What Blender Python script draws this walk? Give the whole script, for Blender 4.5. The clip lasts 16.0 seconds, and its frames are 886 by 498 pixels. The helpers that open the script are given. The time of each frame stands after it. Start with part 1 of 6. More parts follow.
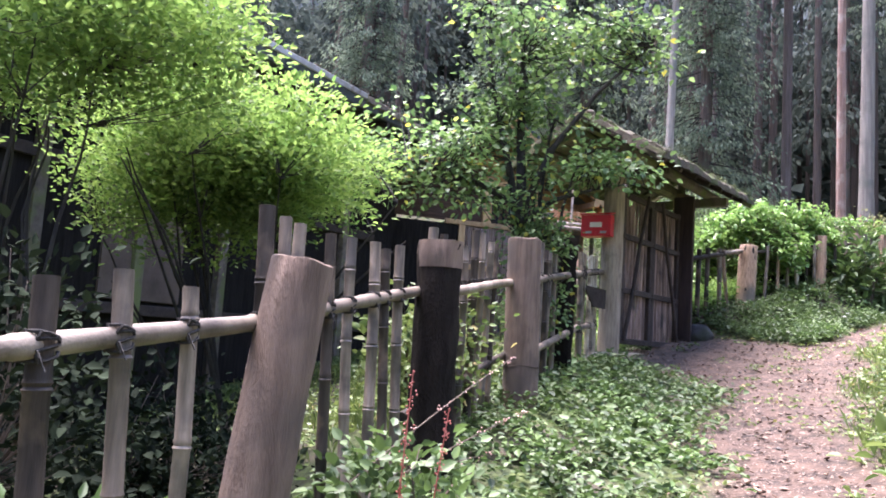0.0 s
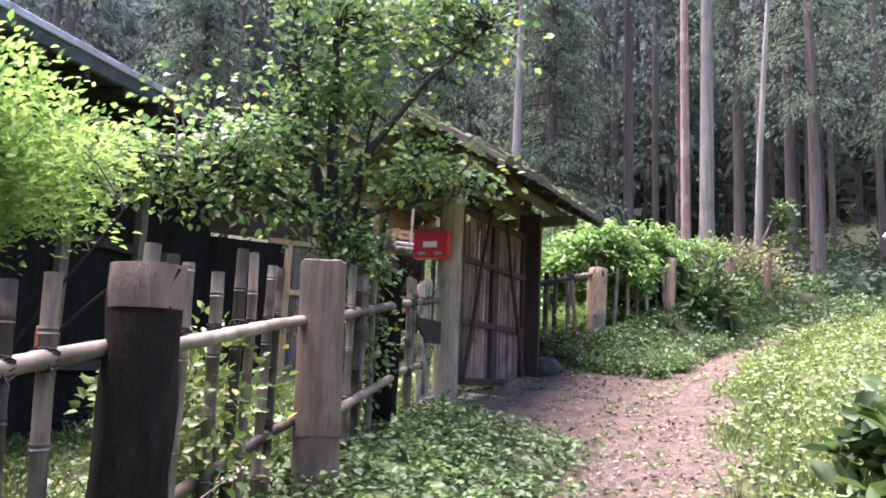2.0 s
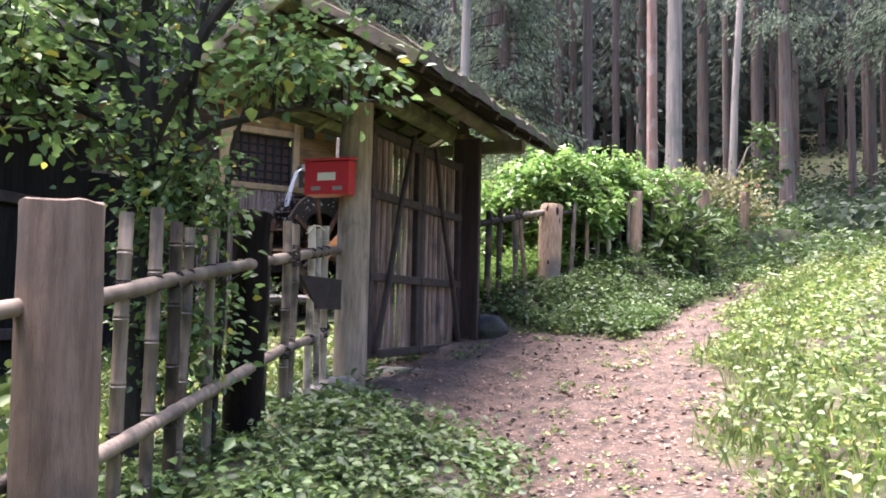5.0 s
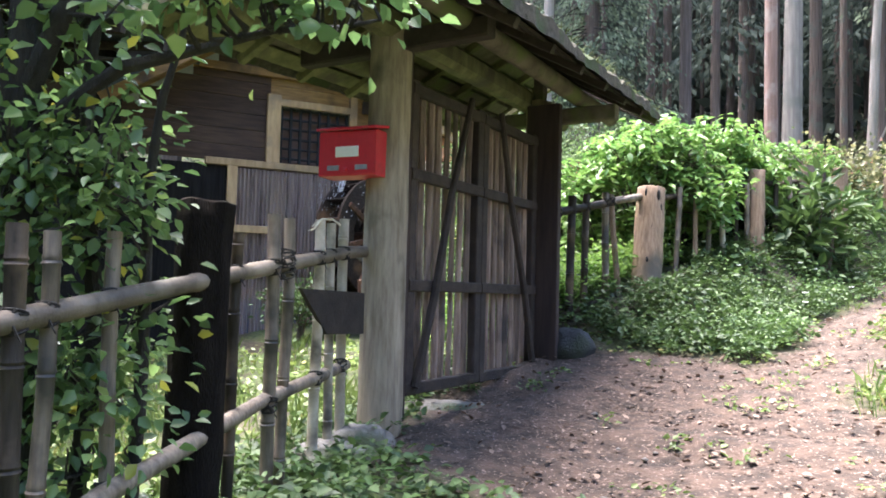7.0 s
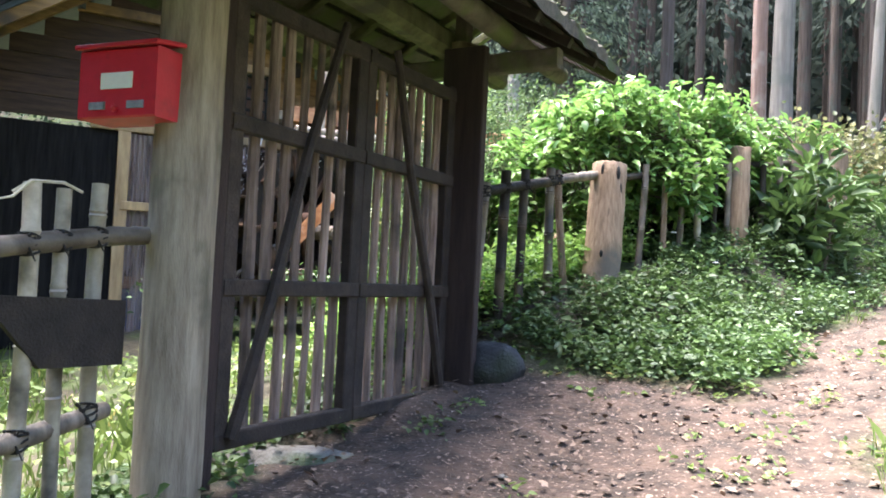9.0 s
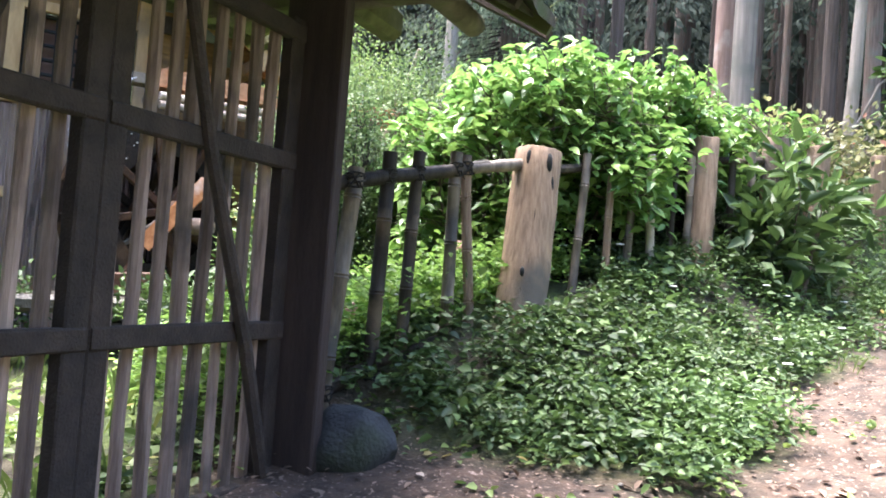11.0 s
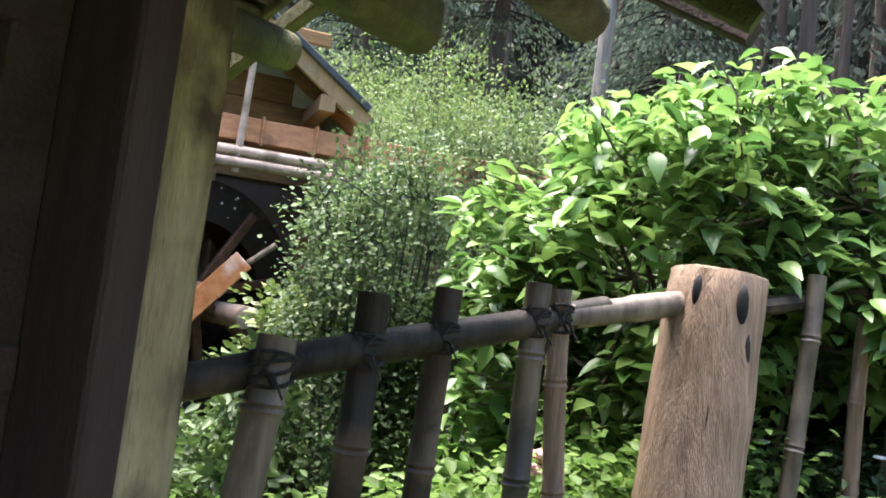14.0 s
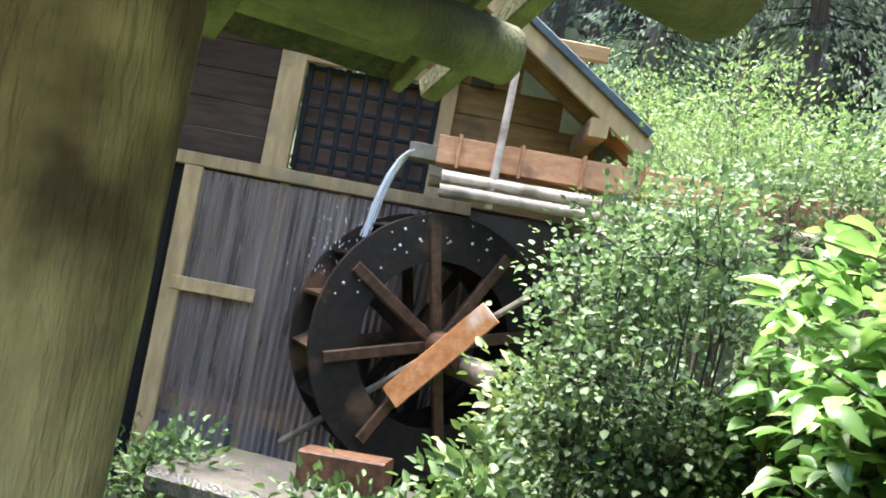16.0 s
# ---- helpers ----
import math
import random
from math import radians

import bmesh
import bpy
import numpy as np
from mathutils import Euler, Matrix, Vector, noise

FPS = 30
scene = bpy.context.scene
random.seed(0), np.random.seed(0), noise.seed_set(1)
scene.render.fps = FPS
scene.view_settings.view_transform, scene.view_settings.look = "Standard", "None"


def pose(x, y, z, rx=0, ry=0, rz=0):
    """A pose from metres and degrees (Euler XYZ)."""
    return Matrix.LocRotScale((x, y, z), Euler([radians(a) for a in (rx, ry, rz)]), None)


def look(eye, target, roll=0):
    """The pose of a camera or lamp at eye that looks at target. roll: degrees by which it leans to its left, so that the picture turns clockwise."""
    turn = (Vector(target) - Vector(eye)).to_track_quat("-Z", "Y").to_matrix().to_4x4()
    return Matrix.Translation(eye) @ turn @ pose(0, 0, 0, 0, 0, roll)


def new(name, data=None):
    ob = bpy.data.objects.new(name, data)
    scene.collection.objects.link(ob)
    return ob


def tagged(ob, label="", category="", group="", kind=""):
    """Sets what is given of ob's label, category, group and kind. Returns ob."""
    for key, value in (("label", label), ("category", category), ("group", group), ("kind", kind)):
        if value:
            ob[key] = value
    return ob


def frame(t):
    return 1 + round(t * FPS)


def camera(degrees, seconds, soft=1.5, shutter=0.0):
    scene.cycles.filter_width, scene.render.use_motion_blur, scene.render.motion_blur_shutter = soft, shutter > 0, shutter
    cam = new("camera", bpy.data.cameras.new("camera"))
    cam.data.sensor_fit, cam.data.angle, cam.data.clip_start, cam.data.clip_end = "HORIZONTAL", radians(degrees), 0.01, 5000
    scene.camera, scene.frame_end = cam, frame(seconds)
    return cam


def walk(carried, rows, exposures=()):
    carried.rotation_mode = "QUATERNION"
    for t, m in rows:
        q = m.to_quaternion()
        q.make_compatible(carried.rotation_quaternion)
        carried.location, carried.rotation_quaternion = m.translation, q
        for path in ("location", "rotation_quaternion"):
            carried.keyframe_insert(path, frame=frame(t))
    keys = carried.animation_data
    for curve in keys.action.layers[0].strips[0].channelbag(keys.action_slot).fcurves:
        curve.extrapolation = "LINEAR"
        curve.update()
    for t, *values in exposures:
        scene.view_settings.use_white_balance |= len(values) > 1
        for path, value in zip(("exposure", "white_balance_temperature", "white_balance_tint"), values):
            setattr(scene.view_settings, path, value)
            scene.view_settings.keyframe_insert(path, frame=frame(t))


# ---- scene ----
cam = camera(58.87, 16.0, soft=1.8)
# seconds, eye x y z, heading (left is positive), climb, lean
PATH = [
    (0.0, 0.000, 0.000, 1.330, 5.25, 6.70, -3.78),
    (0.5, 0.088, 0.396, 1.344, 4.55, 4.40, -1.84),
    (1.0, 0.105, 0.727, 1.381, 0.60, 3.38, -0.86),
    (1.5, 0.143, 1.055, 1.504, -3.69, 6.25, -3.62),
    (2.0, 0.310, 1.445, 1.543, -5.43, 8.90, -2.36),
    (2.5, 0.409, 1.755, 1.561, -5.75, 8.72, -2.05),
    (3.0, 0.388, 2.072, 1.658, -6.84, 7.82, -4.08),
    (3.5, 0.520, 2.393, 1.630, -8.96, 7.27, -4.25),
    (4.0, 0.729, 2.717, 1.681, -10.58, 5.29, -2.17),
    (4.2, 0.749, 2.761, 1.703, -9.86, 5.18, -1.27),
    (6.3, 1.117, 4.165, 1.900, -6.39, 3.00, -1.64),
    (6.5, 1.121, 4.302, 1.907, -5.25, 3.45, -0.49),
    (7.0, 1.224, 4.594, 1.999, -2.19, 3.14, -1.46),
    (7.5, 1.464, 4.949, 1.974, -4.54, 2.80, -3.22),
    (8.0, 1.677, 5.231, 2.057, -4.69, 2.88, -2.14),
    (8.2, 1.702, 5.351, 2.073, -4.17, 2.38, -1.76),
    (10.3, 2.117, 6.891, 2.220, -3.41, 2.14, -4.81),
    (10.5, 2.160, 6.987, 2.258, -4.89, 1.79, -5.06),
    (11.0, 2.309, 7.389, 2.267, -7.49, 2.00, -4.23),
    (11.5, 2.440, 7.661, 2.383, -5.19, 2.35, -3.13),
    (12.0, 2.508, 7.995, 2.385, -4.00, 1.51, -3.88),
    (12.5, 2.578, 8.309, 2.517, -5.09, 0.47, -3.61),
    (13.0, 2.742, 8.699, 2.598, -3.26, 2.63, -2.53),
    (13.5, 2.769, 8.970, 2.715, 0.89, 4.08, -4.07),
    (14.0, 2.724, 9.323, 2.800, 3.80, 3.79, -7.17),
    (14.5, 2.753, 9.579, 2.843, 9.66, 3.93, -7.36),
    (15.0, 2.838, 9.842, 2.954, 15.83, 4.21, -6.17),
    (15.5, 2.745, 10.010, 2.975, 20.63, 3.11, -8.81),
    (16.0, 2.619, 10.171, 3.022, 24.28, 2.24, -10.58),
]


def eye_pose(x, y, z, heading, climb, lean):
    h, c = radians(heading), radians(climb)
    way = Vector((-math.sin(h) * math.cos(c), math.cos(h) * math.cos(c), math.sin(c)))
    eye = Vector((x, y, z))
    return look(eye, eye + way, -lean)


EXPOSURES = [(0.0, 2.65, 6250, 27), (1.0, 2.6, 6250, 27), (2.0, 2.65, 6350, 28), (4.0, 2.65, 6750, 30), (6.0, 2.8, 6350, 18), (10.0, 2.98, 6350, 12), (12.0, 2.95, 6450, 16), (14.5, 2.55, 6550, 12), (16.0, 3.25, 6500, 6)]
walk(cam, [(r[0], eye_pose(*r[1:])) for r in PATH], EXPOSURES)

# ---- light ----
world = bpy.data.worlds.new("sky")
scene.world = world
world.use_nodes = True
wn = world.node_tree
sky = wn.nodes.new("ShaderNodeTexSky")
sky.sky_type = "NISHITA"
sky.sun_disc = False
sky.sun_elevation = radians(77)
sky.sun_rotation = radians(307)
sky.dust_density = 1.0
sky.air_density = 1.0
wn.links.new(sky.outputs[0], wn.nodes["Background"].inputs[0])
wn.nodes["Background"].inputs[1].default_value = 0.15
sun = new("sun", bpy.data.lights.new("sun", "SUN"))
sun.data.energy = 4.3
sun.data.angle = radians(45)
sun.data.color = (1.0, 0.95, 0.90)
sun.matrix_world = look((-2.2, 7.5, 12.0), (0.0, 6.0, 0.0))

# ---- materials ----
def grain(name, dark, light, rough=0.7, scale=8.0, stretch=(1, 1, 1), bump=0.25, spots=None, spot_scale=3.0, spot_cut=0.55, per="object", vary=0.25, metal=0.0, fine=60.0, grow=0.0, ior=1.45):
    """A surface with fine grain along its length, blotches, and a tint that differs from piece to piece."""
    m = bpy.data.materials.new(name)
    m.use_nodes = True
    t = m.node_tree
    n, k = t.nodes, t.links.new
    b = n["Principled BSDF"]
    b.inputs["Roughness"].default_value = rough
    b.inputs["Metallic"].default_value = metal
    co = n.new("ShaderNodeTexCoord")
    mp = n.new("ShaderNodeMapping")
    mp.inputs["Scale"].default_value = stretch
    k(co.outputs["Object"], mp.inputs[0])
    a = n.new("ShaderNodeTexNoise")
    a.inputs["Scale"].default_value = scale
    a.inputs["Detail"].default_value = 6.0
    a.inputs["Roughness"].default_value = 0.65
    k(mp.outputs[0], a.inputs[0])
    ramp = n.new("ShaderNodeValToRGB")
    ramp.color_ramp.elements[0].position, ramp.color_ramp.elements[1].position = 0.32, 0.68
    ramp.color_ramp.elements[0].color = (*dark, 1)
    ramp.color_ramp.elements[1].color = (*light, 1)
    k(a.outputs[0], ramp.inputs[0])
    out = ramp.outputs[0]
    if spots:
        s = n.new("ShaderNodeTexNoise")
        s.inputs["Scale"].default_value = spot_scale
        s.inputs["Detail"].default_value = 5.0
        k(co.outputs["Object"], s.inputs[0])
        cut = n.new("ShaderNodeMapRange")
        cut.inputs[1].default_value, cut.inputs[2].default_value = spot_cut - 0.06, spot_cut + 0.08
        k(s.outputs[0], cut.inputs[0])
        mx = n.new("ShaderNodeMix")
        mx.data_type = "RGBA"
        k(cut.outputs[0], mx.inputs["Factor"])
        k(out, mx.inputs["A"])
        mx.inputs["B"].default_value = (*spots, 1)
        out = mx.outputs["Result"]
    hs = n.new("ShaderNodeHueSaturation")
    if per == "island":
        g = n.new("ShaderNodeNewGeometry")
        rnd = g.outputs["Random Per Island"]
    else:
        g = n.new("ShaderNodeObjectInfo")
        rnd = g.outputs["Random"]
    vr = n.new("ShaderNodeMapRange")
    vr.inputs[3].default_value, vr.inputs[4].default_value = 1 - vary, 1 + vary
    k(rnd, vr.inputs[0])
    k(vr.outputs[0], hs.inputs["Value"])
    k(out, hs.inputs["Color"])
    k(hs.outputs[0], b.inputs["Base Color"])
    if bump:
        f = n.new("ShaderNodeTexNoise")
        f.inputs["Scale"].default_value = fine
        f.inputs["Detail"].default_value = 4.0
        k(mp.outputs[0], f.inputs[0])
        add = n.new("ShaderNodeMath")
        k(a.outputs[0], add.inputs[0])
        k(f.outputs[0], add.inputs[1])
        bp = n.new("ShaderNodeBump")
        bp.inputs["Strength"].default_value = bump
        bp.inputs["Distance"].default_value = 0.02
        k(add.outputs[0], bp.inputs["Height"])
        k(bp.outputs[0], b.inputs["Normal"])
    return m


def leaf_mat(name, dark, light, through_light=0.35, rough=0.45, gold=None):
    """Leaves: each one of its own tint, letting some light through."""
    m = bpy.data.materials.new(name)
    m.use_nodes = True
    t = m.node_tree
    n, k = t.nodes, t.links.new
    b = n["Principled BSDF"]
    b.inputs["Roughness"].default_value = rough
    b.inputs["Specular IOR Level"].default_value = 0.55
    g = n.new("ShaderNodeNewGeometry")
    ramp = n.new("ShaderNodeValToRGB")
    ramp.color_ramp.elements[0].color = (*dark, 1)
    ramp.color_ramp.elements[1].color = (*light, 1)
    ramp.color_ramp.elements[1].position = 0.968
    if gold:
        e = ramp.color_ramp.elements.new(0.992)
        e.color = (*gold, 1)
    k(g.outputs["Random Per Island"], ramp.inputs[0])
    co = n.new("ShaderNodeTexCoord")
    a = n.new("ShaderNodeTexNoise")
    a.inputs["Scale"].default_value = 1.4
    a.inputs["Detail"].default_value = 3.0
    k(co.outputs["Object"], a.inputs[0])
    hs = n.new("ShaderNodeHueSaturation")
    vr = n.new("ShaderNodeMapRange")
    vr.inputs[1].default_value, vr.inputs[2].default_value = 0.3, 0.7
    vr.inputs[3].default_value, vr.inputs[4].default_value = 0.7, 1.3
    k(a.outputs[0], vr.inputs[0])
    k(vr.outputs[0], hs.inputs["Value"])
    k(ramp.outputs[0], hs.inputs["Color"])
    k(hs.outputs[0], b.inputs["Base Color"])
    tr = n.new("ShaderNodeBsdfTranslucent")
    k(hs.outputs[0], tr.inputs[0])
    mix = n.new("ShaderNodeMixShader")
    mix.inputs[0].default_value = through_light
    k(b.outputs[0], mix.inputs[1])
    k(tr.outputs[0], mix.inputs[2])
    k(mix.outputs[0], n["Material Output"].inputs[0])
    return m


BAMBOO = grain("bamboo_grey", (0.068, 0.051, 0.038), (0.24, 0.19, 0.145), 0.55, 5, (6, 6, 0.7), 0.15, (0.05, 0.042, 0.035), 5, 0.56, vary=0.3)
BAMBOO_DARK = grain("bamboo_dark", (0.014, 0.011, 0.009), (0.06, 0.047, 0.037), 0.6, 5, (6, 6, 0.7), 0.2, (0.16, 0.115, 0.08), 4, 0.60, vary=0.3)
BAMBOO_PALE = grain("bamboo_pale", (0.24, 0.20, 0.15), (0.52, 0.45, 0.36), 0.45, 4, (2, 2, 2), 0.1, (0.07, 0.06, 0.05), 5, 0.60)
BAMBOO_RAIL = grain("bamboo_rail", (0.06, 0.046, 0.035), (0.20, 0.16, 0.122), 0.5, 3, (2, 2, 2), 0.15, (0.32, 0.265, 0.21), 2.5, 0.58)
LOG = grain("log_weathered", (0.085, 0.054, 0.038), (0.215, 0.148, 0.110), 0.85, 4, (5, 5, 0.6), 0.5, (0.08, 0.06, 0.05), 2.5, 0.58)
LOG_DARK = grain("log_rotten", (0.006, 0.0045, 0.004), (0.022, 0.017, 0.014), 0.95, 5, (4, 4, 0.8), 0.8, (0.12, 0.09, 0.075), 2.2, 0.64)
LOG_BARE = grain("log_barked", (0.155, 0.098, 0.062), (0.33, 0.222, 0.148), 0.8, 9, (6, 6, 0.5), 0.6, (0.10, 0.085, 0.07), 2.5, 0.56)
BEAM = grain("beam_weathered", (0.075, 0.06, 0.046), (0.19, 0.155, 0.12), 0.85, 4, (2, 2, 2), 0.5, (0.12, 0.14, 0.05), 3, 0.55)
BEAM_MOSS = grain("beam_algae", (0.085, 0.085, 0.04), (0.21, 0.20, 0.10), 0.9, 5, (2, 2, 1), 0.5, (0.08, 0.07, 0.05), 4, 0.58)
POST_GATE = grain("gate_post_wood", (0.20, 0.155, 0.11), (0.43, 0.35, 0.26), 0.75, 5, (5, 5, 0.7), 0.35, (0.11, 0.10, 0.065), 3, 0.58)
POST_ALGAE = grain("gate_post_algae", (0.22, 0.17, 0.088), (0.48, 0.395, 0.225), 0.85, 6, (2.5, 2.5, 0.5), 0.7, (0.085, 0.055, 0.035), 5, 0.53)
SLAT = grain("gate_slat_wood", (0.11, 0.072, 0.058), (0.35, 0.25, 0.205), 0.8, 5, (6, 6, 0.6), 0.4, (0.07, 0.055, 0.05), 3, 0.6, vary=0.35)
# dark door-frame wood, also painted shade on the gate roof's front underside
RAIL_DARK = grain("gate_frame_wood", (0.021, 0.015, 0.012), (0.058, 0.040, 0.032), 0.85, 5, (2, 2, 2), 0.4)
JAMB = grain("jamb_wood", (0.017, 0.010, 0.0085), (0.050, 0.031, 0.026), 0.85, 4, (4, 4, 0.4), 0.4)
STONE_WET = grain("wet_stone", (0.03, 0.026, 0.022), (0.085, 0.072, 0.06), 0.5, 5, (1, 1, 1), 0.6, (0.05, 0.055, 0.025), 3, 0.58)
CORD = grain("black_cord", (0.012, 0.011, 0.010), (0.035, 0.03, 0.027), 0.9, 40, (1, 1, 1), 0.5)
TWINE = grain("pale_twine", (0.5, 0.45, 0.33), (0.7, 0.64, 0.5), 0.9, 60, (1, 1, 1), 0.3)
RED = grain("red_enamel", (0.48, 0.012, 0.028), (0.56, 0.018, 0.036), 0.38, 14, (1, 1, 1), 0.05, (0.30, 0.02, 0.03), 9, 0.68, vary=0.02)
LABEL = grain("white_label", (0.72, 0.71, 0.68), (0.8, 0.79, 0.77), 0.6, 20, (1, 1, 1), 0.0, vary=0.02)
PLATE = grain("dull_metal", (0.25, 0.25, 0.26), (0.42, 0.42, 0.43), 0.45, 30, (1, 1, 1), 0.1, metal=0.7)
THATCH = grain("roof_thatch", (0.035, 0.03, 0.022), (0.12, 0.10, 0.07), 0.95, 14, (2, 2, 2), 1.0, (0.05, 0.07, 0.02), 4, 0.55)
MOSS = grain("moss", (0.03, 0.045, 0.01), (0.12, 0.16, 0.04), 0.95, 20, (1, 1, 1), 1.0, (0.2, 0.18, 0.12), 8, 0.62)
BARK = grain("cedar_bark", (0.085, 0.06, 0.05), (0.24, 0.18, 0.155), 0.9, 3, (7, 7, 0.35), 0.9, (0.14, 0.15, 0.13), 1.5, 0.58, vary=0.3)
BARK_PALE = grain("cedar_bark_pale", (0.22, 0.19, 0.165), (0.42, 0.37, 0.33), 0.9, 3, (7, 7, 0.35), 0.9, (0.2, 0.2, 0.17), 1.5, 0.58, vary=0.2)
BARK_RED = grain("cedar_bark_red", (0.15, 0.085, 0.07), (0.36, 0.23, 0.19), 0.9, 3, (7, 7, 0.35), 0.9, (0.4, 0.34, 0.3), 2.5, 0.58)
BARK_DARK = grain("dark_bark", (0.014, 0.012, 0.011), (0.05, 0.043, 0.036), 0.9, 6, (4, 4, 1), 0.8, (0.09, 0.085, 0.07), 4, 0.66)
TWIG = grain("twig", (0.05, 0.035, 0.025), (0.13, 0.10, 0.075), 0.9, 9, (1, 1, 1), 0.3, per="island")
STONE = grain("stone", (0.10, 0.09, 0.08), (0.26, 0.24, 0.215), 0.85, 5, (1, 1, 1), 0.8, (0.06, 0.075, 0.03), 3, 0.56)
STONE_DARK = grain("dark_stone", (0.018, 0.018, 0.02), (0.05, 0.05, 0.052), 0.8, 5, (1, 1, 1), 0.6, (0.03, 0.04, 0.02), 3, 0.6)
# near-black boards: the deep shade under the eaves is in the colour
WALL_SHADE = grain("shade_dark_boards", (0.009, 0.0078, 0.0074), (0.027, 0.023, 0.021), 0.95, 4, (7, 7, 0.5), 0.4, vary=0.3)
CLAY = grain("clay_plaster", (0.065, 0.045, 0.034), (0.125, 0.09, 0.07), 0.9, 3, (1, 1, 1), 0.3, (0.07, 0.055, 0.045), 1.6, 0.58)
MILL_BOARD_DARK = grain("dark_mill_boards", (0.034, 0.017, 0.010), (0.085, 0.046, 0.027), 0.85, 4, (0.7, 0.7, 6), 0.3, vary=0.2)
MILL_BOARD = grain("mill_boards", (0.15, 0.078, 0.026), (0.30, 0.17, 0.060), 0.75, 4, (0.7, 0.7, 6), 0.3, (0.07, 0.045, 0.025), 2, 0.6, vary=0.2)
MILL_FRAME = grain("mill_frame_timber", (0.34, 0.20, 0.088), (0.55, 0.355, 0.175), 0.7, 4, (4, 4, 0.7), 0.3, (0.28, 0.19, 0.11), 3, 0.6)
ROOF_METAL = grain("roof_sheet", (0.03, 0.04, 0.045), (0.075, 0.09, 0.10), 0.5, 6, (1, 1, 1), 0.1, (0.12, 0.09, 0.07), 3, 0.64, metal=0.3)
EDGE_METAL = grain("roof_edge_metal", (0.45, 0.45, 0.46), (0.72, 0.72, 0.74), 0.35, 8, (1, 1, 1), 0.05, (0.2, 0.15, 0.12), 5, 0.62, metal=0.6)
WHEEL = grain("wheel_wet_wood", (0.006, 0.004, 0.003), (0.026, 0.014, 0.009), 0.6, 5, (3, 3, 3), 0.4, (0.11, 0.06, 0.03), 3, 0.6)
WHEEL_SPOKE = grain("wheel_spoke_wood", (0.030, 0.014, 0.008), (0.11, 0.052, 0.028), 0.5, 5, (3, 3, 3), 0.3)
FLUME = grain("flume_orange_wood", (0.34, 0.14, 0.06), (0.58, 0.29, 0.14), 0.6, 5, (1.5, 1.5, 4), 0.3, (0.2, 0.09, 0.05), 4, 0.6)
RUST = grain("wet_orange_board", (0.36, 0.11, 0.03), (0.62, 0.28, 0.12), 0.28, 7, (2, 2, 2), 0.2, (0.75, 0.55, 0.45), 4, 0.6)
TIMBER_PALE = grain("pale_pole", (0.34, 0.245, 0.19), (0.57, 0.44, 0.36), 0.6, 5, (3, 3, 3), 0.2, (0.2, 0.15, 0.11), 6, 0.6)
STEEL = grain("galvanised_pipe", (0.36, 0.38, 0.40), (0.55, 0.57, 0.6), 0.4, 10, (1, 1, 1), 0.05, (0.25, 0.2, 0.16), 8, 0.66, metal=0.7)
BLACK = grain("dark_gap", (0.008, 0.008, 0.009), (0.016, 0.016, 0.017), 0.9, 6, (1, 1, 1), 0.0)
PAPER = grain("window_paper", (0.10, 0.055, 0.042), (0.20, 0.115, 0.09), 0.8, 3, (1, 1, 1), 0.0)
SIGN_ORANGE = grain("orange_board", (0.42, 0.13, 0.06), (0.52, 0.18, 0.09), 0.6, 10, (1, 1, 1), 0.1)
INK = grain("ink", (0.03, 0.02, 0.02), (0.05, 0.03, 0.03), 0.7, 10, (1, 1, 1), 0.0)
SKY_BLUE = grain("blue_tarp", (0.02, 0.045, 0.10), (0.04, 0.08, 0.17), 0.5, 6, (1, 1, 1), 0.1)
L_PLUM = leaf_mat("leaf_broad", (0.050, 0.105, 0.036), (0.185, 0.29, 0.095), 0.5, 0.42, (0.40, 0.38, 0.06))
L_MAPLE = leaf_mat("leaf_maple", (0.095, 0.185, 0.042), (0.265, 0.385, 0.10), 0.62, 0.55)
L_HYDR = leaf_mat("leaf_hydrangea", (0.080, 0.185, 0.042), (0.25, 0.39, 0.105), 0.38, 0.36)
L_AZAL = leaf_mat("leaf_small_shrub", (0.032, 0.066, 0.024), (0.15, 0.22, 0.08), 0.35, 0.65)
L_HERB = leaf_mat("leaf_ground_herb", (0.030, 0.060, 0.019), (0.115, 0.188, 0.055), 0.32, 0.55)
L_HERB_DRY = leaf_mat("leaf_verge_herb", (0.065, 0.115, 0.030), (0.22, 0.29, 0.080), 0.35, 0.5, (0.45, 0.36, 0.14))
# near-black leaves: shade is put into the leaf colour
L_SHADE = leaf_mat("leaf_shade_dark", (0.006, 0.010, 0.006), (0.019, 0.029, 0.015), 0.1, 0.9)
# cedar leaves are paler than life: distance haze put into the colour
L_CEDAR = leaf_mat("leaf_cedar", (0.10, 0.14, 0.10), (0.23, 0.285, 0.20), 0.55, 0.7)
# darker copy of the cedar bark, for the gloom deep in the wood
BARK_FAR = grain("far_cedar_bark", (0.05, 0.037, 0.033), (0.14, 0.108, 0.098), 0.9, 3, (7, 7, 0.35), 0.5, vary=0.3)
# far leaves greyed and dimmed: haze and gloom are in the colour
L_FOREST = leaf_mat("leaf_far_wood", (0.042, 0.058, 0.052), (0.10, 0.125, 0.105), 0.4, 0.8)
L_FALLEN = leaf_mat("leaf_fallen", (0.060, 0.038, 0.027), (0.25, 0.17, 0.122), 0.05, 0.8, (0.6, 0.5, 0.4))
L_FERN = leaf_mat("leaf_yellow_bush", (0.07, 0.13, 0.035), (0.20, 0.28, 0.09), 0.4, 0.6)
L_TANGLE = leaf_mat("leaf_bramble", (0.085, 0.11, 0.045), (0.34, 0.32, 0.15), 0.4, 0.5, (0.50, 0.24, 0.17))
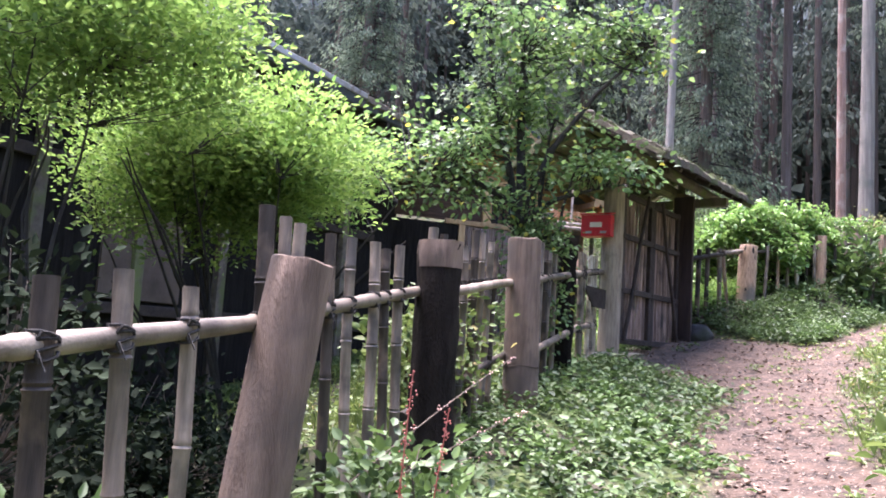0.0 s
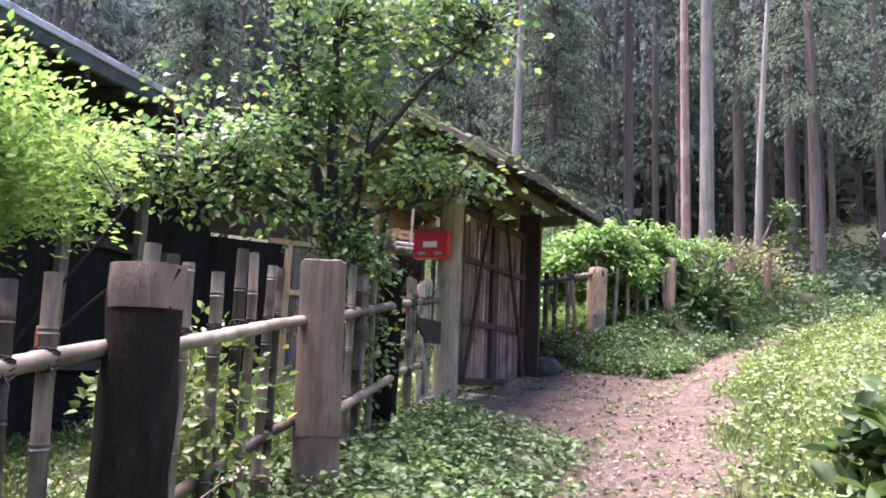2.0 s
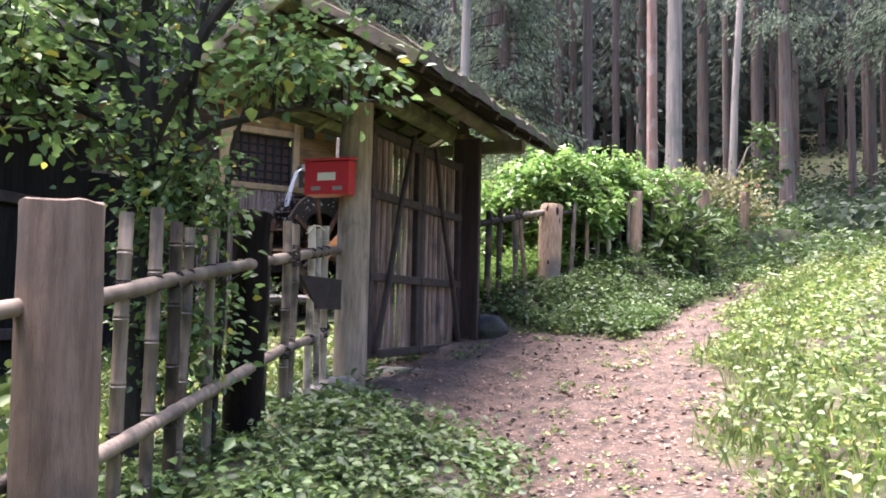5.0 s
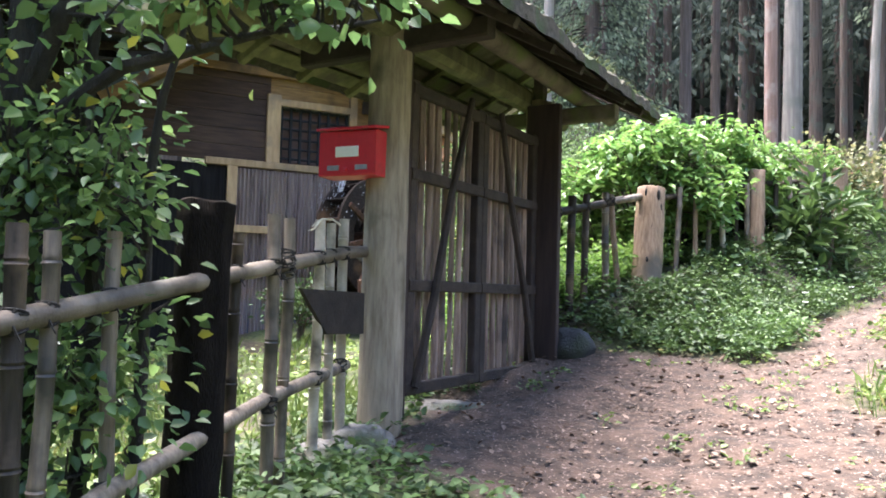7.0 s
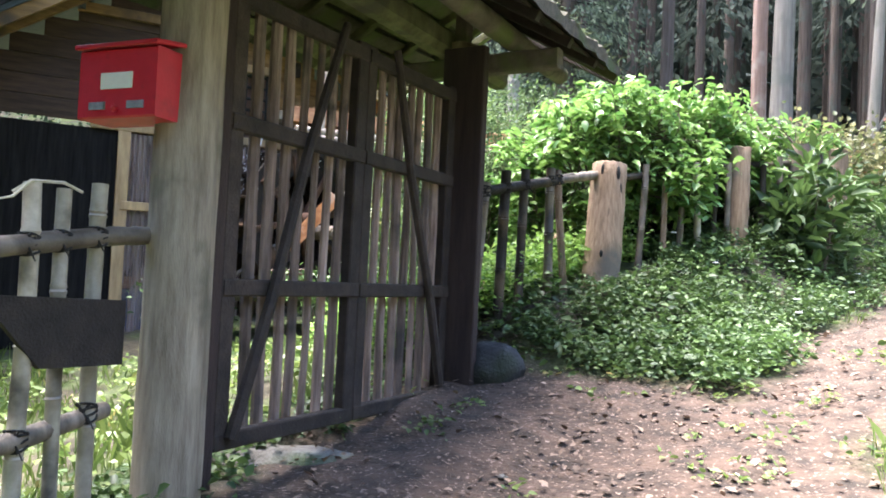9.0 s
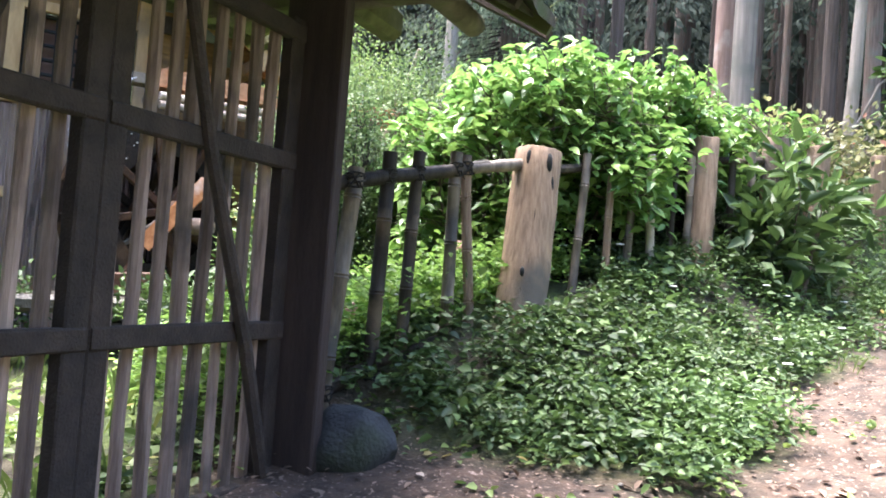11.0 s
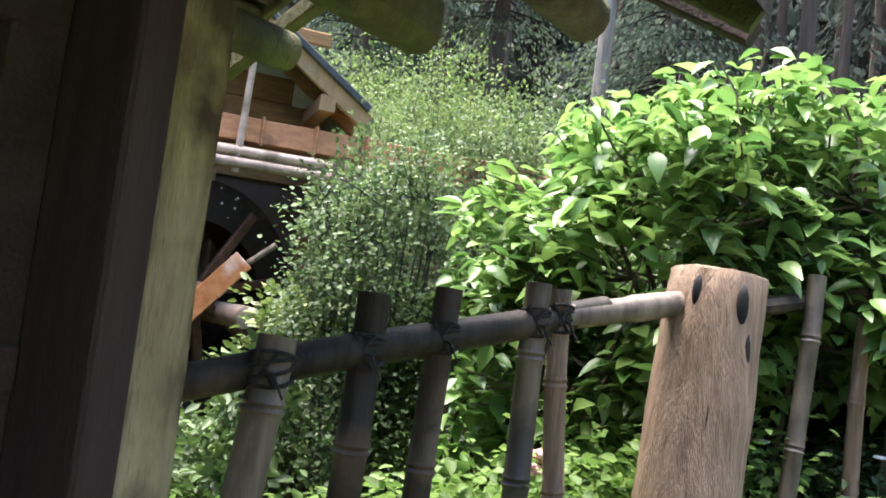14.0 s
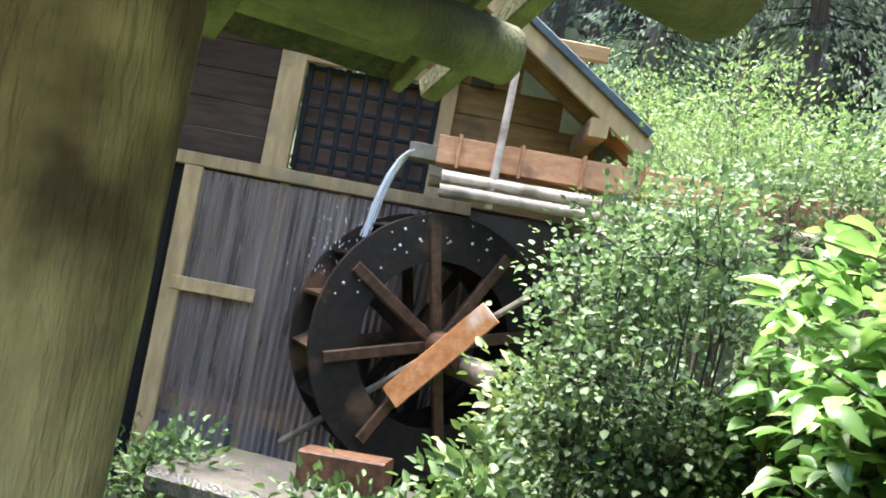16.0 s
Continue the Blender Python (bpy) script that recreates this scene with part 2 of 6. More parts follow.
# bright green stands in for sun on the weeds inside the fence
L_WEED = leaf_mat("leaf_sunlit_weed", (0.11, 0.22, 0.045), (0.29, 0.45, 0.11), 0.5, 0.55)
# the shade of the wood floor is put into this leaf colour
L_FLOOR = leaf_mat("leaf_shaded_floor", (0.018, 0.032, 0.018), (0.055, 0.085, 0.045), 0.3, 0.8)
L_RED = leaf_mat("leaf_red_spike", (0.28, 0.05, 0.045), (0.42, 0.13, 0.10), 0.2, 0.6)
PETAL = leaf_mat("petal_white", (0.7, 0.7, 0.68), (0.85, 0.85, 0.83), 0.2, 0.6)
PETAL_PINK = leaf_mat("petal_pink", (0.55, 0.30, 0.26), (0.75, 0.5, 0.45), 0.2, 0.6)

BAMBOO_DARK.node_tree.nodes["Principled BSDF"].inputs["Specular IOR Level"].default_value = 0.25
WHEEL.node_tree.nodes["Principled BSDF"].inputs["Specular IOR Level"].default_value = 0.25
WHEEL_SPOKE.node_tree.nodes["Principled BSDF"].inputs["Specular IOR Level"].default_value = 0.25
for dull in (L_SHADE, L_FOREST, L_CEDAR, WALL_SHADE, LOG_DARK):
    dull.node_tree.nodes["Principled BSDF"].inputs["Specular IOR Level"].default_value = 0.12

# grey tone lifted to stand in for haze before the hill
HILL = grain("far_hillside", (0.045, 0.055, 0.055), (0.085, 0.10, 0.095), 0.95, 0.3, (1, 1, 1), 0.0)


def sheet_mat():
    """Clear corrugated plastic, dusty; streaks stand in for light and shade on the ridges."""
    m = bpy.data.materials.new("corrugated_plastic")
    m.use_nodes = True
    t = m.node_tree
    n, k = t.nodes, t.links.new
    b = n["Principled BSDF"]
    b.inputs["Roughness"].default_value = 0.5
    b.inputs["Specular IOR Level"].default_value = 0.3
    co = n.new("ShaderNodeTexCoord")
    mp = n.new("ShaderNodeMapping")
    mp.inputs["Scale"].default_value = (6, 6, 0.5)
    k(co.outputs["Object"], mp.inputs[0])
    a = n.new("ShaderNodeTexNoise")
    a.inputs["Scale"].default_value = 2.5
    a.inputs["Detail"].default_value = 5
    k(mp.outputs[0], a.inputs[0])
    r = n.new("ShaderNodeValToRGB")
    r.color_ramp.elements[0].color = (0.25, 0.175, 0.145, 1)
    r.color_ramp.elements[1].color = (0.55, 0.42, 0.36, 1)
    r.color_ramp.elements[0].position, r.color_ramp.elements[1].position = 0.3, 0.7
    k(a.outputs[0], r.inputs[0])
    k(r.outputs[0], b.inputs["Base Color"])
    tr = n.new("ShaderNodeBsdfTransparent")
    mix = n.new("ShaderNodeMixShader")
    mix.inputs[0].default_value = 0.45
    k(b.outputs[0], mix.inputs[1])
    k(tr.outputs[0], mix.inputs[2])
    k(mix.outputs[0], n["Material Output"].inputs[0])
    return m


SHEET = sheet_mat()


def water_mat():
    m = bpy.data.materials.new("falling_water")
    m.use_nodes = True
    b = m.node_tree.nodes["Principled BSDF"]
    b.inputs["Base Color"].default_value = (0.92, 0.92, 0.93, 1)
    b.inputs["Roughness"].default_value = 0.12
    b.inputs["Transmission Weight"].default_value = 0.45
    b.inputs["IOR"].default_value = 1.33
    return m


WATER = water_mat()


def ground_mat():
    """Reddish trodden earth along the path, dark soil and moss elsewhere."""
    m = bpy.data.materials.new("soil")
    m.use_nodes = True
    t = m.node_tree
    n, k = t.nodes, t.links.new
    b = n["Principled BSDF"]
    b.inputs["Roughness"].default_value = 0.95
    co = n.new("ShaderNodeTexCoord")

    def noise_node(scale, detail=6):
        x = n.new("ShaderNodeTexNoise")
        x.inputs["Scale"].default_value = scale
        x.inputs["Detail"].default_value = detail
        k(co.outputs["Object"], x.inputs[0])
        return x

    def ramp_node(src, c0, c1, p0=0.35, p1=0.65):
        r = n.new("ShaderNodeValToRGB")
        r.color_ramp.elements[0].position, r.color_ramp.elements[1].position = p0, p1
        r.color_ramp.elements[0].color, r.color_ramp.elements[1].color = (*c0, 1), (*c1, 1)
        k(src, r.inputs[0])
        return r.outputs[0]

    def mix_node(f, a, c):
        x = n.new("ShaderNodeMix")
        x.data_type = "RGBA"
        k(f, x.inputs["Factor"])
        k(a, x.inputs["A"])
        k(c, x.inputs["B"])
        return x.outputs["Result"]
    soil = ramp_node(noise_node(6).outputs[0], (0.022, 0.018, 0.012), (0.07, 0.058, 0.034))
    moss = ramp_node(noise_node(25).outputs[0], (0.022, 0.036, 0.010), (0.085, 0.115, 0.03))
    rest = mix_node(ramp_node(noise_node(1.6).outputs[0], (0, 0, 0), (1, 1, 1), 0.42, 0.58), soil, moss)
    dirt = ramp_node(noise_node(9, 8).outputs[0], (0.027, 0.018, 0.0125), (0.088, 0.055, 0.039))
    chips = ramp_node(noise_node(55, 3).outputs[0], (0, 0, 0), (1, 1, 1), 0.60, 0.66)
    pale = ramp_node(noise_node(30).outputs[0], (0.155, 0.105, 0.082), (0.29, 0.212, 0.17))
    dirt = mix_node(chips, dirt, pale)
    at = n.new("ShaderNodeAttribute")
    at.attribute_name = "trodden"
    k(mix_node(at.outputs["Fac"], rest, dirt), b.inputs["Base Color"])
    bp = n.new("ShaderNodeBump")
    bp.inputs["Strength"].default_value = 0.7
    bp.inputs["Distance"].default_value = 0.03
    k(noise_node(35, 8).outputs[0], bp.inputs["Height"])
    k(bp.outputs[0], b.inputs["Normal"])
    return m


SOIL = ground_mat()

# ---- tools ----
ORIGIN = {}


def thing(name, base, label, category, group="", kind=""):
    ob = new(name)
    ob.empty_display_size = 0.1
    ob.location = base
    ORIGIN[name if ob.name == name else ob.name] = Vector(base)
    return tagged(ob, label, category, group, kind)


def place_of(ob):
    p = Vector((0, 0, 0))
    while ob:
        p += Vector(ob.location)
        ob = ob.parent
    return p


def part(name, bm, material, parent=None, label="", base=None):
    """One mesh object, drawn in world places, under its thing."""
    at = place_of(parent) if parent else Vector(base or (0, 0, 0))
    if parent and base:
        at = Vector(base)
    bmesh.ops.translate(bm, verts=bm.verts, vec=-at)
    me = bpy.data.meshes.new(name)
    bm.to_mesh(me)
    bm.free()
    for p in me.polygons:
        p.use_smooth = True
    me.set_sharp_from_angle(angle=radians(38))
    me.materials.append(material)
    ob = new(name, me)
    ob.location = at
    if parent:
        ob.parent = parent
        ob.location = at - place_of(parent)
    if label:
        ob["label"] = label
    return ob


def solid(name, material, base, label, category, build, group="", kind=""):
    """A thing that is one mesh."""
    bm = bmesh.new()
    build(bm)
    ob = part(name, bm, material, None, "", base)
    return tagged(ob, label, category, group, kind)


def arrays(name, verts, faces, material, parent=None, base=(0, 0, 0)):
    at = place_of(parent) if parent else Vector(base)
    me = bpy.data.meshes.new(name)
    v = np.asarray(verts, dtype=np.float32) - np.array(at, dtype=np.float32)
    f = np.asarray(faces, dtype=np.int32)
    k = f.shape[1]
    me.vertices.add(len(v))
    me.vertices.foreach_set("co", v.ravel())
    me.loops.add(f.size)
    me.loops.foreach_set("vertex_index", f.ravel())
    me.polygons.add(len(f))
    me.polygons.foreach_set("loop_start", np.arange(0, f.size, k, dtype=np.int32))
    me.polygons.foreach_set("loop_total", np.full(len(f), k, dtype=np.int32))
    me.update(calc_edges=True)
    me.materials.append(material)
    ob = new(name, me)
    ob.location = at
    if parent:
        ob.parent = parent
        ob.location = (0, 0, 0)
    return ob


def tube(bm, pts, radii, seg=10, caps=True, wob=0.0, seed=0.0):
    """A round bar through the points."""
    pts = [Vector(p) for p in pts]
    rings = []
    side = None
    for i, p in enumerate(pts):
        d = (pts[min(i + 1, len(pts) - 1)] - pts[max(i - 1, 0)]).normalized()
        if side is None:
            side = d.orthogonal().normalized()
        side = (side - d * side.dot(d)).normalized()
        up = d.cross(side)
        ring = []
        for j in range(seg):
            a = 2 * math.pi * j / seg
            r = radii[i] * (1 + (wob * noise.noise((math.cos(a) * 1.7 + seed, math.sin(a) * 1.7, i * 0.6 + seed)) if wob else 0))
            ring.append(bm.verts.new(p + (side * math.cos(a) + up * math.sin(a)) * r))
        rings.append(ring)
    for a, b in zip(rings, rings[1:]):
        for j in range(seg):
            bm.faces.new((a[j], a[(j + 1) % seg], b[(j + 1) % seg], b[j]))
    if caps:
        bm.faces.new(rings[0][::-1])
        bm.faces.new(rings[-1])
    return rings


def bar(bm, a, b, w, h, up=(0, 0, 1), bevel=0.006, warp=0.0):
    """A squared timber from a to b, w wide and h high."""
    a, b = Vector(a), Vector(b)
    d = (b - a).normalized()
    s = d.cross(Vector(up)).normalized()
    u = s.cross(d)
    L = (b - a).length
    n = 4 if warp else 1
    c = min(bevel, w * 0.3, h * 0.3)
    prof = [(-w / 2 + c, -h / 2), (w / 2 - c, -h / 2), (w / 2, -h / 2 + c), (w / 2, h / 2 - c), (w / 2 - c, h / 2), (-w / 2 + c, h / 2), (-w / 2, h / 2 - c), (-w / 2, -h / 2 + c)]
    rings = []
    for i in range(n + 1):
        f = i / n
        off = s * (warp * noise.noise(a * 3 + Vector((f * 2, 0, 0)))) + u * (warp * noise.noise(a * 5 + Vector((0, f * 2, 0))))
        rings.append([bm.verts.new(a + d * (L * f) + s * x + u * y + (off if 0 < i < n or warp else Vector())) for x, y in prof])
    for r0, r1 in zip(rings, rings[1:]):
        for j in range(8):
            bm.faces.new((r0[j], r0[(j + 1) % 8], r1[(j + 1) % 8], r1[j]))
    bm.faces.new(rings[0][::-1])
    bm.faces.new(rings[-1])
    bmesh.ops.recalc_face_normals(bm, faces=bm.faces)


def smooth(a, b, x):
    t = np.clip((x - a) / (b - a), 0, 1)
    return t * t * (3 - 2 * t)


# ---- the lie of the land ----
WAY_Y = [-6.0, 0.0, 2.0, 5.0, 6.8, 8.0, 9.2, 10.2, 11.9, 14.0, 30.0]
WAY_X = [-0.2, 0.55, 0.95, 1.75, 2.25, 2.75, 3.35, 4.3, 5.9, 8.2, 26.0]
FENCE_Y = [-8.0, 2.42, 3.99, 5.72, 7.38, 8.76, 10.6, 11.3, 12.1, 14.5, 30.0]
FENCE_X = [-2.6, -0.68, -0.38, 0.07, 0.49, 1.07, 2.17, 3.2, 4.6, 8.8, 34.0]
BANK_Y = [-8.0, 2.4, 4.0, 5.7, 7.4, 8.6, 9.4, 10.4, 11.0, 12.0, 30.0]
BANK_H = [0.30, 0.36, 0.34, 0.36, 0.28, 0.16, 0.10, 0.12, 0.38, 0.52, 0.5]


def land(x, y):
    x, y = np.asarray(x, float), np.asarray(y, float)
    z = 0.955 + 0.13 * (x - 2.06) + 0.13 * (y - 6.78)
    way = np.interp(y, WAY_Y, WAY_X)
    fence = np.interp(y, FENCE_Y, FENCE_X)
    bank = np.interp(y, BANK_Y, BANK_H)
    gap = np.maximum(way - 0.45 - fence, 0.3)
    up = smooth(0, 1, (way - 0.45 - x) / gap)
    garden = smooth(0.3, 2.6, fence - x)
    # the near garden is sunk to keep it dark behind the fence
    z = z + bank * up * (1 - garden) + garden * (-0.12 - 0.85 * smooth(6.0, 3.0, y))
    z = z + 0.30 * smooth(0.55, 1.6, x - way) * smooth(8.5, 5.5, y) + 0.28 * smooth(0.8, 2.6, x - way) * smooth(5.5, 8.5, y)
    z = z + 0.20 * np.maximum(y - 16.5, 0) * smooth(8.0, 1.0, x)
    far = np.hypot(x - 2, y - 8)
    z = z + 0.12 * np.maximum(far - 26, 0) * smooth(-10, 10, y)
    return z


def land1(x, y):
    return float(land(x, y))


def trodden(x, y):
    x, y = np.asarray(x, float), np.asarray(y, float)
    d = x - np.interp(y, WAY_Y, WAY_X)
    lump = 0.20 * np.sin(3.1 * y + 1.3 * x) + 0.12 * np.sin(7.3 * y - 2.0 * x)
    w = np.interp(y, [0, 6, 8, 9, 10, 11.5, 14], [0.55, 0.55, 0.75, 0.75, 0.5, 0.32, 0.15])
    main = 1 - smooth(w - 0.25, w + 0.3, np.abs(d + lump * 0.6))
    gx, gy = x - 1.9, y - 9.0
    a = gx * 0.476 + gy * 0.879
    c = gx * 0.879 - gy * 0.476
    apron = (1 - smooth(1.25, 1.6, np.abs(a - 0.2) + lump * 0.5)) * (1 - smooth(0.75, 1.15, np.abs(c - 0.3)))
    return np.maximum(main, apron)


def ground_sheet():
    ax = np.concatenate([np.linspace(-120, -14, 18), np.arange(-12, -3, 0.6), np.arange(-3, 9, 0.1), np.arange(9, 20, 0.6), np.linspace(22, 120, 18)])
    ay = np.concatenate([np.linspace(-120, -10, 16), np.arange(-8, -1, 0.5), np.arange(-1, 16, 0.1), np.arange(16, 30, 0.6), np.linspace(32, 120, 18)])
    X, Y = np.meshgrid(ax, ay)
    Z = land(X, Y)
    rough = 0.022 * np.sin(X * 5.1 + np.sin(Y * 3.7) * 2) * np.sin(Y * 4.3 + X) + 0.012 * np.sin(X * 13 + Y * 3) * np.sin(Y * 11 - X * 5)
    Z = Z + rough
    nx, ny = len(ax), len(ay)
    v = np.stack([X.ravel(), Y.ravel(), Z.ravel()], 1)
    i = np.arange((ny - 1) * (nx - 1))
    r, c = i // (nx - 1), i % (nx - 1)
    q = r * nx + c
    ob = arrays("ground", v, np.stack([q, q + 1, q + nx + 1, q + nx], 1), SOIL)
    t = ob.data.attributes.new("trodden", "FLOAT", "POINT")
    t.data.foreach_set("value", trodden(X, Y).ravel().astype(np.float32))
    for p in ob.data.polygons:
        p.use_smooth = True
    tagged(ob, "reddish trodden earth path between mossy banks of dark soil", "ground", kind="structure")


ground_sheet()

# ---- fences ----
rng = random.Random(4)


def bamboo(name, base, top, r, material, parent, label="", cap=True, seg=12):
    """A cane with swollen joints and a hollow cut end."""
    bm = bmesh.new()
    a, b = Vector(base), Vector(top)
    L = (b - a).length
    step = rng.uniform(0.24, 0.34)
    pts, rad = [a], [r * 1.04]
    s = rng.uniform(0.05, step)
    bend = Vector((rng.uniform(-1, 1), rng.uniform(-1, 1), 0)) * 0.006
    while s < L - 0.03:
        for ds, k in ((-0.012, 1.0), (-0.003, 1.16), (0.004, 0.97), (0.012, 1.12), (0.022, 1.0)):
            f = (s + ds) / L
            if 0 < f < 1:
                pts.append(a.lerp(b, f) + bend * math.sin(f * math.pi * 2))
                rad.append(r * k)
        s += step
    pts.append(b)
    rad.append(r)
    if cap:
        d = (b - a).normalized()
        pts += [b + d * 0.001, b - d * 0.02]
        rad += [r * 0.74, r * 0.70]
    tube(bm, pts, rad, seg)
    return part(name, bm, material, parent, label)


def lashing(pole, rail, r, parent):
    """Black cord wound where a cane crosses the rail."""
    bm = bmesh.new()
    p = Vector(pole)
    for k in range(4):
        c = p + Vector((0, 0, -0.022 + 0.013 * k))
        ring = [c + Vector((math.cos(a) * (r + 0.002), math.sin(a) * (r + 0.002), 0.012 * math.sin(a + k))) for a in np.linspace(0, 2 * math.pi, 11)]
        tube(bm, ring, [0.0042] * 11, 5, False)
    q = Vector(rail)
    for k in (-1, 1):
        tube(bm, [p + Vector((0.02 * k, -r, 0.03)), p + Vector((0.0, -r - 0.003, 0)), p + Vector((-0.02 * k, -r, -0.035))], [0.0045] * 3, 5)
    for k in range(2):
        e = p + Vector((0.025 + 0.015 * k, -r - 0.012, -0.035 - 0.015 * k))
        tube(bm, [p + Vector((0.01, -r, -0.01)), p + Vector((0.02, -r - 0.012, -0.012)), e], [0.004, 0.003, 0.002], 4)
    return part("lashing", bm, CORD, parent)


def log_post(base, top, r, material, parent, label, wob=0.10, seg=22, cracks=0):
    bm = bmesh.new()
    a, b = Vector(base), Vector(top)
    n = 14
    pts = [a.lerp(b, i / n) for i in range(n + 1)]
    d = (b - a).normalized()
    rad = [r * (1.06 - 0.06 * i / n) for i in range(n + 1)]
    pts += [b + d * 0.006, b + d * 0.007]
    rad += [r * 0.95, r * 0.5]
    rings = tube(bm, pts, rad, seg, True, wob, base[0] * 3.3 + base[1])
    for ring in rings[-3:]:
        for v in ring:
            v.co.z += 0.012 * noise.noise((v.co.x * 14, v.co.y * 14, 3.0))
    ob = part("log_post", bm, material, parent, label)
    if cracks:
        bm = bmesh.new()
        side = Vector((0.45, -0.89, 0)).normalized()
        for i in range(cracks):
            a0 = rng.uniform(-0.9, 0.9)
            w = Matrix.Rotation(a0, 3, "Z") @ side
            z0 = rng.uniform(0.35, 0.85)
            p = [a.lerp(b, z0 - 0.10 * k) + w * (r * 0.985) + Vector((rng.uniform(-1, 1), 0, 0)) * 0.006 for k in range(4)]
            tube(bm, p, [0.001, 0.003, 0.003, 0.001], 4)
        part("crack", bm, BLACK, ob)
    return ob


def knots(parent_post, spots):
    for (x, y, z), sx, sz in spots:
        bm = bmesh.new()
        m = Matrix.Translation((x + 0.002, y + 0.002, z)) @ Matrix.Rotation(0.5, 4, "Z") @ Matrix.Diagonal((sx, 0.012, sz, 1))
        bmesh.ops.create_icosphere(bm, subdivisions=2, radius=1.0, matrix=m)
        part("rot_hole", bm, BLACK, parent_post, "black rotted hollow")


def fence_left():
    f = thing("bamboo_fence", (0.0, 5.0, land1(0.0, 5.0)), "weathered grey bamboo fence tied with black cord between thick log posts", "fence")
    log_post((-0.80, 2.30, 0.15), (-0.665, 2.42, 1.545), 0.100, LOG, f, "thick leaning brown log post", 0.05)
    pb = log_post((-0.37, 3.99, 0.35), (-0.38, 4.0, 1.83), 0.112, LOG_DARK, f, "log post, black with rot below its pale cap", 0.16)
    bm = bmesh.new()
    tube(bm, [(-0.378, 4.0, 1.70), (-0.379, 4.0, 1.78), (-0.38, 4.0, 1.838), (-0.38, 4.0, 1.84)], [0.114, 0.118, 0.115, 0.05], 22, True, 0.10)
    part("pale_cap", bm, LOG, pb, "pale sound wood at the head of the post")
    pc = log_post((0.10, 5.72, 0.6), (0.07, 5.72, 2.105), 0.122, LOG, f, "stout smooth brown log post", 0.03)
    bm = bmesh.new()
    ring = [Vector((0.088 + math.cos(a) * 0.126, 5.72 + math.sin(a) * 0.126, 1.19 + 0.006 * math.sin(3 * a))) for a in np.linspace(0, 2 * math.pi, 25)]
    tube(bm, ring, [0.004] * 25, 4, False)
    part("score_line", bm, LOG_DARK, pc)
    log_post((0.47, 7.38, 0.8), (0.49, 7.38, 2.29), 0.095, LOG_DARK, f, "rotten black log post", 0.2)
    # rails
    for pts, r, mat in (
        ([(-1.9, -2.2, 0.85), (-1.25, 0.0, 1.09), (-0.965, 1.45, 1.262), (-0.794, 2.35, 1.345), (-0.62, 3.2, 1.47), (-0.47, 3.99, 1.58)], 0.026, BAMBOO_RAIL),
        ([(-0.36, 4.0, 1.57), (-0.115, 5.2, 1.73), (0.02, 5.8, 1.80)], 0.026, BAMBOO_RAIL),
        ([(0.08, 5.8, 1.79), (0.26, 6.5, 1.90), (0.6, 7.63, 2.06), (0.89, 8.55, 2.185), (0.98, 8.72, 2.20)], 0.030, BAMBOO_RAIL),
        ([(-0.52, 4.0, 0.94), (-0.12, 5.52, 1.215), (0.02, 5.8, 1.29)], 0.024, BAMBOO_DARK),
        ([(0.1, 5.8, 1.26), (0.644, 7.77, 1.55), (0.90, 8.61, 1.62)], 0.028, BAMBOO),
    ):
        bm = bmesh.new()
        full, rad = [], []
        for a, b in zip(pts, pts[1:]):
            a, b = Vector(a), Vector(b)
            k = max(2, int((b - a).length / 0.3))
            for i in range(k):
                full.append(a.lerp(b, i / k))
                rad.append(r * rng.uniform(0.96, 1.04))
                full.append(a.lerp(b, i / k + 0.02 / (b - a).length))
                rad.append(r * 1.12)
        full.append(Vector(pts[-1]))
        rad.append(r)
        tube(bm, full, rad, 10)
        part("rail", bm, mat, f, "split pale bamboo rail" if mat is BAMBOO_PALE else "")

    def rail_at(y):
        ys = [-2.2, 0.0, 1.45, 2.35, 3.99, 5.8, 6.5, 7.63, 8.55]
        return float(np.interp(y, ys, [0.85, 1.09, 1.262, 1.345, 1.58, 1.80, 1.90, 2.06, 2.185]))

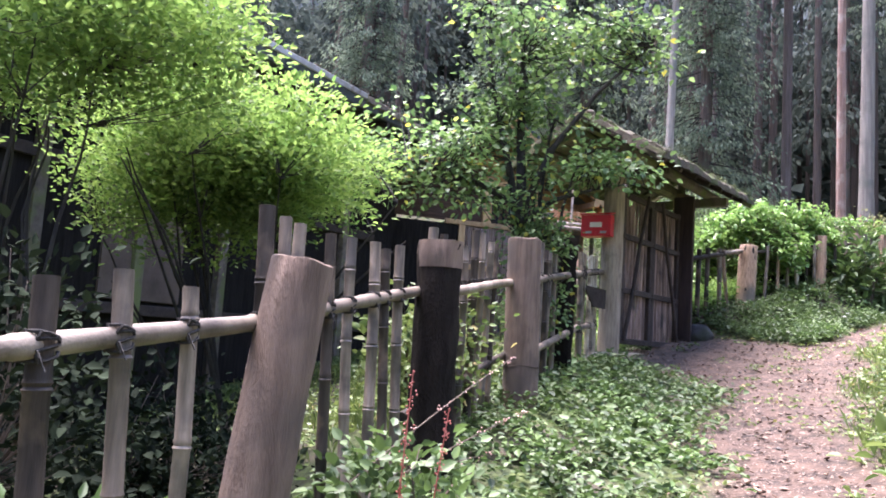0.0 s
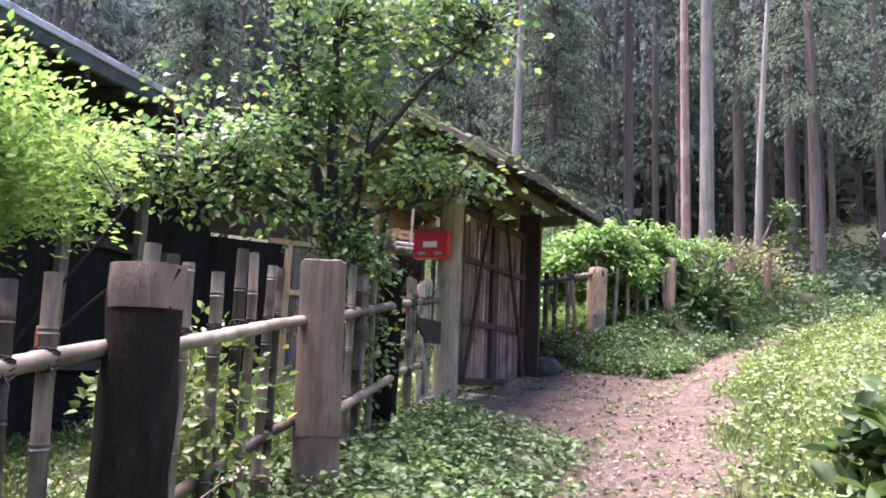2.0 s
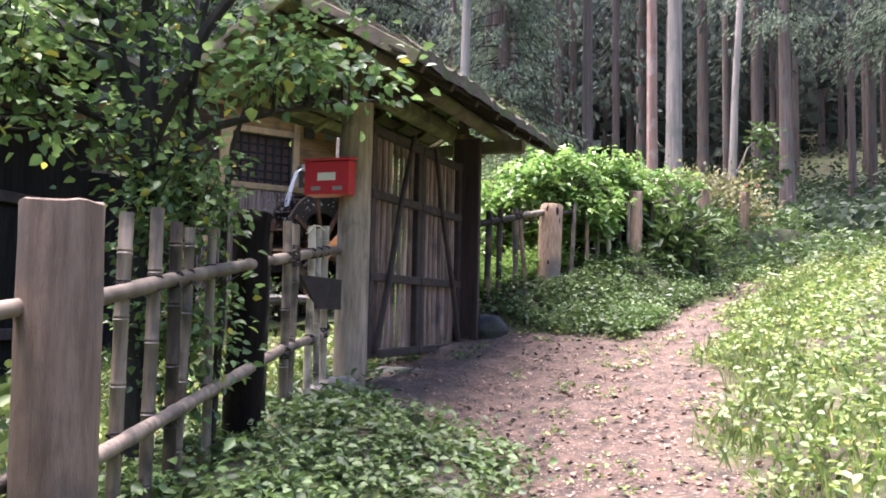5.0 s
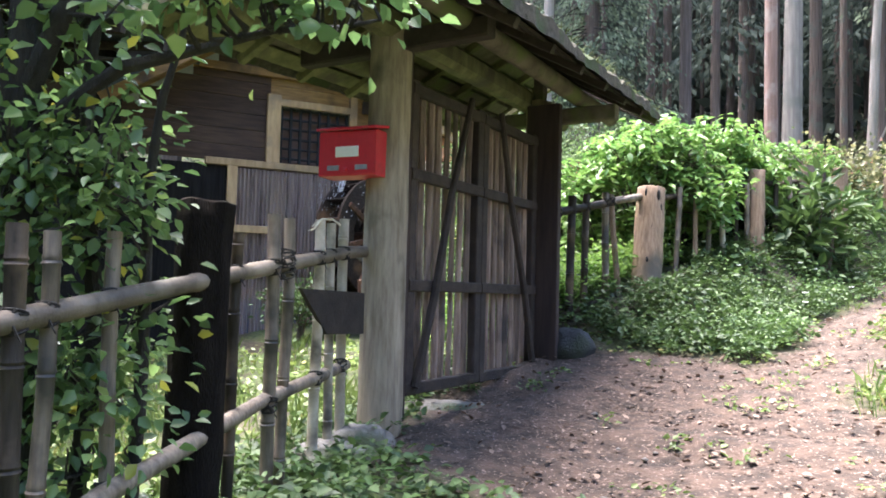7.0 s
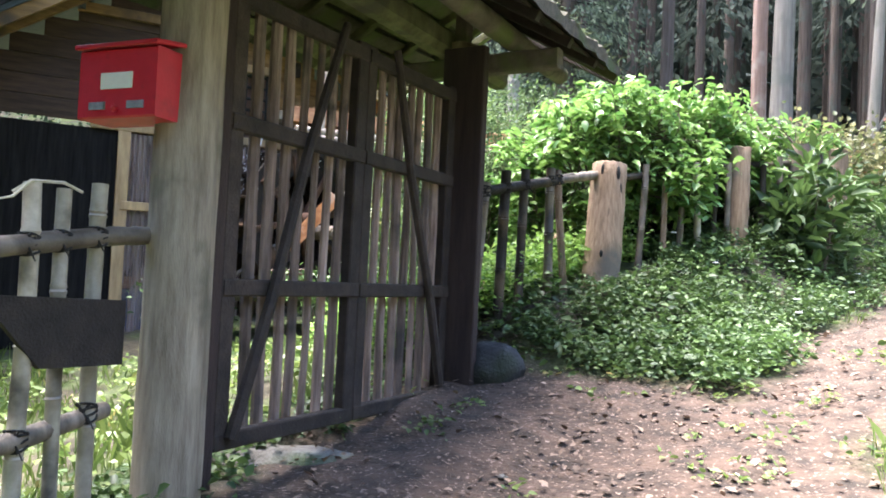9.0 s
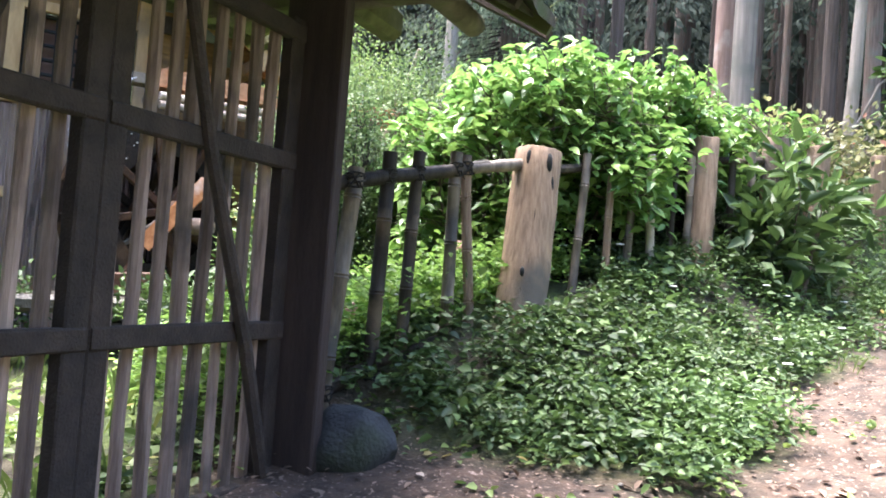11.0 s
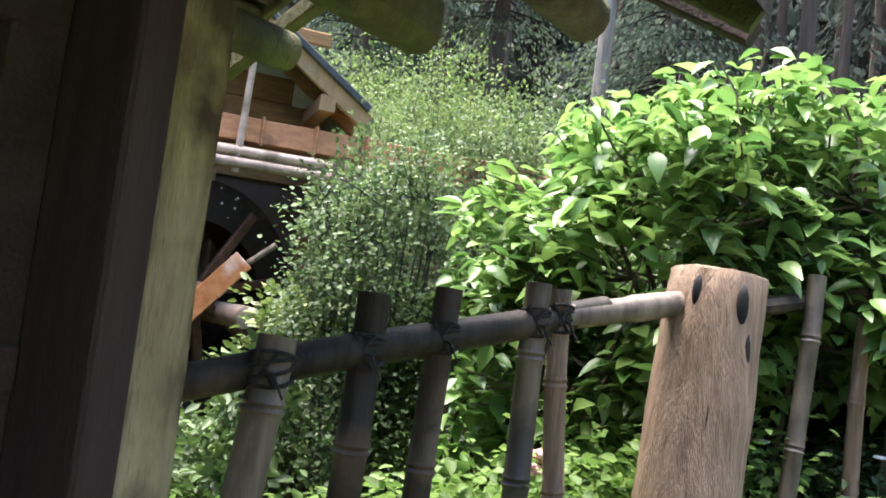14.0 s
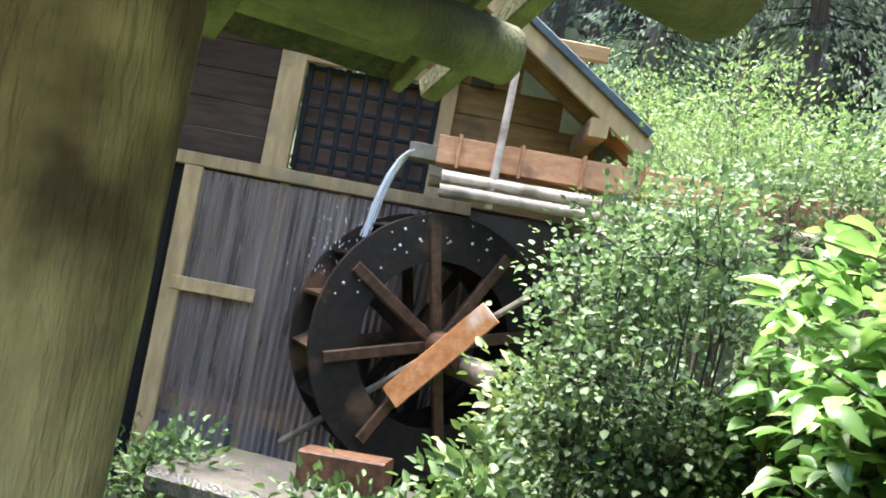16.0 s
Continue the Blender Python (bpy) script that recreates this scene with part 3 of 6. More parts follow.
    canes = [
        (-1.42, -0.9, 1.22, 0.026), (-1.30, -0.3, 1.27, 0.026), (-1.19, 0.25, 1.30, 0.026), (-1.09, 0.85, 1.36, 0.026), (-1.01, 1.22, 1.38, 0.026),
        (-0.95, 1.53, 1.41, 0.027), (-0.906, 1.76, 1.448, 0.024), (-0.854, 2.03, 1.43, 0.022), (-0.785, 2.396, 1.72, 0.026), (-0.76, 2.52, 1.705, 0.021), (-0.74, 2.63, 1.70, 0.022),
        (-0.691, 2.885, 1.705, 0.021), (-0.652, 3.09, 1.72, 0.021), (-0.605, 3.36, 1.74, 0.024), (-0.578, 3.49, 1.727, 0.022), (-0.542, 3.67, 1.768, 0.024),
        (-0.45, 4.28, 1.95, 0.028), (-0.40, 4.38, 1.93, 0.022), (-0.36, 4.45, 1.91, 0.022), (-0.30, 4.72, 1.91, 0.026),
        (-0.25, 5.0, 2.05, 0.026), (-0.215, 5.10, 2.05, 0.022), (-0.16, 5.38, 2.03, 0.024), (-0.13, 5.46, 2.03, 0.023),
        (0.15, 6.18, 2.135, 0.026), (0.217, 6.38, 2.18, 0.026), (0.265, 6.53, 2.14, 0.026), (0.30, 6.64, 2.13, 0.022), (0.36, 6.9, 2.15, 0.022),
        (0.57, 7.56, 2.2, 0.022), (0.656, 7.81, 2.298, 0.027), (0.70, 7.94, 2.295, 0.024), (0.79, 8.25, 2.318, 0.025), (0.83, 8.37, 2.315, 0.022), (0.878, 8.52, 2.35, 0.025),
    ]
    for i, (x, y, z, r) in enumerate(canes):
        g0 = land1(x, y) - 0.12
        lean = -0.055 if y < 2.2 else 0.0
        if 2.3 < y < 3.9:
            lean = -0.05
        mat = (BAMBOO, BAMBOO, BAMBOO_DARK)[i % 3] if y < 8.2 else BAMBOO_PALE
        base = Vector((x - lean + rng.uniform(-0.02, 0.02), y + rng.uniform(-0.02, 0.02), g0))
        top = Vector((x, y, z))
        bamboo("bamboo_cane", base, top, r, mat, f)
        zr = rail_at(y)
        fr = (zr - base.z) / (top.z - base.z)
        at = base.lerp(top, fr)
        lashing(at, (x, y, zr), r + 0.004, f)
        if y > 5.9 and i % 2 == 0:
            zl = zr - 0.55
            lashing(base.lerp(top, (zl - base.z) / (top.z - base.z)), (x, y, zl), r + 0.004, f)
    # a knot of pale twine on the canes beside the gate
    bm = bmesh.new()
    tube(bm, [(0.76, 8.20, 2.285), (0.80, 8.22, 2.32), (0.84, 8.34, 2.33), (0.87, 8.40, 2.31)], [0.005] * 4, 5)
    tube(bm, [(0.80, 8.22, 2.32), (0.77, 8.18, 2.27), (0.75, 8.15, 2.26)], [0.005, 0.004, 0.003], 5)
    part("twine", bm, TWINE, f, "pale knotted twine")
    # thick bundles of cord round the paired canes beside the gate
    for dz in (-0.03, 0.03):
        lashing((0.68, 7.88, 2.10 + dz), (0.68, 7.88, 2.10), 0.052, f)
    return f


fence_left()


def hung_board(bm):
    a, b, c, d = Vector((0.685, 8.17, 2.0)), Vector((0.945, 8.54, 1.985)), Vector((0.945, 8.54, 1.785)), Vector((0.79, 8.32, 1.79))
    off = Vector((0.03, -0.05, 0))
    lo = [bm.verts.new(p + off) for p in (a, b, c, d)]
    hi = [bm.verts.new(p + off + Vector((0.018, -0.01, 0))) for p in (a, b, c, d)]
    bm.faces.new(lo)
    bm.faces.new(hi[::-1])
    for i in range(4):
        bm.faces.new((lo[i], hi[i], hi[(i + 1) % 4], lo[(i + 1) % 4]))
    bmesh.ops.recalc_face_normals(bm, faces=bm.faces)


solid("hanging_board", RAIL_DARK, (0.85, 8.35, 1.8), "dark weathered board hung on the bamboo fence beside the gate", "board", hung_board)


def fence_right():
    f = thing("garden_fence", (3.2, 11.4, land1(3.2, 11.4)), "dark bamboo fence on thick bare log posts under hydrangea bushes", "fence")
    p = log_post((3.20, 11.22, 1.75), (3.30, 11.37, 2.945), 0.122, LOG_BARE, f, "stout barked log post with rot holes at its head", 0.08, 24, 5)
    knots(p, [((3.225, 11.265, 2.90), 0.020, 0.045), ((3.325, 11.245, 2.88), 0.017, 0.05), ((3.345, 11.255, 2.76), 0.012, 0.06), ((3.20, 11.15, 2.32), 0.012, 0.025), ((3.28, 11.25, 2.86), 0.008, 0.012)])
    log_post((4.50, 12.0, 2.2), (4.55, 12.06, 3.25), 0.080, LOG_BARE, f, "narrow split log post", 0.2, 20, 3)
    log_post((5.25, 12.45, 2.3), (5.27, 12.47, 3.38), 0.10, LOG, f, "worn log post", 0.2, 20)
    log_post((5.75, 12.75, 2.4), (5.76, 12.76, 3.42), 0.075, LOG_BARE, f, "narrow log post", 0.2, 20)
    log_post((6.6, 13.25, 2.5), (6.62, 13.25, 3.5), 0.07, LOG_BARE, f, "narrow log post", 0.2, 20)
    for pts, r in (([(2.20, 10.66, 2.60), (2.478, 10.84, 2.685), (2.82, 11.1, 2.775), (3.0, 11.2, 2.83)], 0.032), ([(2.24, 10.66, 1.72), (2.478, 10.84, 1.86), (3.2, 11.3, 2.10)], 0.028)):
        bm = bmesh.new()
        tube(bm, pts, [r * rng.uniform(0.95, 1.1) for _ in pts], 10)
        part("rail", bm, BAMBOO_DARK, f)
    bm = bmesh.new()
    tube(bm, [(2.9, 11.14, 2.80), (3.05, 11.22, 2.835), (3.07, 11.23, 2.84), (3.26, 11.36, 2.885)], [0.030, 0.030, 0.034, 0.030], 10)
    part("rail", bm, BAMBOO, f, "pale end of a bamboo rail")
    bm = bmesh.new()
    tube(bm, [(3.3, 11.42, 2.86), (4.5, 12.1, 3.12), (5.3, 12.55, 3.25)], [0.026] * 3, 8)
    part("rail", bm, BAMBOO_DARK, f)
    for (x, y, z, r, bx, by, mat) in (
        (2.355, 10.73, 2.70, 0.036, 2.27, 10.64, BAMBOO), (2.50, 10.86, 2.80, 0.033, 2.475, 10.83, BAMBOO_DARK), (2.64, 10.965, 2.828, 0.029, 2.605, 10.90, BAMBOO_DARK),
        (2.832, 11.11, 2.868, 0.030, 2.83, 11.07, BAMBOO), (2.884, 11.135, 2.86, 0.025, 2.955, 11.12, LOG_BARE),
        (3.62, 11.56, 3.0, 0.024, 3.56, 11.50, BAMBOO), (3.80, 11.65, 2.9, 0.022, 3.78, 11.62, LOG_BARE), (3.97, 11.76, 3.02, 0.024, 3.95, 11.74, BAMBOO),
        (4.10, 11.83, 3.08, 0.026, 4.12, 11.80, BAMBOO_PALE), (4.30, 11.95, 3.1, 0.024, 4.28, 11.93, BAMBOO_DARK), (4.42, 11.98, 3.12, 0.022, 4.40, 11.95, BAMBOO),
        (4.8, 12.2, 3.22, 0.024, 4.79, 12.18, BAMBOO_DARK), (5.0, 12.32, 3.25, 0.024, 5.0, 12.3, BAMBOO), (5.5, 12.6, 3.35, 0.024, 5.5, 12.6, BAMBOO_DARK),
    ):
        base, top = Vector((bx, by, land1(bx, by) - 0.12)), Vector((x, y, z))
        bamboo("bamboo_cane", base, top, r, mat, f)
        if x < 3.0:
            zr = float(np.interp(x, [2.2, 2.478, 3.0], [2.60, 2.685, 2.83]))
            lashing(base.lerp(top, (zr - base.z) / (top.z - base.z)), (x, y, zr), r + 0.004, f)
            zl = float(np.interp(x, [2.2, 3.2], [1.70, 2.1]))
            lashing(base.lerp(top, (zl - base.z) / (top.z - base.z)), (x, y, zl), r + 0.004, f)


fence_right()

# ---- the roofed gate ----
GL, GR = Vector((1.07, 8.76, 0)), Vector((2.165, 10.49, 0))
GA = (GR - GL).normalized()
GF = Vector((GA.y, -GA.x, 0))
GW = (GR - GL).length


def gp(along, front, z):
    return GL + GA * along + GF * front + Vector((0, 0, z))


RA = Vector((0.476, 0.879, 0)).normalized()
RF = Vector((RA.y, -RA.x, 0))


def rp(along, front, z):
    return GL + RA * along + RF * front + Vector((0, 0, z))


def gate():
    g = thing("roofed_gate", gp(GW / 2, 0, 1.25), "rustic roofed garden gate of logs with closed slatted double doors", "gate")
    log_post(gp(0, 0, 1.1), gp(0.02, 0.0, 3.42), 0.112, POST_GATE, g, "thick round log gate post, grey and bare", 0.05, 26, 3)
    log_post(gp(GW, 0, 1.2), gp(GW + 0.0, 0.0, 3.45), 0.108, POST_ALGAE, g, "thick gate post green with algae", 0.10, 26)
    bm = bmesh.new()
    bar(bm, rp(-0.75, 0.02, 3.40), Vector((2.47, 11.235, 3.49)), 0.13, 0.16, bevel=0.035, warp=0.015)
    part("lintel_beam", bm, BEAM_MOSS, g, "long beam over the posts, green with algae")
    for off, z0, z1, m in ((0.45, 3.36, 3.50, BEAM), (-0.5, 3.36, 3.48, BEAM_MOSS)):
        bm = bmesh.new()
        a, b = rp(-0.83, off, z0), rp(2.95, off, z1)
        tube(bm, [a.lerp(b, i / 6) for i in range(7)], [0.062, 0.06, 0.063, 0.06, 0.062, 0.06, 0.06], 14, True, 0.06)
        part("purlin", bm, m, g, "round log purlin")
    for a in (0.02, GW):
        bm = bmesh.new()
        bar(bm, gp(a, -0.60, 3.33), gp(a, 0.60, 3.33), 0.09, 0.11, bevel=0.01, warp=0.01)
        # the near arm is coloured dark for the shade under the roof
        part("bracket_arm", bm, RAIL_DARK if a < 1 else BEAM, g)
        bm = bmesh.new()
        bar(bm, gp(a, 0, 3.4), gp(a, 0, 3.68 + 0.06 * a), 0.08, 0.08, up=GA)
        part("king_strut", bm, BEAM, g)
    # ridge and rafters
    bm = bmesh.new()
    a, b = rp(-0.8, 0, 3.66), rp(2.85, 0, 3.86)
    tube(bm, [a, a.lerp(b, 0.5), b], [0.05] * 3, 12)
    part("ridge_pole", bm, BEAM, g)
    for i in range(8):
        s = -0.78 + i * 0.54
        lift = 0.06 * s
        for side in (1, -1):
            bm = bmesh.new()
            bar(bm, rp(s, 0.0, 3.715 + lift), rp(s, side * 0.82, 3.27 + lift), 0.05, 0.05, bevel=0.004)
            # front rafters take the dark wood to stand in for eave shade
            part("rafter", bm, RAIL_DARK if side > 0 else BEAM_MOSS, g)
    # boards under the thatch, running along the gate; front ones coloured dark for shade
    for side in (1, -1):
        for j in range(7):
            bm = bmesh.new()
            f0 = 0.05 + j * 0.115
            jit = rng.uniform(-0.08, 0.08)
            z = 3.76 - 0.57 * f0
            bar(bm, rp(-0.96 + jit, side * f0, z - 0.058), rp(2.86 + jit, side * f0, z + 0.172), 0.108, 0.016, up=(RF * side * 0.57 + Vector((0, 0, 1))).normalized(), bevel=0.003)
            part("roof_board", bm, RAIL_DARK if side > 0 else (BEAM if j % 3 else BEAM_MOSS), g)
    # the mat of old thatch and moss on top
    for side in (1, -1):
        bm = bmesh.new()
        n, m = 90, 18
        top, bot = [], []
        for i in range(n + 1):
            s = -0.95 + 3.87 * i / n
            rt, rb = [], []
            for j in range(m + 1):
                f0 = 0.86 * j / m
                z = 3.795 - 0.57 * f0 + 0.06 * s
                h = 0.055 + 0.03 * noise.noise((s * 2.2, f0 * 3.0, side)) + 0.03 * noise.noise((s * 9, f0 * 9, side)) + 0.018 * noise.noise((s * 26, f0 * 20, side))
                if j == 0:
                    h += 0.03
                edge = 0.03 * noise.noise((s * 7, 1.5, side)) if j == m else 0
                rt.append(bm.verts.new(rp(s, side * (f0 + edge), z + max(h, 0.015))))
                rb.append(bm.verts.new(rp(s, side * (f0 + edge), z - 0.004 - (0.02 if j == m else 0))))
            top.append(rt)
            bot.append(rb)
        for i in range(n):
            for j in range(m):
                bm.faces.new((top[i][j], top[i + 1][j], top[i + 1][j + 1], top[i][j + 1]))
                bm.faces.new((bot[i][j], bot[i][j + 1], bot[i + 1][j + 1], bot[i + 1][j]))
            bm.faces.new((top[i][m], top[i + 1][m], bot[i + 1][m], bot[i][m]))
        for j in range(m):
            bm.faces.new((top[0][j], top[0][j + 1], bot[0][j + 1], bot[0][j]))
            bm.faces.new((top[n][j + 1], top[n][j], bot[n][j], bot[n][j + 1]))
        bmesh.ops.recalc_face_normals(bm, faces=bm.faces)
        part("roof_cover", bm, THATCH, g, "old bark and thatch roof cover grown with moss")
    # barge boards at both gable ends
    for s in (-0.97, 2.90):
        for side in (1, -1):
            bm = bmesh.new()
            l = 0.06 * s
            bar(bm, rp(s, 0, 3.78 + l), rp(s + 0.02, side * 0.85, 3.29 + l), 0.028, 0.09, up=(0, 0, 1), bevel=0.004)
            part("barge_board", bm, BEAM if side > 0 else BEAM_MOSS, g, "bleached barge board")
    # straw and stalks that hang from the eaves
    bm = bmesh.new()
    for i in range(420):
        s = rng.uniform(-0.93, 2.9)
        side = 1 if rng.random() < 0.7 else -1
        f0 = rng.uniform(0.66, 0.86)
        p = rp(s, side * f0, 3.795 - 0.57 * f0 + 0.06 * s + 0.05)
        q = p + RF * (side * rng.uniform(0.02, 0.07)) + GA * rng.uniform(-0.06, 0.06) + Vector((0, 0, rng.uniform(-0.05, 0.05)))
        tube(bm, [p, (p + q) / 2 + Vector((0, 0, 0.012)), q], [0.003, 0.0025, 0.0015], 3, False)
    tagged(part("straw", bm, MOSS, g, "mossy straw along the eave"), kind="stuff")
    for a in (0.135, GW - 0.135):
        bm = bmesh.new()
        deep = 0.09 if a < 1 else 0.26
        bar(bm, gp(a, 0.01 + (deep - 0.09) / 2, 1.3), gp(a, 0.01 + (deep - 0.09) / 2, 3.40), 0.06, deep, up=GF)
        part("door_jamb", bm, JAMB, g, "dark red-brown door jamb board")
    # doors
    half = (GW - 0.34) / 2
    for k in (0, 1):
        s0 = 0.165 + k * (half + 0.01)
        s1 = s0 + half - 0.005
        door = part_door(g, s0, s1, k)
    return g


def part_door(g, s0, s1, k):
    zb, zt = 1.445, 3.17
    bm = bmesh.new()
    bar(bm, gp(s0, 0.035, zb + 0.02), gp(s1, 0.035, zb + 0.02), 0.05, 0.065)
    door = part("door", bm, RAIL_DARK, g, "slatted gate door leaf, shut")
    for z in (2.03, 2.645, 3.12):
        bm = bmesh.new()
        bar(bm, gp(s0, 0.045, z), gp(s1, 0.045, z), 0.04, 0.065)
        part("door_rail", bm, RAIL_DARK, door)
    for s in (s0 + 0.03, s1 - 0.03):
        bm = bmesh.new()
        bar(bm, gp(s, 0.03, zb), gp(s, 0.03, zt), 0.075, 0.055, up=GF)
        part("door_stile", bm, RAIL_DARK, door)
    bm = bmesh.new()
    a, b = (s0 + 0.06, s1 - 0.2) if k == 0 else (s1 - 0.06, s0 + 0.2)
    p, q = gp(a, 0.075, zb + 0.03), gp(b, 0.075, 3.2)
    tube(bm, [p, p.lerp(q, 0.3) + GF * 0.01, p.lerp(q, 0.65) - GA * 0.02, q], [0.025, 0.024, 0.022, 0.019], 8, True, 0.1)
    part("brace", bm, RAIL_DARK, door, "thin crooked diagonal brace")
    n = 8
    for i in range(n):
        s = s0 + 0.095 + (s1 - s0 - 0.19) * i / (n - 1)
        r = rng.uniform(0.017, 0.025)
        dx = rng.uniform(-0.018, 0.018)
        bm = bmesh.new()
        p, q = gp(s + dx, -0.005, zb - 0.005), gp(s - dx, 0.0, zt - rng.uniform(0, 0.05))
        pts = [p.lerp(q, t) + GA * 0.012 * noise.noise((s * 9, t * 3, k)) for t in (0, 0.2, 0.4, 0.6, 0.8, 1.0)]
        tube(bm, pts, [r * rng.uniform(0.9, 1.1) for _ in pts], 7, True, 0.12, s * 7)
        part("slat", bm, SLAT, door)
    return door


gate()


def letter_box():
    """A red box fixed to the near face of the left gate post."""
    n = Vector((-0.43, -0.90, 0)).normalized()
    s = Vector((-n.y, n.x, 0))
    c = (Vector((0.720, 8.700, 0)) + Vector((1.021, 8.557, 0))) / 2
    W, H, Dp = 0.335, 0.235, 0.16

    def q(u, d, z):
        return c + s * u - n * d + Vector((0, 0, 2.585 + z))

    t = thing("letter_box", q(0, Dp / 2, 0), "red metal letter box with white label on the gate post", "letter box")
    bm = bmesh.new()
    bar(bm, q(-W / 2, Dp / 2, H / 2), q(W / 2, Dp / 2, H / 2), Dp, H, bevel=0.006)
    body = part("body", bm, RED, t)
    bm = bmesh.new()
    a = [q(-W / 2 - 0.012, -0.02, H + 0.0), q(W / 2 + 0.012, -0.02, H), q(W / 2 + 0.012, Dp + 0.005, H + 0.03), q(-W / 2 - 0.012, Dp + 0.005, H + 0.03)]
    lo = [bm.verts.new(p) for p in a]
    hi = [bm.verts.new(p + Vector((0, 0, 0.016))) for p in a]
    bm.faces.new(lo)
    bm.faces.new(hi[::-1])
    for i in range(4):
        bm.faces.new((lo[i], hi[i], hi[(i + 1) % 4], lo[(i + 1) % 4]))
    bmesh.ops.recalc_face_normals(bm, faces=bm.faces)
    bmesh.ops.bevel(bm, geom=bm.edges[:], offset=0.003, segments=1, affect="EDGES")
    part("lid", bm, RED, t)

    def plate(name, u, z, w, h, m, out=0.0025, label=""):
        bm = bmesh.new()
        bar(bm, q(u - w / 2, -out, z), q(u + w / 2, -out, z), 0.005, h, bevel=0.001)
        return part(name, bm, m, t, label)

    plate("name_label", 0.0, 0.125, 0.135, 0.055, LABEL, label="blank white paper label")
    plate("latch_plate", -0.08, 0.042, 0.07, 0.026, PLATE)
    plate("latch_plate", 0.085, 0.042, 0.07, 0.026, PLATE)
    bm = bmesh.new()
    bmesh.ops.create_uvsphere(bm, u_segments=12, v_segments=8, radius=0.012, matrix=Matrix.Translation(q(0.0, -0.006, 0.03)))
    part("lock_knob", bm, RED, t)
    bm = bmesh.new()
    bar(bm, q(0.0, Dp - 0.02, 0.06), q(0.0, Dp + 0.05, 0.06), 0.12, 0.08)
    part("bracket", bm, RED, t)


letter_box()


def boulder(name, c, r, material, label, seed):
    def build(bm):
        bmesh.ops.create_icosphere(bm, subdivisions=3, radius=1.0)
        for v in bm.verts:
            d = v.co.normalized()
            k = 1 + 0.28 * noise.noise(d * 1.4 + Vector((seed, 0, 0))) + 0.08 * noise.noise(d * 4 + Vector((0, seed, 0)))
            v.co = Vector((d.x * r[0] * k, d.y * r[1] * k, d.z * r[2] * k)) + Vector(c)
    return solid(name, material, c, label, "stone", build)


boulder("boulder", (2.40, 10.35, land1(2.40, 10.35) + 0.05), (0.16, 0.15, 0.16), STONE_DARK, "dark rounded boulder at the foot of the gate post", 2.0)
boulder("flat_stone", (0.86, 8.34, land1(0.86, 8.34) + 0.03), (0.20, 0.16, 0.07), STONE, "flat stone under the bamboo fence", 4.0)
boulder("flat_stone", (0.98, 8.52, land1(0.98, 8.52) + 0.04), (0.17, 0.13, 0.09), STONE, "grey stone at the foot of the gate post", 5.0)
boulder("sill_stone", (*gp(0.75, -0.05, 0).xy, 1.27), (0.42, 0.16, 0.07), STONE, "long flat sill stone under the gate doors", 6.0)
boulder("sill_stone", (*gp(1.45, -0.05, 0).xy, 1.31), (0.35, 0.15, 0.07), STONE, "long flat sill stone under the gate doors", 7.0)

# ---- the old house behind the fence ----
HP, HD = Vector((-2.17, 9.84, 0)), Vector((0.40, 0.916, 0)).normalized()
HN = Vector((HD.y, -HD.x, 0))


def hp(along, out, z):
    return HP + HD * along + HN * out + Vector((0, 0, z))


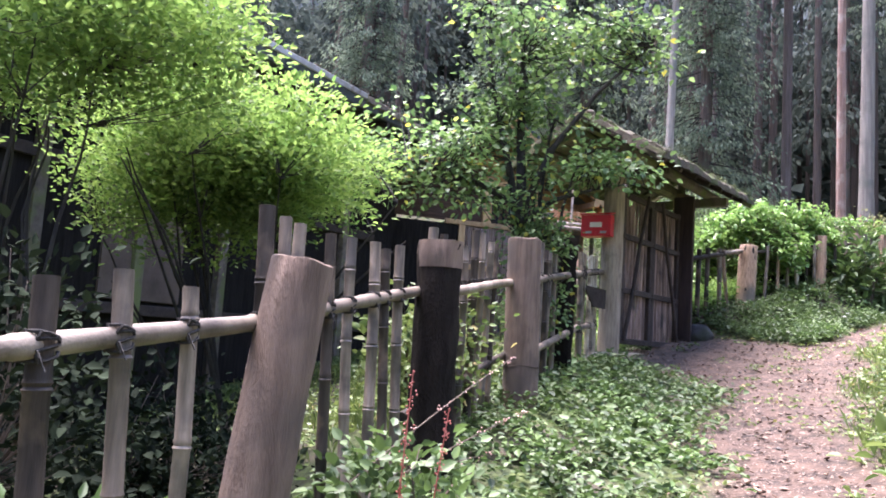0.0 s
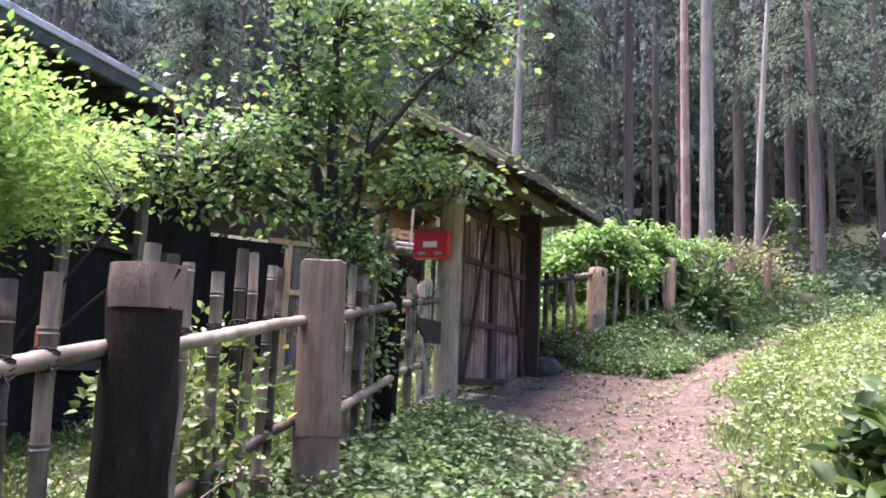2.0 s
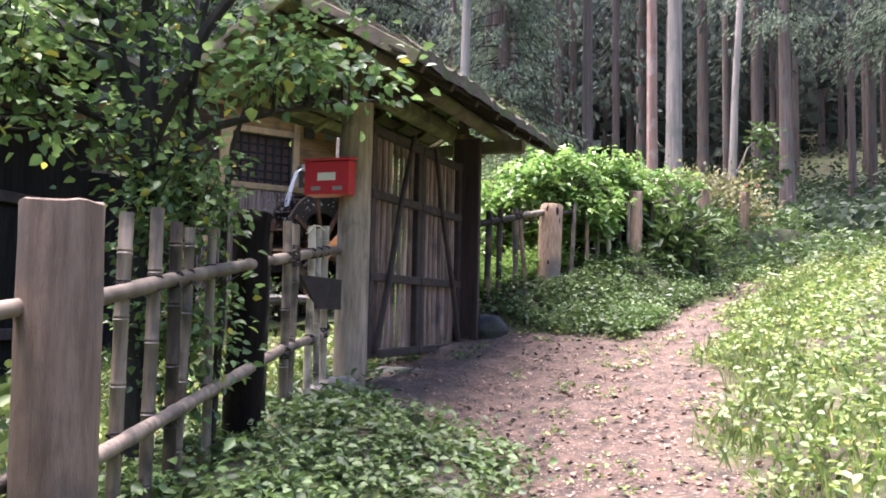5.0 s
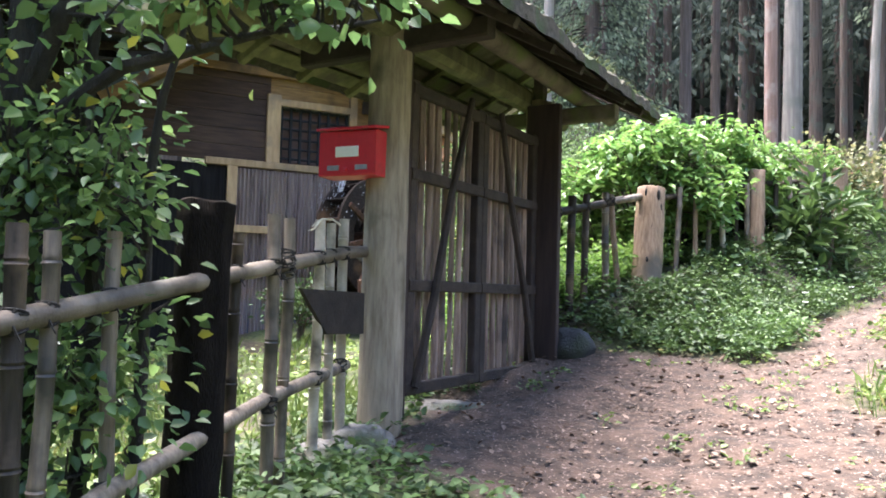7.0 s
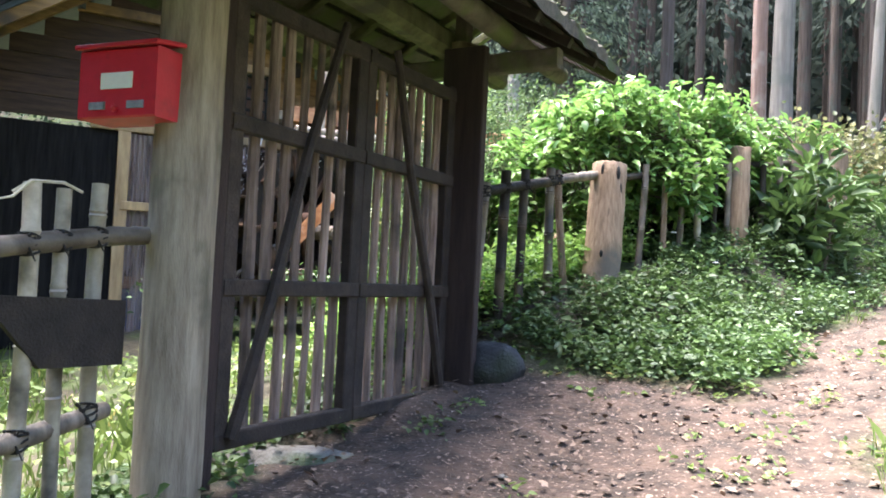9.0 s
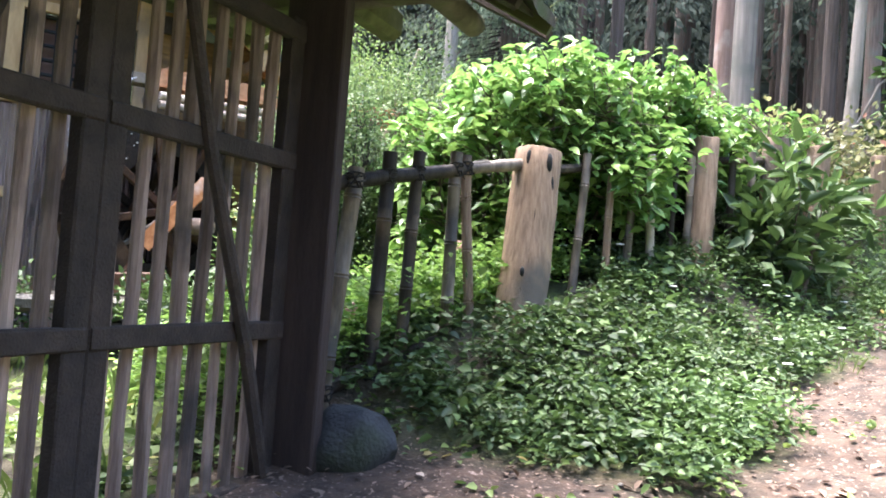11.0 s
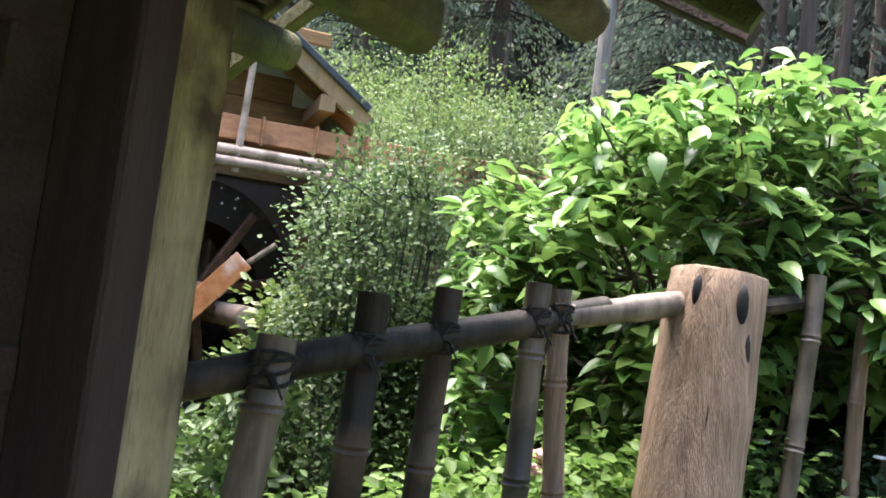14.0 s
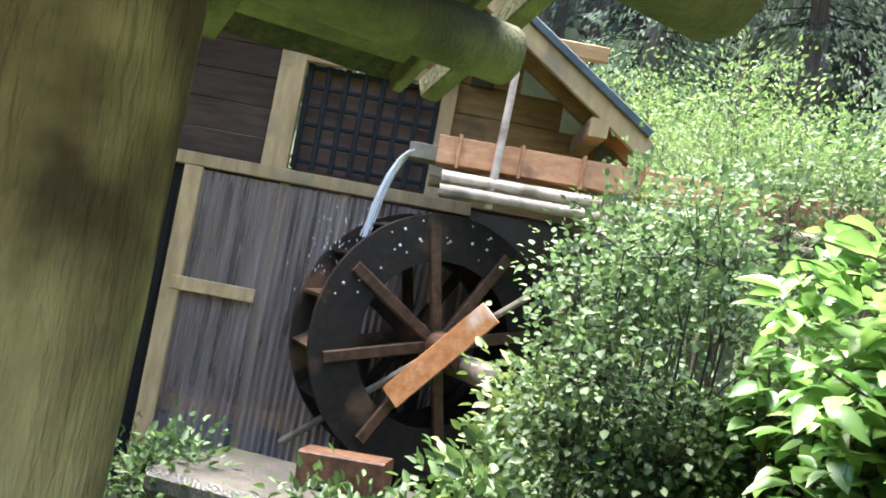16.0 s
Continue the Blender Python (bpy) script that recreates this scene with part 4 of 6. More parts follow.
def house():
    h = thing("old_house", hp(-3, -2.5, 0.9), "old timber house, walls shade-black under deep eaves, sheet-metal roof edge", "house")
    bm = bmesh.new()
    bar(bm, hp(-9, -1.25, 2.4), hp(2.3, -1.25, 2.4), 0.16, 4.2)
    part("wall", bm, WALL_SHADE, h)
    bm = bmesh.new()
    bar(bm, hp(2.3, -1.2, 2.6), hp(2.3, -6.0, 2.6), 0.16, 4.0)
    part("wall", bm, WALL_SHADE, h)
    # link wall and roof, added to keep the gap to the mill dark
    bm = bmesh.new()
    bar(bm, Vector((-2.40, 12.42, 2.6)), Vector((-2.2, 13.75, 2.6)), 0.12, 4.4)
    part("wall", bm, WALL_SHADE, h)
    bm = bmesh.new()
    bar(bm, Vector((-2.9, 12.0, 4.62)), Vector((-2.6, 14.6, 4.7)), 2.6, 0.12)
    part("link_roof", bm, ROOF_METAL, h)
    for a in np.arange(-8.5, 2.4, 1.25):
        bm = bmesh.new()
        bar(bm, hp(a, -1.14, 0.5), hp(a, -1.14, 4.4), 0.13, 0.13, up=HD)
        part("wall_post", bm, BEAM, h)
    for z in (1.45, 2.9, 3.9):
        bm = bmesh.new()
        bar(bm, hp(-9, -1.13, z), hp(2.3, -1.13, z), 0.06, 0.12)
        part("wall_beam", bm, RAIL_DARK, h)
    for a in (-7.2, -4.7, -2.2):
        bm = bmesh.new()
        bar(bm, hp(a - 0.5, -1.15, 2.15), hp(a + 0.6, -1.15, 2.15), 0.03, 1.2)
        part("clay_panel", bm, CLAY, h, "bare brown clay panel")
    # roof: eaves and slope
    bm = bmesh.new()
    up = (Vector((0, 0, 1)) + HN * 0.12).normalized()
    a, b = hp(-10.5, -3.0, 4.40 + 0.36), hp(2.7, -3.0, 4.40 + 0.36)
    bar(bm, a, b, 6.05, 0.16, up=up, bevel=0.02)
    part("roof", bm, ROOF_METAL, h, "dark sheet roof")
    bm = bmesh.new()
    bar(bm, hp(-10.5, -8.98, 4.76), hp(2.7, -8.98, 4.76), 6.05, 0.16, up=(Vector((0, 0, 1)) - HN * 0.12).normalized())
    part("roof", bm, ROOF_METAL, h)
    bm = bmesh.new()
    bar(bm, hp(-10.5, 0.02, 4.50), hp(0.2, 0.02, 4.50), 0.03, 0.075)
    part("roof_edge", bm, EDGE_METAL, h, "bright worn metal strip along the eave")
    bm = bmesh.new()
    bar(bm, hp(0.2, 0.02, 4.47), hp(2.7, 0.02, 4.42), 0.04, 0.09)
    part("roof_edge", bm, BEAM, h)
    for s in np.arange(-10.2, 2.6, 0.55):
        bm = bmesh.new()
        bar(bm, hp(s, 0.0, 4.27), hp(s, -1.3, 4.42), 0.06, 0.08)
        part("rafter", bm, RAIL_DARK, h)
    # leaves and litter on the eave
    bm = bmesh.new()
    for i in range(160):
        p = hp(rng.uniform(-5, 1.6), rng.uniform(-0.2, 0.03), 4.56 + rng.uniform(0, 0.04))
        q = p + Vector((rng.uniform(-0.12, 0.12), rng.uniform(-0.12, 0.12), rng.uniform(-0.01, 0.06)))
        tube(bm, [p, q], [0.006, 0.003], 3, False)
    tagged(part("roof_litter", bm, TWIG, h, "twigs and dead leaves on the eave"), kind="stuff")


house()


def small_sign():
    c = hp(-1.6, 0.6, 1.62)
    t = thing("garden_sign", (c.x, c.y, c.z - 0.5), "small orange wooden sign board on a stake in the garden", "sign")
    bm = bmesh.new()
    bar(bm, c + Vector((-0.08, 0.02, 0)), c + Vector((0.08, -0.02, 0)), 0.02, 0.32)
    part("board", bm, SIGN_ORANGE, t)
    for k, (u, z, w, h2) in enumerate(((0, 0.09, 0.07, 0.016), (0, 0.05, 0.016, 0.05), (0, 0.02, 0.09, 0.014), (-0.025, -0.03, 0.014, 0.07), (0.025, -0.03, 0.014, 0.07))):
        bm = bmesh.new()
        d = Vector((0.97, -0.24, 0))
        o = Vector((-0.003, -0.0125, z))
        bar(bm, c + d * (u - w / 2) + o, c + d * (u + w / 2) + o, 0.004, h2, bevel=0.0005)
        part("brush_stroke", bm, INK, t)
    bm = bmesh.new()
    bar(bm, Vector((c.x, c.y + 0.02, land1(c.x, c.y) - 0.1)), Vector((c.x, c.y + 0.02, c.z)), 0.03, 0.03, up=(0, 1, 0))
    part("stake", bm, BEAM, t)


small_sign()

# ---- the water mill ----
MO = Vector((1.0, 15.05, 0))
MX = Vector((0.911, 0.412, 0))
MN = Vector((0.412, -0.911, 0))


def mp_(u, out, z):
    return MO + MX * u + MN * out + Vector((0, 0, z))


def mill():
    m = thing("mill_house", mp_(-1.0, -1.5, 1.5), "timber mill house with lattice window and clear corrugated sheet wall", "mill")
    u0, u1 = -3.5, 0.30
    apex_u, slope = -1.60, 0.68

    def roofline(u):
        return 5.40 - slope * abs(u - apex_u)
    # gable of horizontal boards
    z = 3.62
    while z < 5.4:
        lim = (5.36 - z) / slope
        a, b = max(u0, apex_u - lim), min(u1, apex_u + lim)
        spans = [(a, b)]
        if z < 4.28:
            spans = [(a, -1.75), (-0.62, b)]
        elif a < -1.75:
            spans = [(a, -1.75), (-1.75, b)]
        for s, e in spans:
            if e - s > 0.08:
                bm = bmesh.new()
                bar(bm, mp_(s, -0.02, z), mp_(e, -0.02, z), 0.03, 0.196, bevel=0.004)
                # dark boards left of the window, deepened further for the gable's shade
                part("board", bm, MILL_BOARD_DARK if e < -1.7 else MILL_BOARD, m)
        z += 0.2
    # lattice window
    bm = bmesh.new()
    bar(bm, mp_(-1.62, -0.10, 3.92), mp_(-0.72, -0.10, 3.92), 0.01, 0.72)
    w = part("window", bm, PAPER, m, "dark lattice window")
    for i in range(8):
        bm = bmesh.new()
        u = -1.60 + 0.86 * i / 7
        bar(bm, mp_(u, -0.03, 3.57), mp_(u, -0.03, 4.27), 0.034, 0.036, up=MX)
        part("lattice_bar", bm, BLACK, w)
    for i in range(6):
        bm = bmesh.new()
        zz = 3.62 + 0.125 * i
        bar(bm, mp_(-1.62, -0.035, zz), mp_(-0.72, -0.035, zz), 0.03, 0.028)
        part("lattice_bar", bm, BLACK, w)
    for s, e in (((-1.71, 0.02, 3.5), (-1.71, 0.02, 4.40)), ((-0.67, 0.02, 3.5), (-0.67, 0.02, 4.62))):
        bm = bmesh.new()
        bar(bm, mp_(*s), mp_(*e), 0.06, 0.17 if s[0] < -1 else 0.10, up=MX)
        part("window_post" if s[0] < -0.5 else "wall_post", bm, MILL_FRAME, m)
    bm = bmesh.new()
    bar(bm, mp_(-1.72, 0.022, 4.31), mp_(-0.62, 0.022, 4.31), 0.05, 0.09)
    part("window_head", bm, MILL_FRAME, m)
    for z in (4.66,):
        bm = bmesh.new()
        bar(bm, mp_(-2.7, 0.03, z), mp_(0.3, 0.03, z), 0.06, 0.10)
        part("tie_beam", bm, MILL_BOARD, m)
    # black iron wall hook and a prop
    bm = bmesh.new()
    bar(bm, mp_(-0.55, 0.04, 4.38), mp_(-0.40, 0.04, 4.38), 0.05, 0.16)
    part("wall_box", bm, RAIL_DARK, m)
    # lower wall: frame and corrugated clear sheet
    bm = bmesh.new()
    bar(bm, mp_(-2.52, 0.04, 3.50), mp_(-0.40, 0.04, 3.50), 0.07, 0.085)
    part("top_rail", bm, MILL_FRAME, m, "pale timber rail with nail heads")
    for u in (-2.20, -1.62, -1.22):
        bm = bmesh.new()
        bar(bm, mp_(u, 0.07 if u < -2 else 0.0, 1.2), mp_(u, 0.07 if u < -2 else 0.0, 3.455), 0.04, 0.12 if u < -2 else 0.06, up=MX)
        part("stud", bm, MILL_FRAME, m)
    for a, b, z, o in ((-2.20, -1.66, 2.70, 0.085), (-1.6, -0.4, 2.55, 0.005)):
        bm = bmesh.new()
        bar(bm, mp_(a, o, z), mp_(b, o, z), 0.03, 0.09)
        part("middle_rail", bm, MILL_FRAME if a < -2 else RAIL_DARK, m)
    for s in range(4):
        a = -2.15 + s * 0.44
        bm = bmesh.new()
        n = 84
        front, back = [], []
        for i in range(n + 1):
            u = a + 0.47 * i / n
            o = 0.052 + 0.014 * math.sin(2 * math.pi * u / 0.047) + 0.002 * s
            front.append([bm.verts.new(mp_(u, o, zz)) for zz in (1.25, 3.44)])
        for i in range(n):
            bm.faces.new((front[i][0], front[i + 1][0], front[i + 1][1], front[i][1]))
        part("corrugated_sheet", bm, SHEET, m, "clear dusty corrugated plastic sheet, streaks for light on its ridges")
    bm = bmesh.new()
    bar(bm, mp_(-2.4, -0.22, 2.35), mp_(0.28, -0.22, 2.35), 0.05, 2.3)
    part("inner_wall", bm, MILL_BOARD_DARK, m)
    bm = bmesh.new()
    # wall left of the sheet, coloured near black for shade
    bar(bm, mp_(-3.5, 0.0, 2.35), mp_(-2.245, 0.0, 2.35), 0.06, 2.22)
    part("wall", bm, WALL_SHADE, m, "weathered boards, coloured near black for shade")
    bm = bmesh.new()
    bar(bm, mp_(-2.2, -0.05, 1.62), mp_(-1.0, -0.05, 1.62), 0.03, 0.45)
    part("blue_board", bm, SKY_BLUE, m, "blue sheet behind the plastic")
    bm = bmesh.new()
    bar(bm, mp_(-2.2, -0.03, 1.92), mp_(-1.2, -0.03, 1.92), 0.03, 0.12)
    part("stacked_wood", bm, FLUME, m)
    # walls that close the house
    bm = bmesh.new()
    bar(bm, mp_(u0 - 0.05, -0.3, 3.0), mp_(u0 - 0.05, -3.2, 3.0), 0.1, 3.6)
    part("wall", bm, WALL_SHADE, m)
    bm = bmesh.new()
    bar(bm, mp_(u1, 0.0, 3.0), mp_(u1, -3.2, 3.0), 0.08, 2.3)
    part("wall", bm, MILL_BOARD, m)
    bm = bmesh.new()
    bar(bm, mp_(-0.4, -0.06, 2.45), mp_(u1, -0.06, 2.45), 0.06, 2.4)
    part("wall", bm, CLAY, m, "rough grey-brown wall behind the wheel")
    # roof
    for side in (1, -1):
        e = 0.52 if side > 0 else -3.72
        pa, pb = (apex_u, 5.50), (e, 5.50 - slope * abs(e - apex_u))
        bm = bmesh.new()
        mid_a, mid_b = mp_(pa[0], -1.38, pa[1]), mp_(pb[0], -1.38, pb[1])
        nrm = (mid_b - mid_a).cross(MN).normalized()
        if nrm.z < 0:
            nrm = -nrm
        bar(bm, mid_a, mid_b, 4.1, 0.05, up=nrm)
        part("roof", bm, ROOF_METAL, m, "dark blue-grey sheet roof")
        for o in (0.62, 0.30):
            bm = bmesh.new()
            bar(bm, mp_(pa[0], o, pa[1] - 0.09), mp_(pb[0], o, pb[1] - 0.09), 0.04 if o > 0.5 else 0.07, 0.12, up=nrm)
            part("barge_board", bm, MILL_FRAME if o > 0.5 and side > 0 else MILL_BOARD, m)
    for u in (-1.60, -0.62, 0.22):
        bm = bmesh.new()
        bar(bm, mp_(u, -0.2, roofline(u) - 0.12), mp_(u, 0.66, roofline(u) - 0.12), 0.11, 0.11, bevel=0.006)
        part("purlin_end", bm, MILL_FRAME, m)
    # pale tags hung under the gable
    for u, z in ((-1.36, 4.72), (-1.05, 4.70)):
        bm = bmesh.new()
        bar(bm, mp_(u, 0.42, z), mp_(u + 0.11, 0.42, z - 0.02), 0.012, 0.13, bevel=0.002)
        part("paper_tag", bm, LABEL, m, "pale paper tag under the gable")


mill()


def wheel():
    c = Vector((0.67, 14.43, 2.65))
    ax = Vector((0.77, -0.636, 0)).normalized()
    sx = Vector((-ax.y, ax.x, 0))
    R, D = 0.75, 0.36

    def q(a, r, o):
        return c + (sx * math.cos(a) + Vector((0, 0, 1)) * math.sin(a)) * r + ax * o

    w = thing("waterwheel", (c.x, c.y, 1.6), "dark wet wooden overshot water wheel turning slowly under its flume", "water wheel")
    n = 48
    for o in (D / 2, -D / 2):
        bm = bmesh.new()
        r0, r1 = R * 0.64, R
        rings = []
        for j in range(n):
            a = 2 * math.pi * j / n
            rings.append([bm.verts.new(q(a, r, o + d)) for r, d in ((r0, 0.018), (r1, 0.018), (r1, -0.018), (r0, -0.018))])
        for j in range(n):
            A, B = rings[j], rings[(j + 1) % n]
            for i in range(4):
                bm.faces.new((A[i], A[(i + 1) % 4], B[(i + 1) % 4], B[i]))
        bmesh.ops.recalc_face_normals(bm, faces=bm.faces)
        part("shroud_ring", bm, WHEEL, w, "dark wet timber ring")
    bm = bmesh.new()
    for r in (R * 0.72,):
        prev = None
        rings = []
        for j in range(n):
            a = 2 * math.pi * j / n
            rings.append([bm.verts.new(q(a, rr, o)) for rr, o in ((r, D / 2), (r, -D / 2), (r + 0.02, -D / 2), (r + 0.02, D / 2))])
        for j in range(n):
            A, B = rings[j], rings[(j + 1) % n]
            for i in range(4):
                bm.faces.new((A[i], A[(i + 1) % 4], B[(i + 1) % 4], B[i]))
    bmesh.ops.recalc_face_normals(bm, faces=bm.faces)
    part("sole", bm, WHEEL, w)
    for j in range(16):
        a = 2 * math.pi * j / 16
        bm = bmesh.new()
        bar(bm, q(a, R * 0.73, 0), q(a + 0.16, R * 0.985, 0), D - 0.03, 0.02, up=(q(a + 0.1, R, 0) - c).cross(ax))
        part("bucket_board", bm, WHEEL, w)
    for o in (D / 2 + 0.02, -D / 2 - 0.02):
        for j in range(8):
            a = 2 * math.pi * j / 8 + 0.22
            bm = bmesh.new()
            bar(bm, q(a, 0.06, o), q(a, R * 0.9, o), 0.065, 0.045, up=ax)
            part("spoke", bm, WHEEL_SPOKE if o > 0 else WHEEL, w)
    bm = bmesh.new()
    tube(bm, [c - ax * 0.85, c + ax * 0.34, c + ax * 0.36], [0.085, 0.085, 0.075], 16)
    part("axle", bm, WHEEL_SPOKE, w)
    bm = bmesh.new()
    for i in range(30):
        a = rng.uniform(0.2, 2.9)
        r = R * rng.uniform(0.72, 0.98)
        bmesh.ops.create_icosphere(bm, subdivisions=1, radius=rng.uniform(0.005, 0.010), matrix=Matrix.Translation(q(a, r, D / 2 + 0.022)))
    tagged(part("water_drops", bm, WATER, w, "bright drops on the wet ring"), kind="stuff")
    # bearing blocks
    for o in (-0.36,):
        s = thing("bearing_trestle", (*(c + ax * o).xy, land1(0.8, 14.0)), "dark wet timber trestle that carries the wheel axle", "trestle", group="wheel bearings")
        bm = bmesh.new()
        bar(bm, q(math.pi * 1.5, 0.12, o) + sx * -0.3, q(math.pi * 1.5, 0.12, o) + sx * 0.3, 0.12, 0.10)
        part("crossbeam", bm, WHEEL, s)
        for k in (-0.22, 0.22):
            bm = bmesh.new()
            p = q(math.pi * 1.5, 0.16, o) + sx * k
            bar(bm, Vector((p.x, p.y, 1.2)), p, 0.10, 0.10, up=ax)
            part("leg", bm, WHEEL, s)

    def paddle(bm):
        a, b = Vector((0.72, 14.05, 2.34)), Vector((1.19, 14.10, 2.90))
        bar(bm, a, b, 0.135, 0.028, up=(0.25, -0.9, 0.22), bevel=0.003)
    solid("wet_plank", RUST, (0.95, 14.05, 2.3), "wet orange plank lashed aslant before the wheel", "plank", paddle)

    def pole(bm):
        a, b = Vector((0.08, 14.05, 1.93)), Vector((1.36, 14.16, 3.02))
        tube(bm, [a, a.lerp(b, 0.5), b], [0.022, 0.02, 0.018], 8)
    solid("slanting_pole", BAMBOO, (0.1, 14.05, 1.9), "slanting wet pole that holds the orange plank before the wheel", "pole", pole)

    def stub(bm):
        a = Vector((1.19, 14.30, 2.54))
        tube(bm, [a - ax * 0.5, a, a + ax * 0.01], [0.075, 0.075, 0.06], 16, True, 0.05)
    solid("log_stub", TIMBER_PALE, (1.2, 14.5, 2.4), "cut end of a pale round log beside the wheel", "log", stub)

    def cross(bm):
        bar(bm, Vector((0.62, 13.45, 2.03)), Vector((1.04, 13.53, 2.06)), 0.15, 0.17, bevel=0.01)
    solid("timber_block", WHEEL_SPOKE, (0.66, 13.47, 1.95), "squared wet timber block at the edge of the wheel pit", "timber", cross)

    def slab(bm):
        bar(bm, Vector((0.05, 13.35, 1.86)), Vector((1.3, 13.5, 1.92)), 0.7, 0.12, bevel=0.03, warp=0.03)
    solid("stone_slab", STONE_WET, (0.7, 13.4, 1.8), "flat wet stone slab before the wheel pit", "stone", slab)


wheel()


def flume():
    tip, way = Vector((0.62, 14.27, 3.76)), Vector((0.90, 0.43, 0.015)).normalized()
    side = Vector((-way.y, way.x, 0)).normalized()
    f = thing("water_flume", tip + Vector((0, 0, -0.3)), "orange wooden flume on round poles that feeds the water wheel", "flume")
    L = 3.2
    for k in (-1, 1):
        bm = bmesh.new()
        bar(bm, tip + side * 0.085 * k, tip + way * L + side * 0.085 * k, 0.02, 0.16, bevel=0.003)
        part("side_board", bm, FLUME, f)
    bm = bmesh.new()
    bar(bm, tip + Vector((0, 0, -0.07)), tip + way * L + Vector((0, 0, -0.07)), 0.15, 0.02)
    part("bottom_board", bm, FLUME, f)
    for i in range(9):
        bm = bmesh.new()
        p = tip + way * (0.12 + i * 0.36)
        bar(bm, p + Vector((0, 0, -0.1)) - side * 0.105, p + Vector((0, 0, 0.095)) - side * 0.105, 0.06, 0.02, up=way)
        part("batten", bm, FLUME, f)
    bm = bmesh.new()
    bar(bm, tip - way * 0.16 + Vector((0, 0, -0.03)), tip + way * 0.03 + Vector((0, 0, -0.03)), 0.17, 0.09, bevel=0.004)
    part("spout", bm, BEAM, f, "grey weathered spout block")
    for k, dz in ((-0.14, -0.16), (0.02, -0.17), (0.16, -0.16), (-0.16, -0.24)):
        bm = bmesh.new()
        a = tip + side * k + Vector((0, 0, dz)) + way * (0.05 if k < 0.1 else -0.02)
        b = a + way * (L - 0.1)
        tube(bm, [a.lerp(b, t) for t in (0, 0.2, 0.5, 1)], [0.036, 0.034, 0.036, 0.034], 10, True, 0.05)
        part("carrying_pole", bm, TIMBER_PALE, f, "bleached round pole")
    for s in (1.0, 1.8, 2.8):
        for k in (-0.2, 0.2):
            bm = bmesh.new()
            p = tip + way * s + side * k
            tube(bm, [Vector((p.x, p.y, land1(p.x, p.y) - 0.2)), p + Vector((0, 0, 0.05 if k > 0 else -0.12))], [0.045, 0.04], 10)
            part("trestle_leg", bm, BEAM, f)
        bm = bmesh.new()
        p = tip + way * s + Vector((0, 0, -0.27))
        tube(bm, [p - side * 0.28, p + side * 0.28], [0.035, 0.035], 10)
        part("trestle_bar", bm, TIMBER_PALE, f)
    bm = bmesh.new()
    p = tip + way * 0.34 - side * 0.14
    tube(bm, [p + Vector((0, 0, -0.30)), p + Vector((0.02, 0, 0.50))], [0.026, 0.022], 10)
    part("upright_stake", bm, TIMBER_PALE, f, "bleached upright stake")

    def stream(bm):
        for k in range(9):
            o = side * (-0.08 + 0.02 * k)
            p0 = tip - way * 0.13 + o + Vector((0, 0, -0.03))
            reach = 0.20 + 0.05 * noise.noise((k * 1.7, 2.0, 0))
            pts = []
            for i in range(11):
                t = i / 10
                wob = 0.012 * noise.noise((k * 3.1, t * 5, 0))
                pts.append(p0 - way * (reach * t ** 0.8 + wob) + Vector((0, 0, -0.42 * t * t - 0.12 * t)) + side * wob * 2)
            tube(bm, pts, [0.0075 - 0.004 * i / 10 for i in range(11)], 6)
    solid("falling_water", WATER, tip - way * 0.3 + Vector((0, 0, -0.6)), "thin white stream of water falling from the flume", "water", stream)

    def splash(bm):
        c = tip - way * 0.42 + Vector((0, 0, -0.72))
        for i in range(150):
            p = c + Vector((rng.gauss(0, 0.10), rng.gauss(0, 0.10), rng.gauss(0, 0.13)))
            bmesh.ops.create_icosphere(bm, subdivisions=1, radius=rng.uniform(0.002, 0.007), matrix=Matrix.Translation(p) @ Matrix.Diagonal((0.7, 0.7, 1.8, 1)))
    solid("splash", WATER, tip - way * 0.5 + Vector((0, 0, -0.9)), "spray of bright water drops on the wheel", "water", splash, kind="stuff")


flume()


def slant_pole(bm):
    a, b = Vector((2.55, 20.6, 5.0)), Vector((3.3, 19.3, 5.72))
    a.z = land1(a.x, a.y) - 0.1
    tube(bm, [a, a.lerp(b, 0.5), b], [0.05, 0.045, 0.04], 8)


solid("leaning_bamboo", BAMBOO_PALE, (2.5, 20.6, 4.4), "pale bamboo pole leaning in the bushes on the slope", "pole", slant_pole)


def lamp_post():
    g = land1(6.64, 10.33)
    t = thing("pipe_post", (6.64, 10.33, g), "slim grey metal pipe post with a slanting arm beside the path", "post")
    bm = bmesh.new()
    tube(bm, [(6.645, 10.33, g - 0.2), (6.63, 10.33, 3.40)], [0.026, 0.026], 12)
    part("pole", bm, STEEL, t)
    bm = bmesh.new()
    tube(bm, [(6.56, 10.33, 3.38), (6.63, 10.33, 3.43), (7.6, 10.36, 4.32)], [0.028, 0.028, 0.028], 12)
    part("arm", bm, STEEL, t)
    bm = bmesh.new()
    bmesh.ops.create_uvsphere(bm, u_segments=14, v_segments=8, radius=0.045, matrix=Matrix.Translation((6.61, 10.33, 3.41)))
    part("joint", bm, STEEL, t)


lamp_post()

# ---- plants ----
nrng = np.random.RandomState(7)


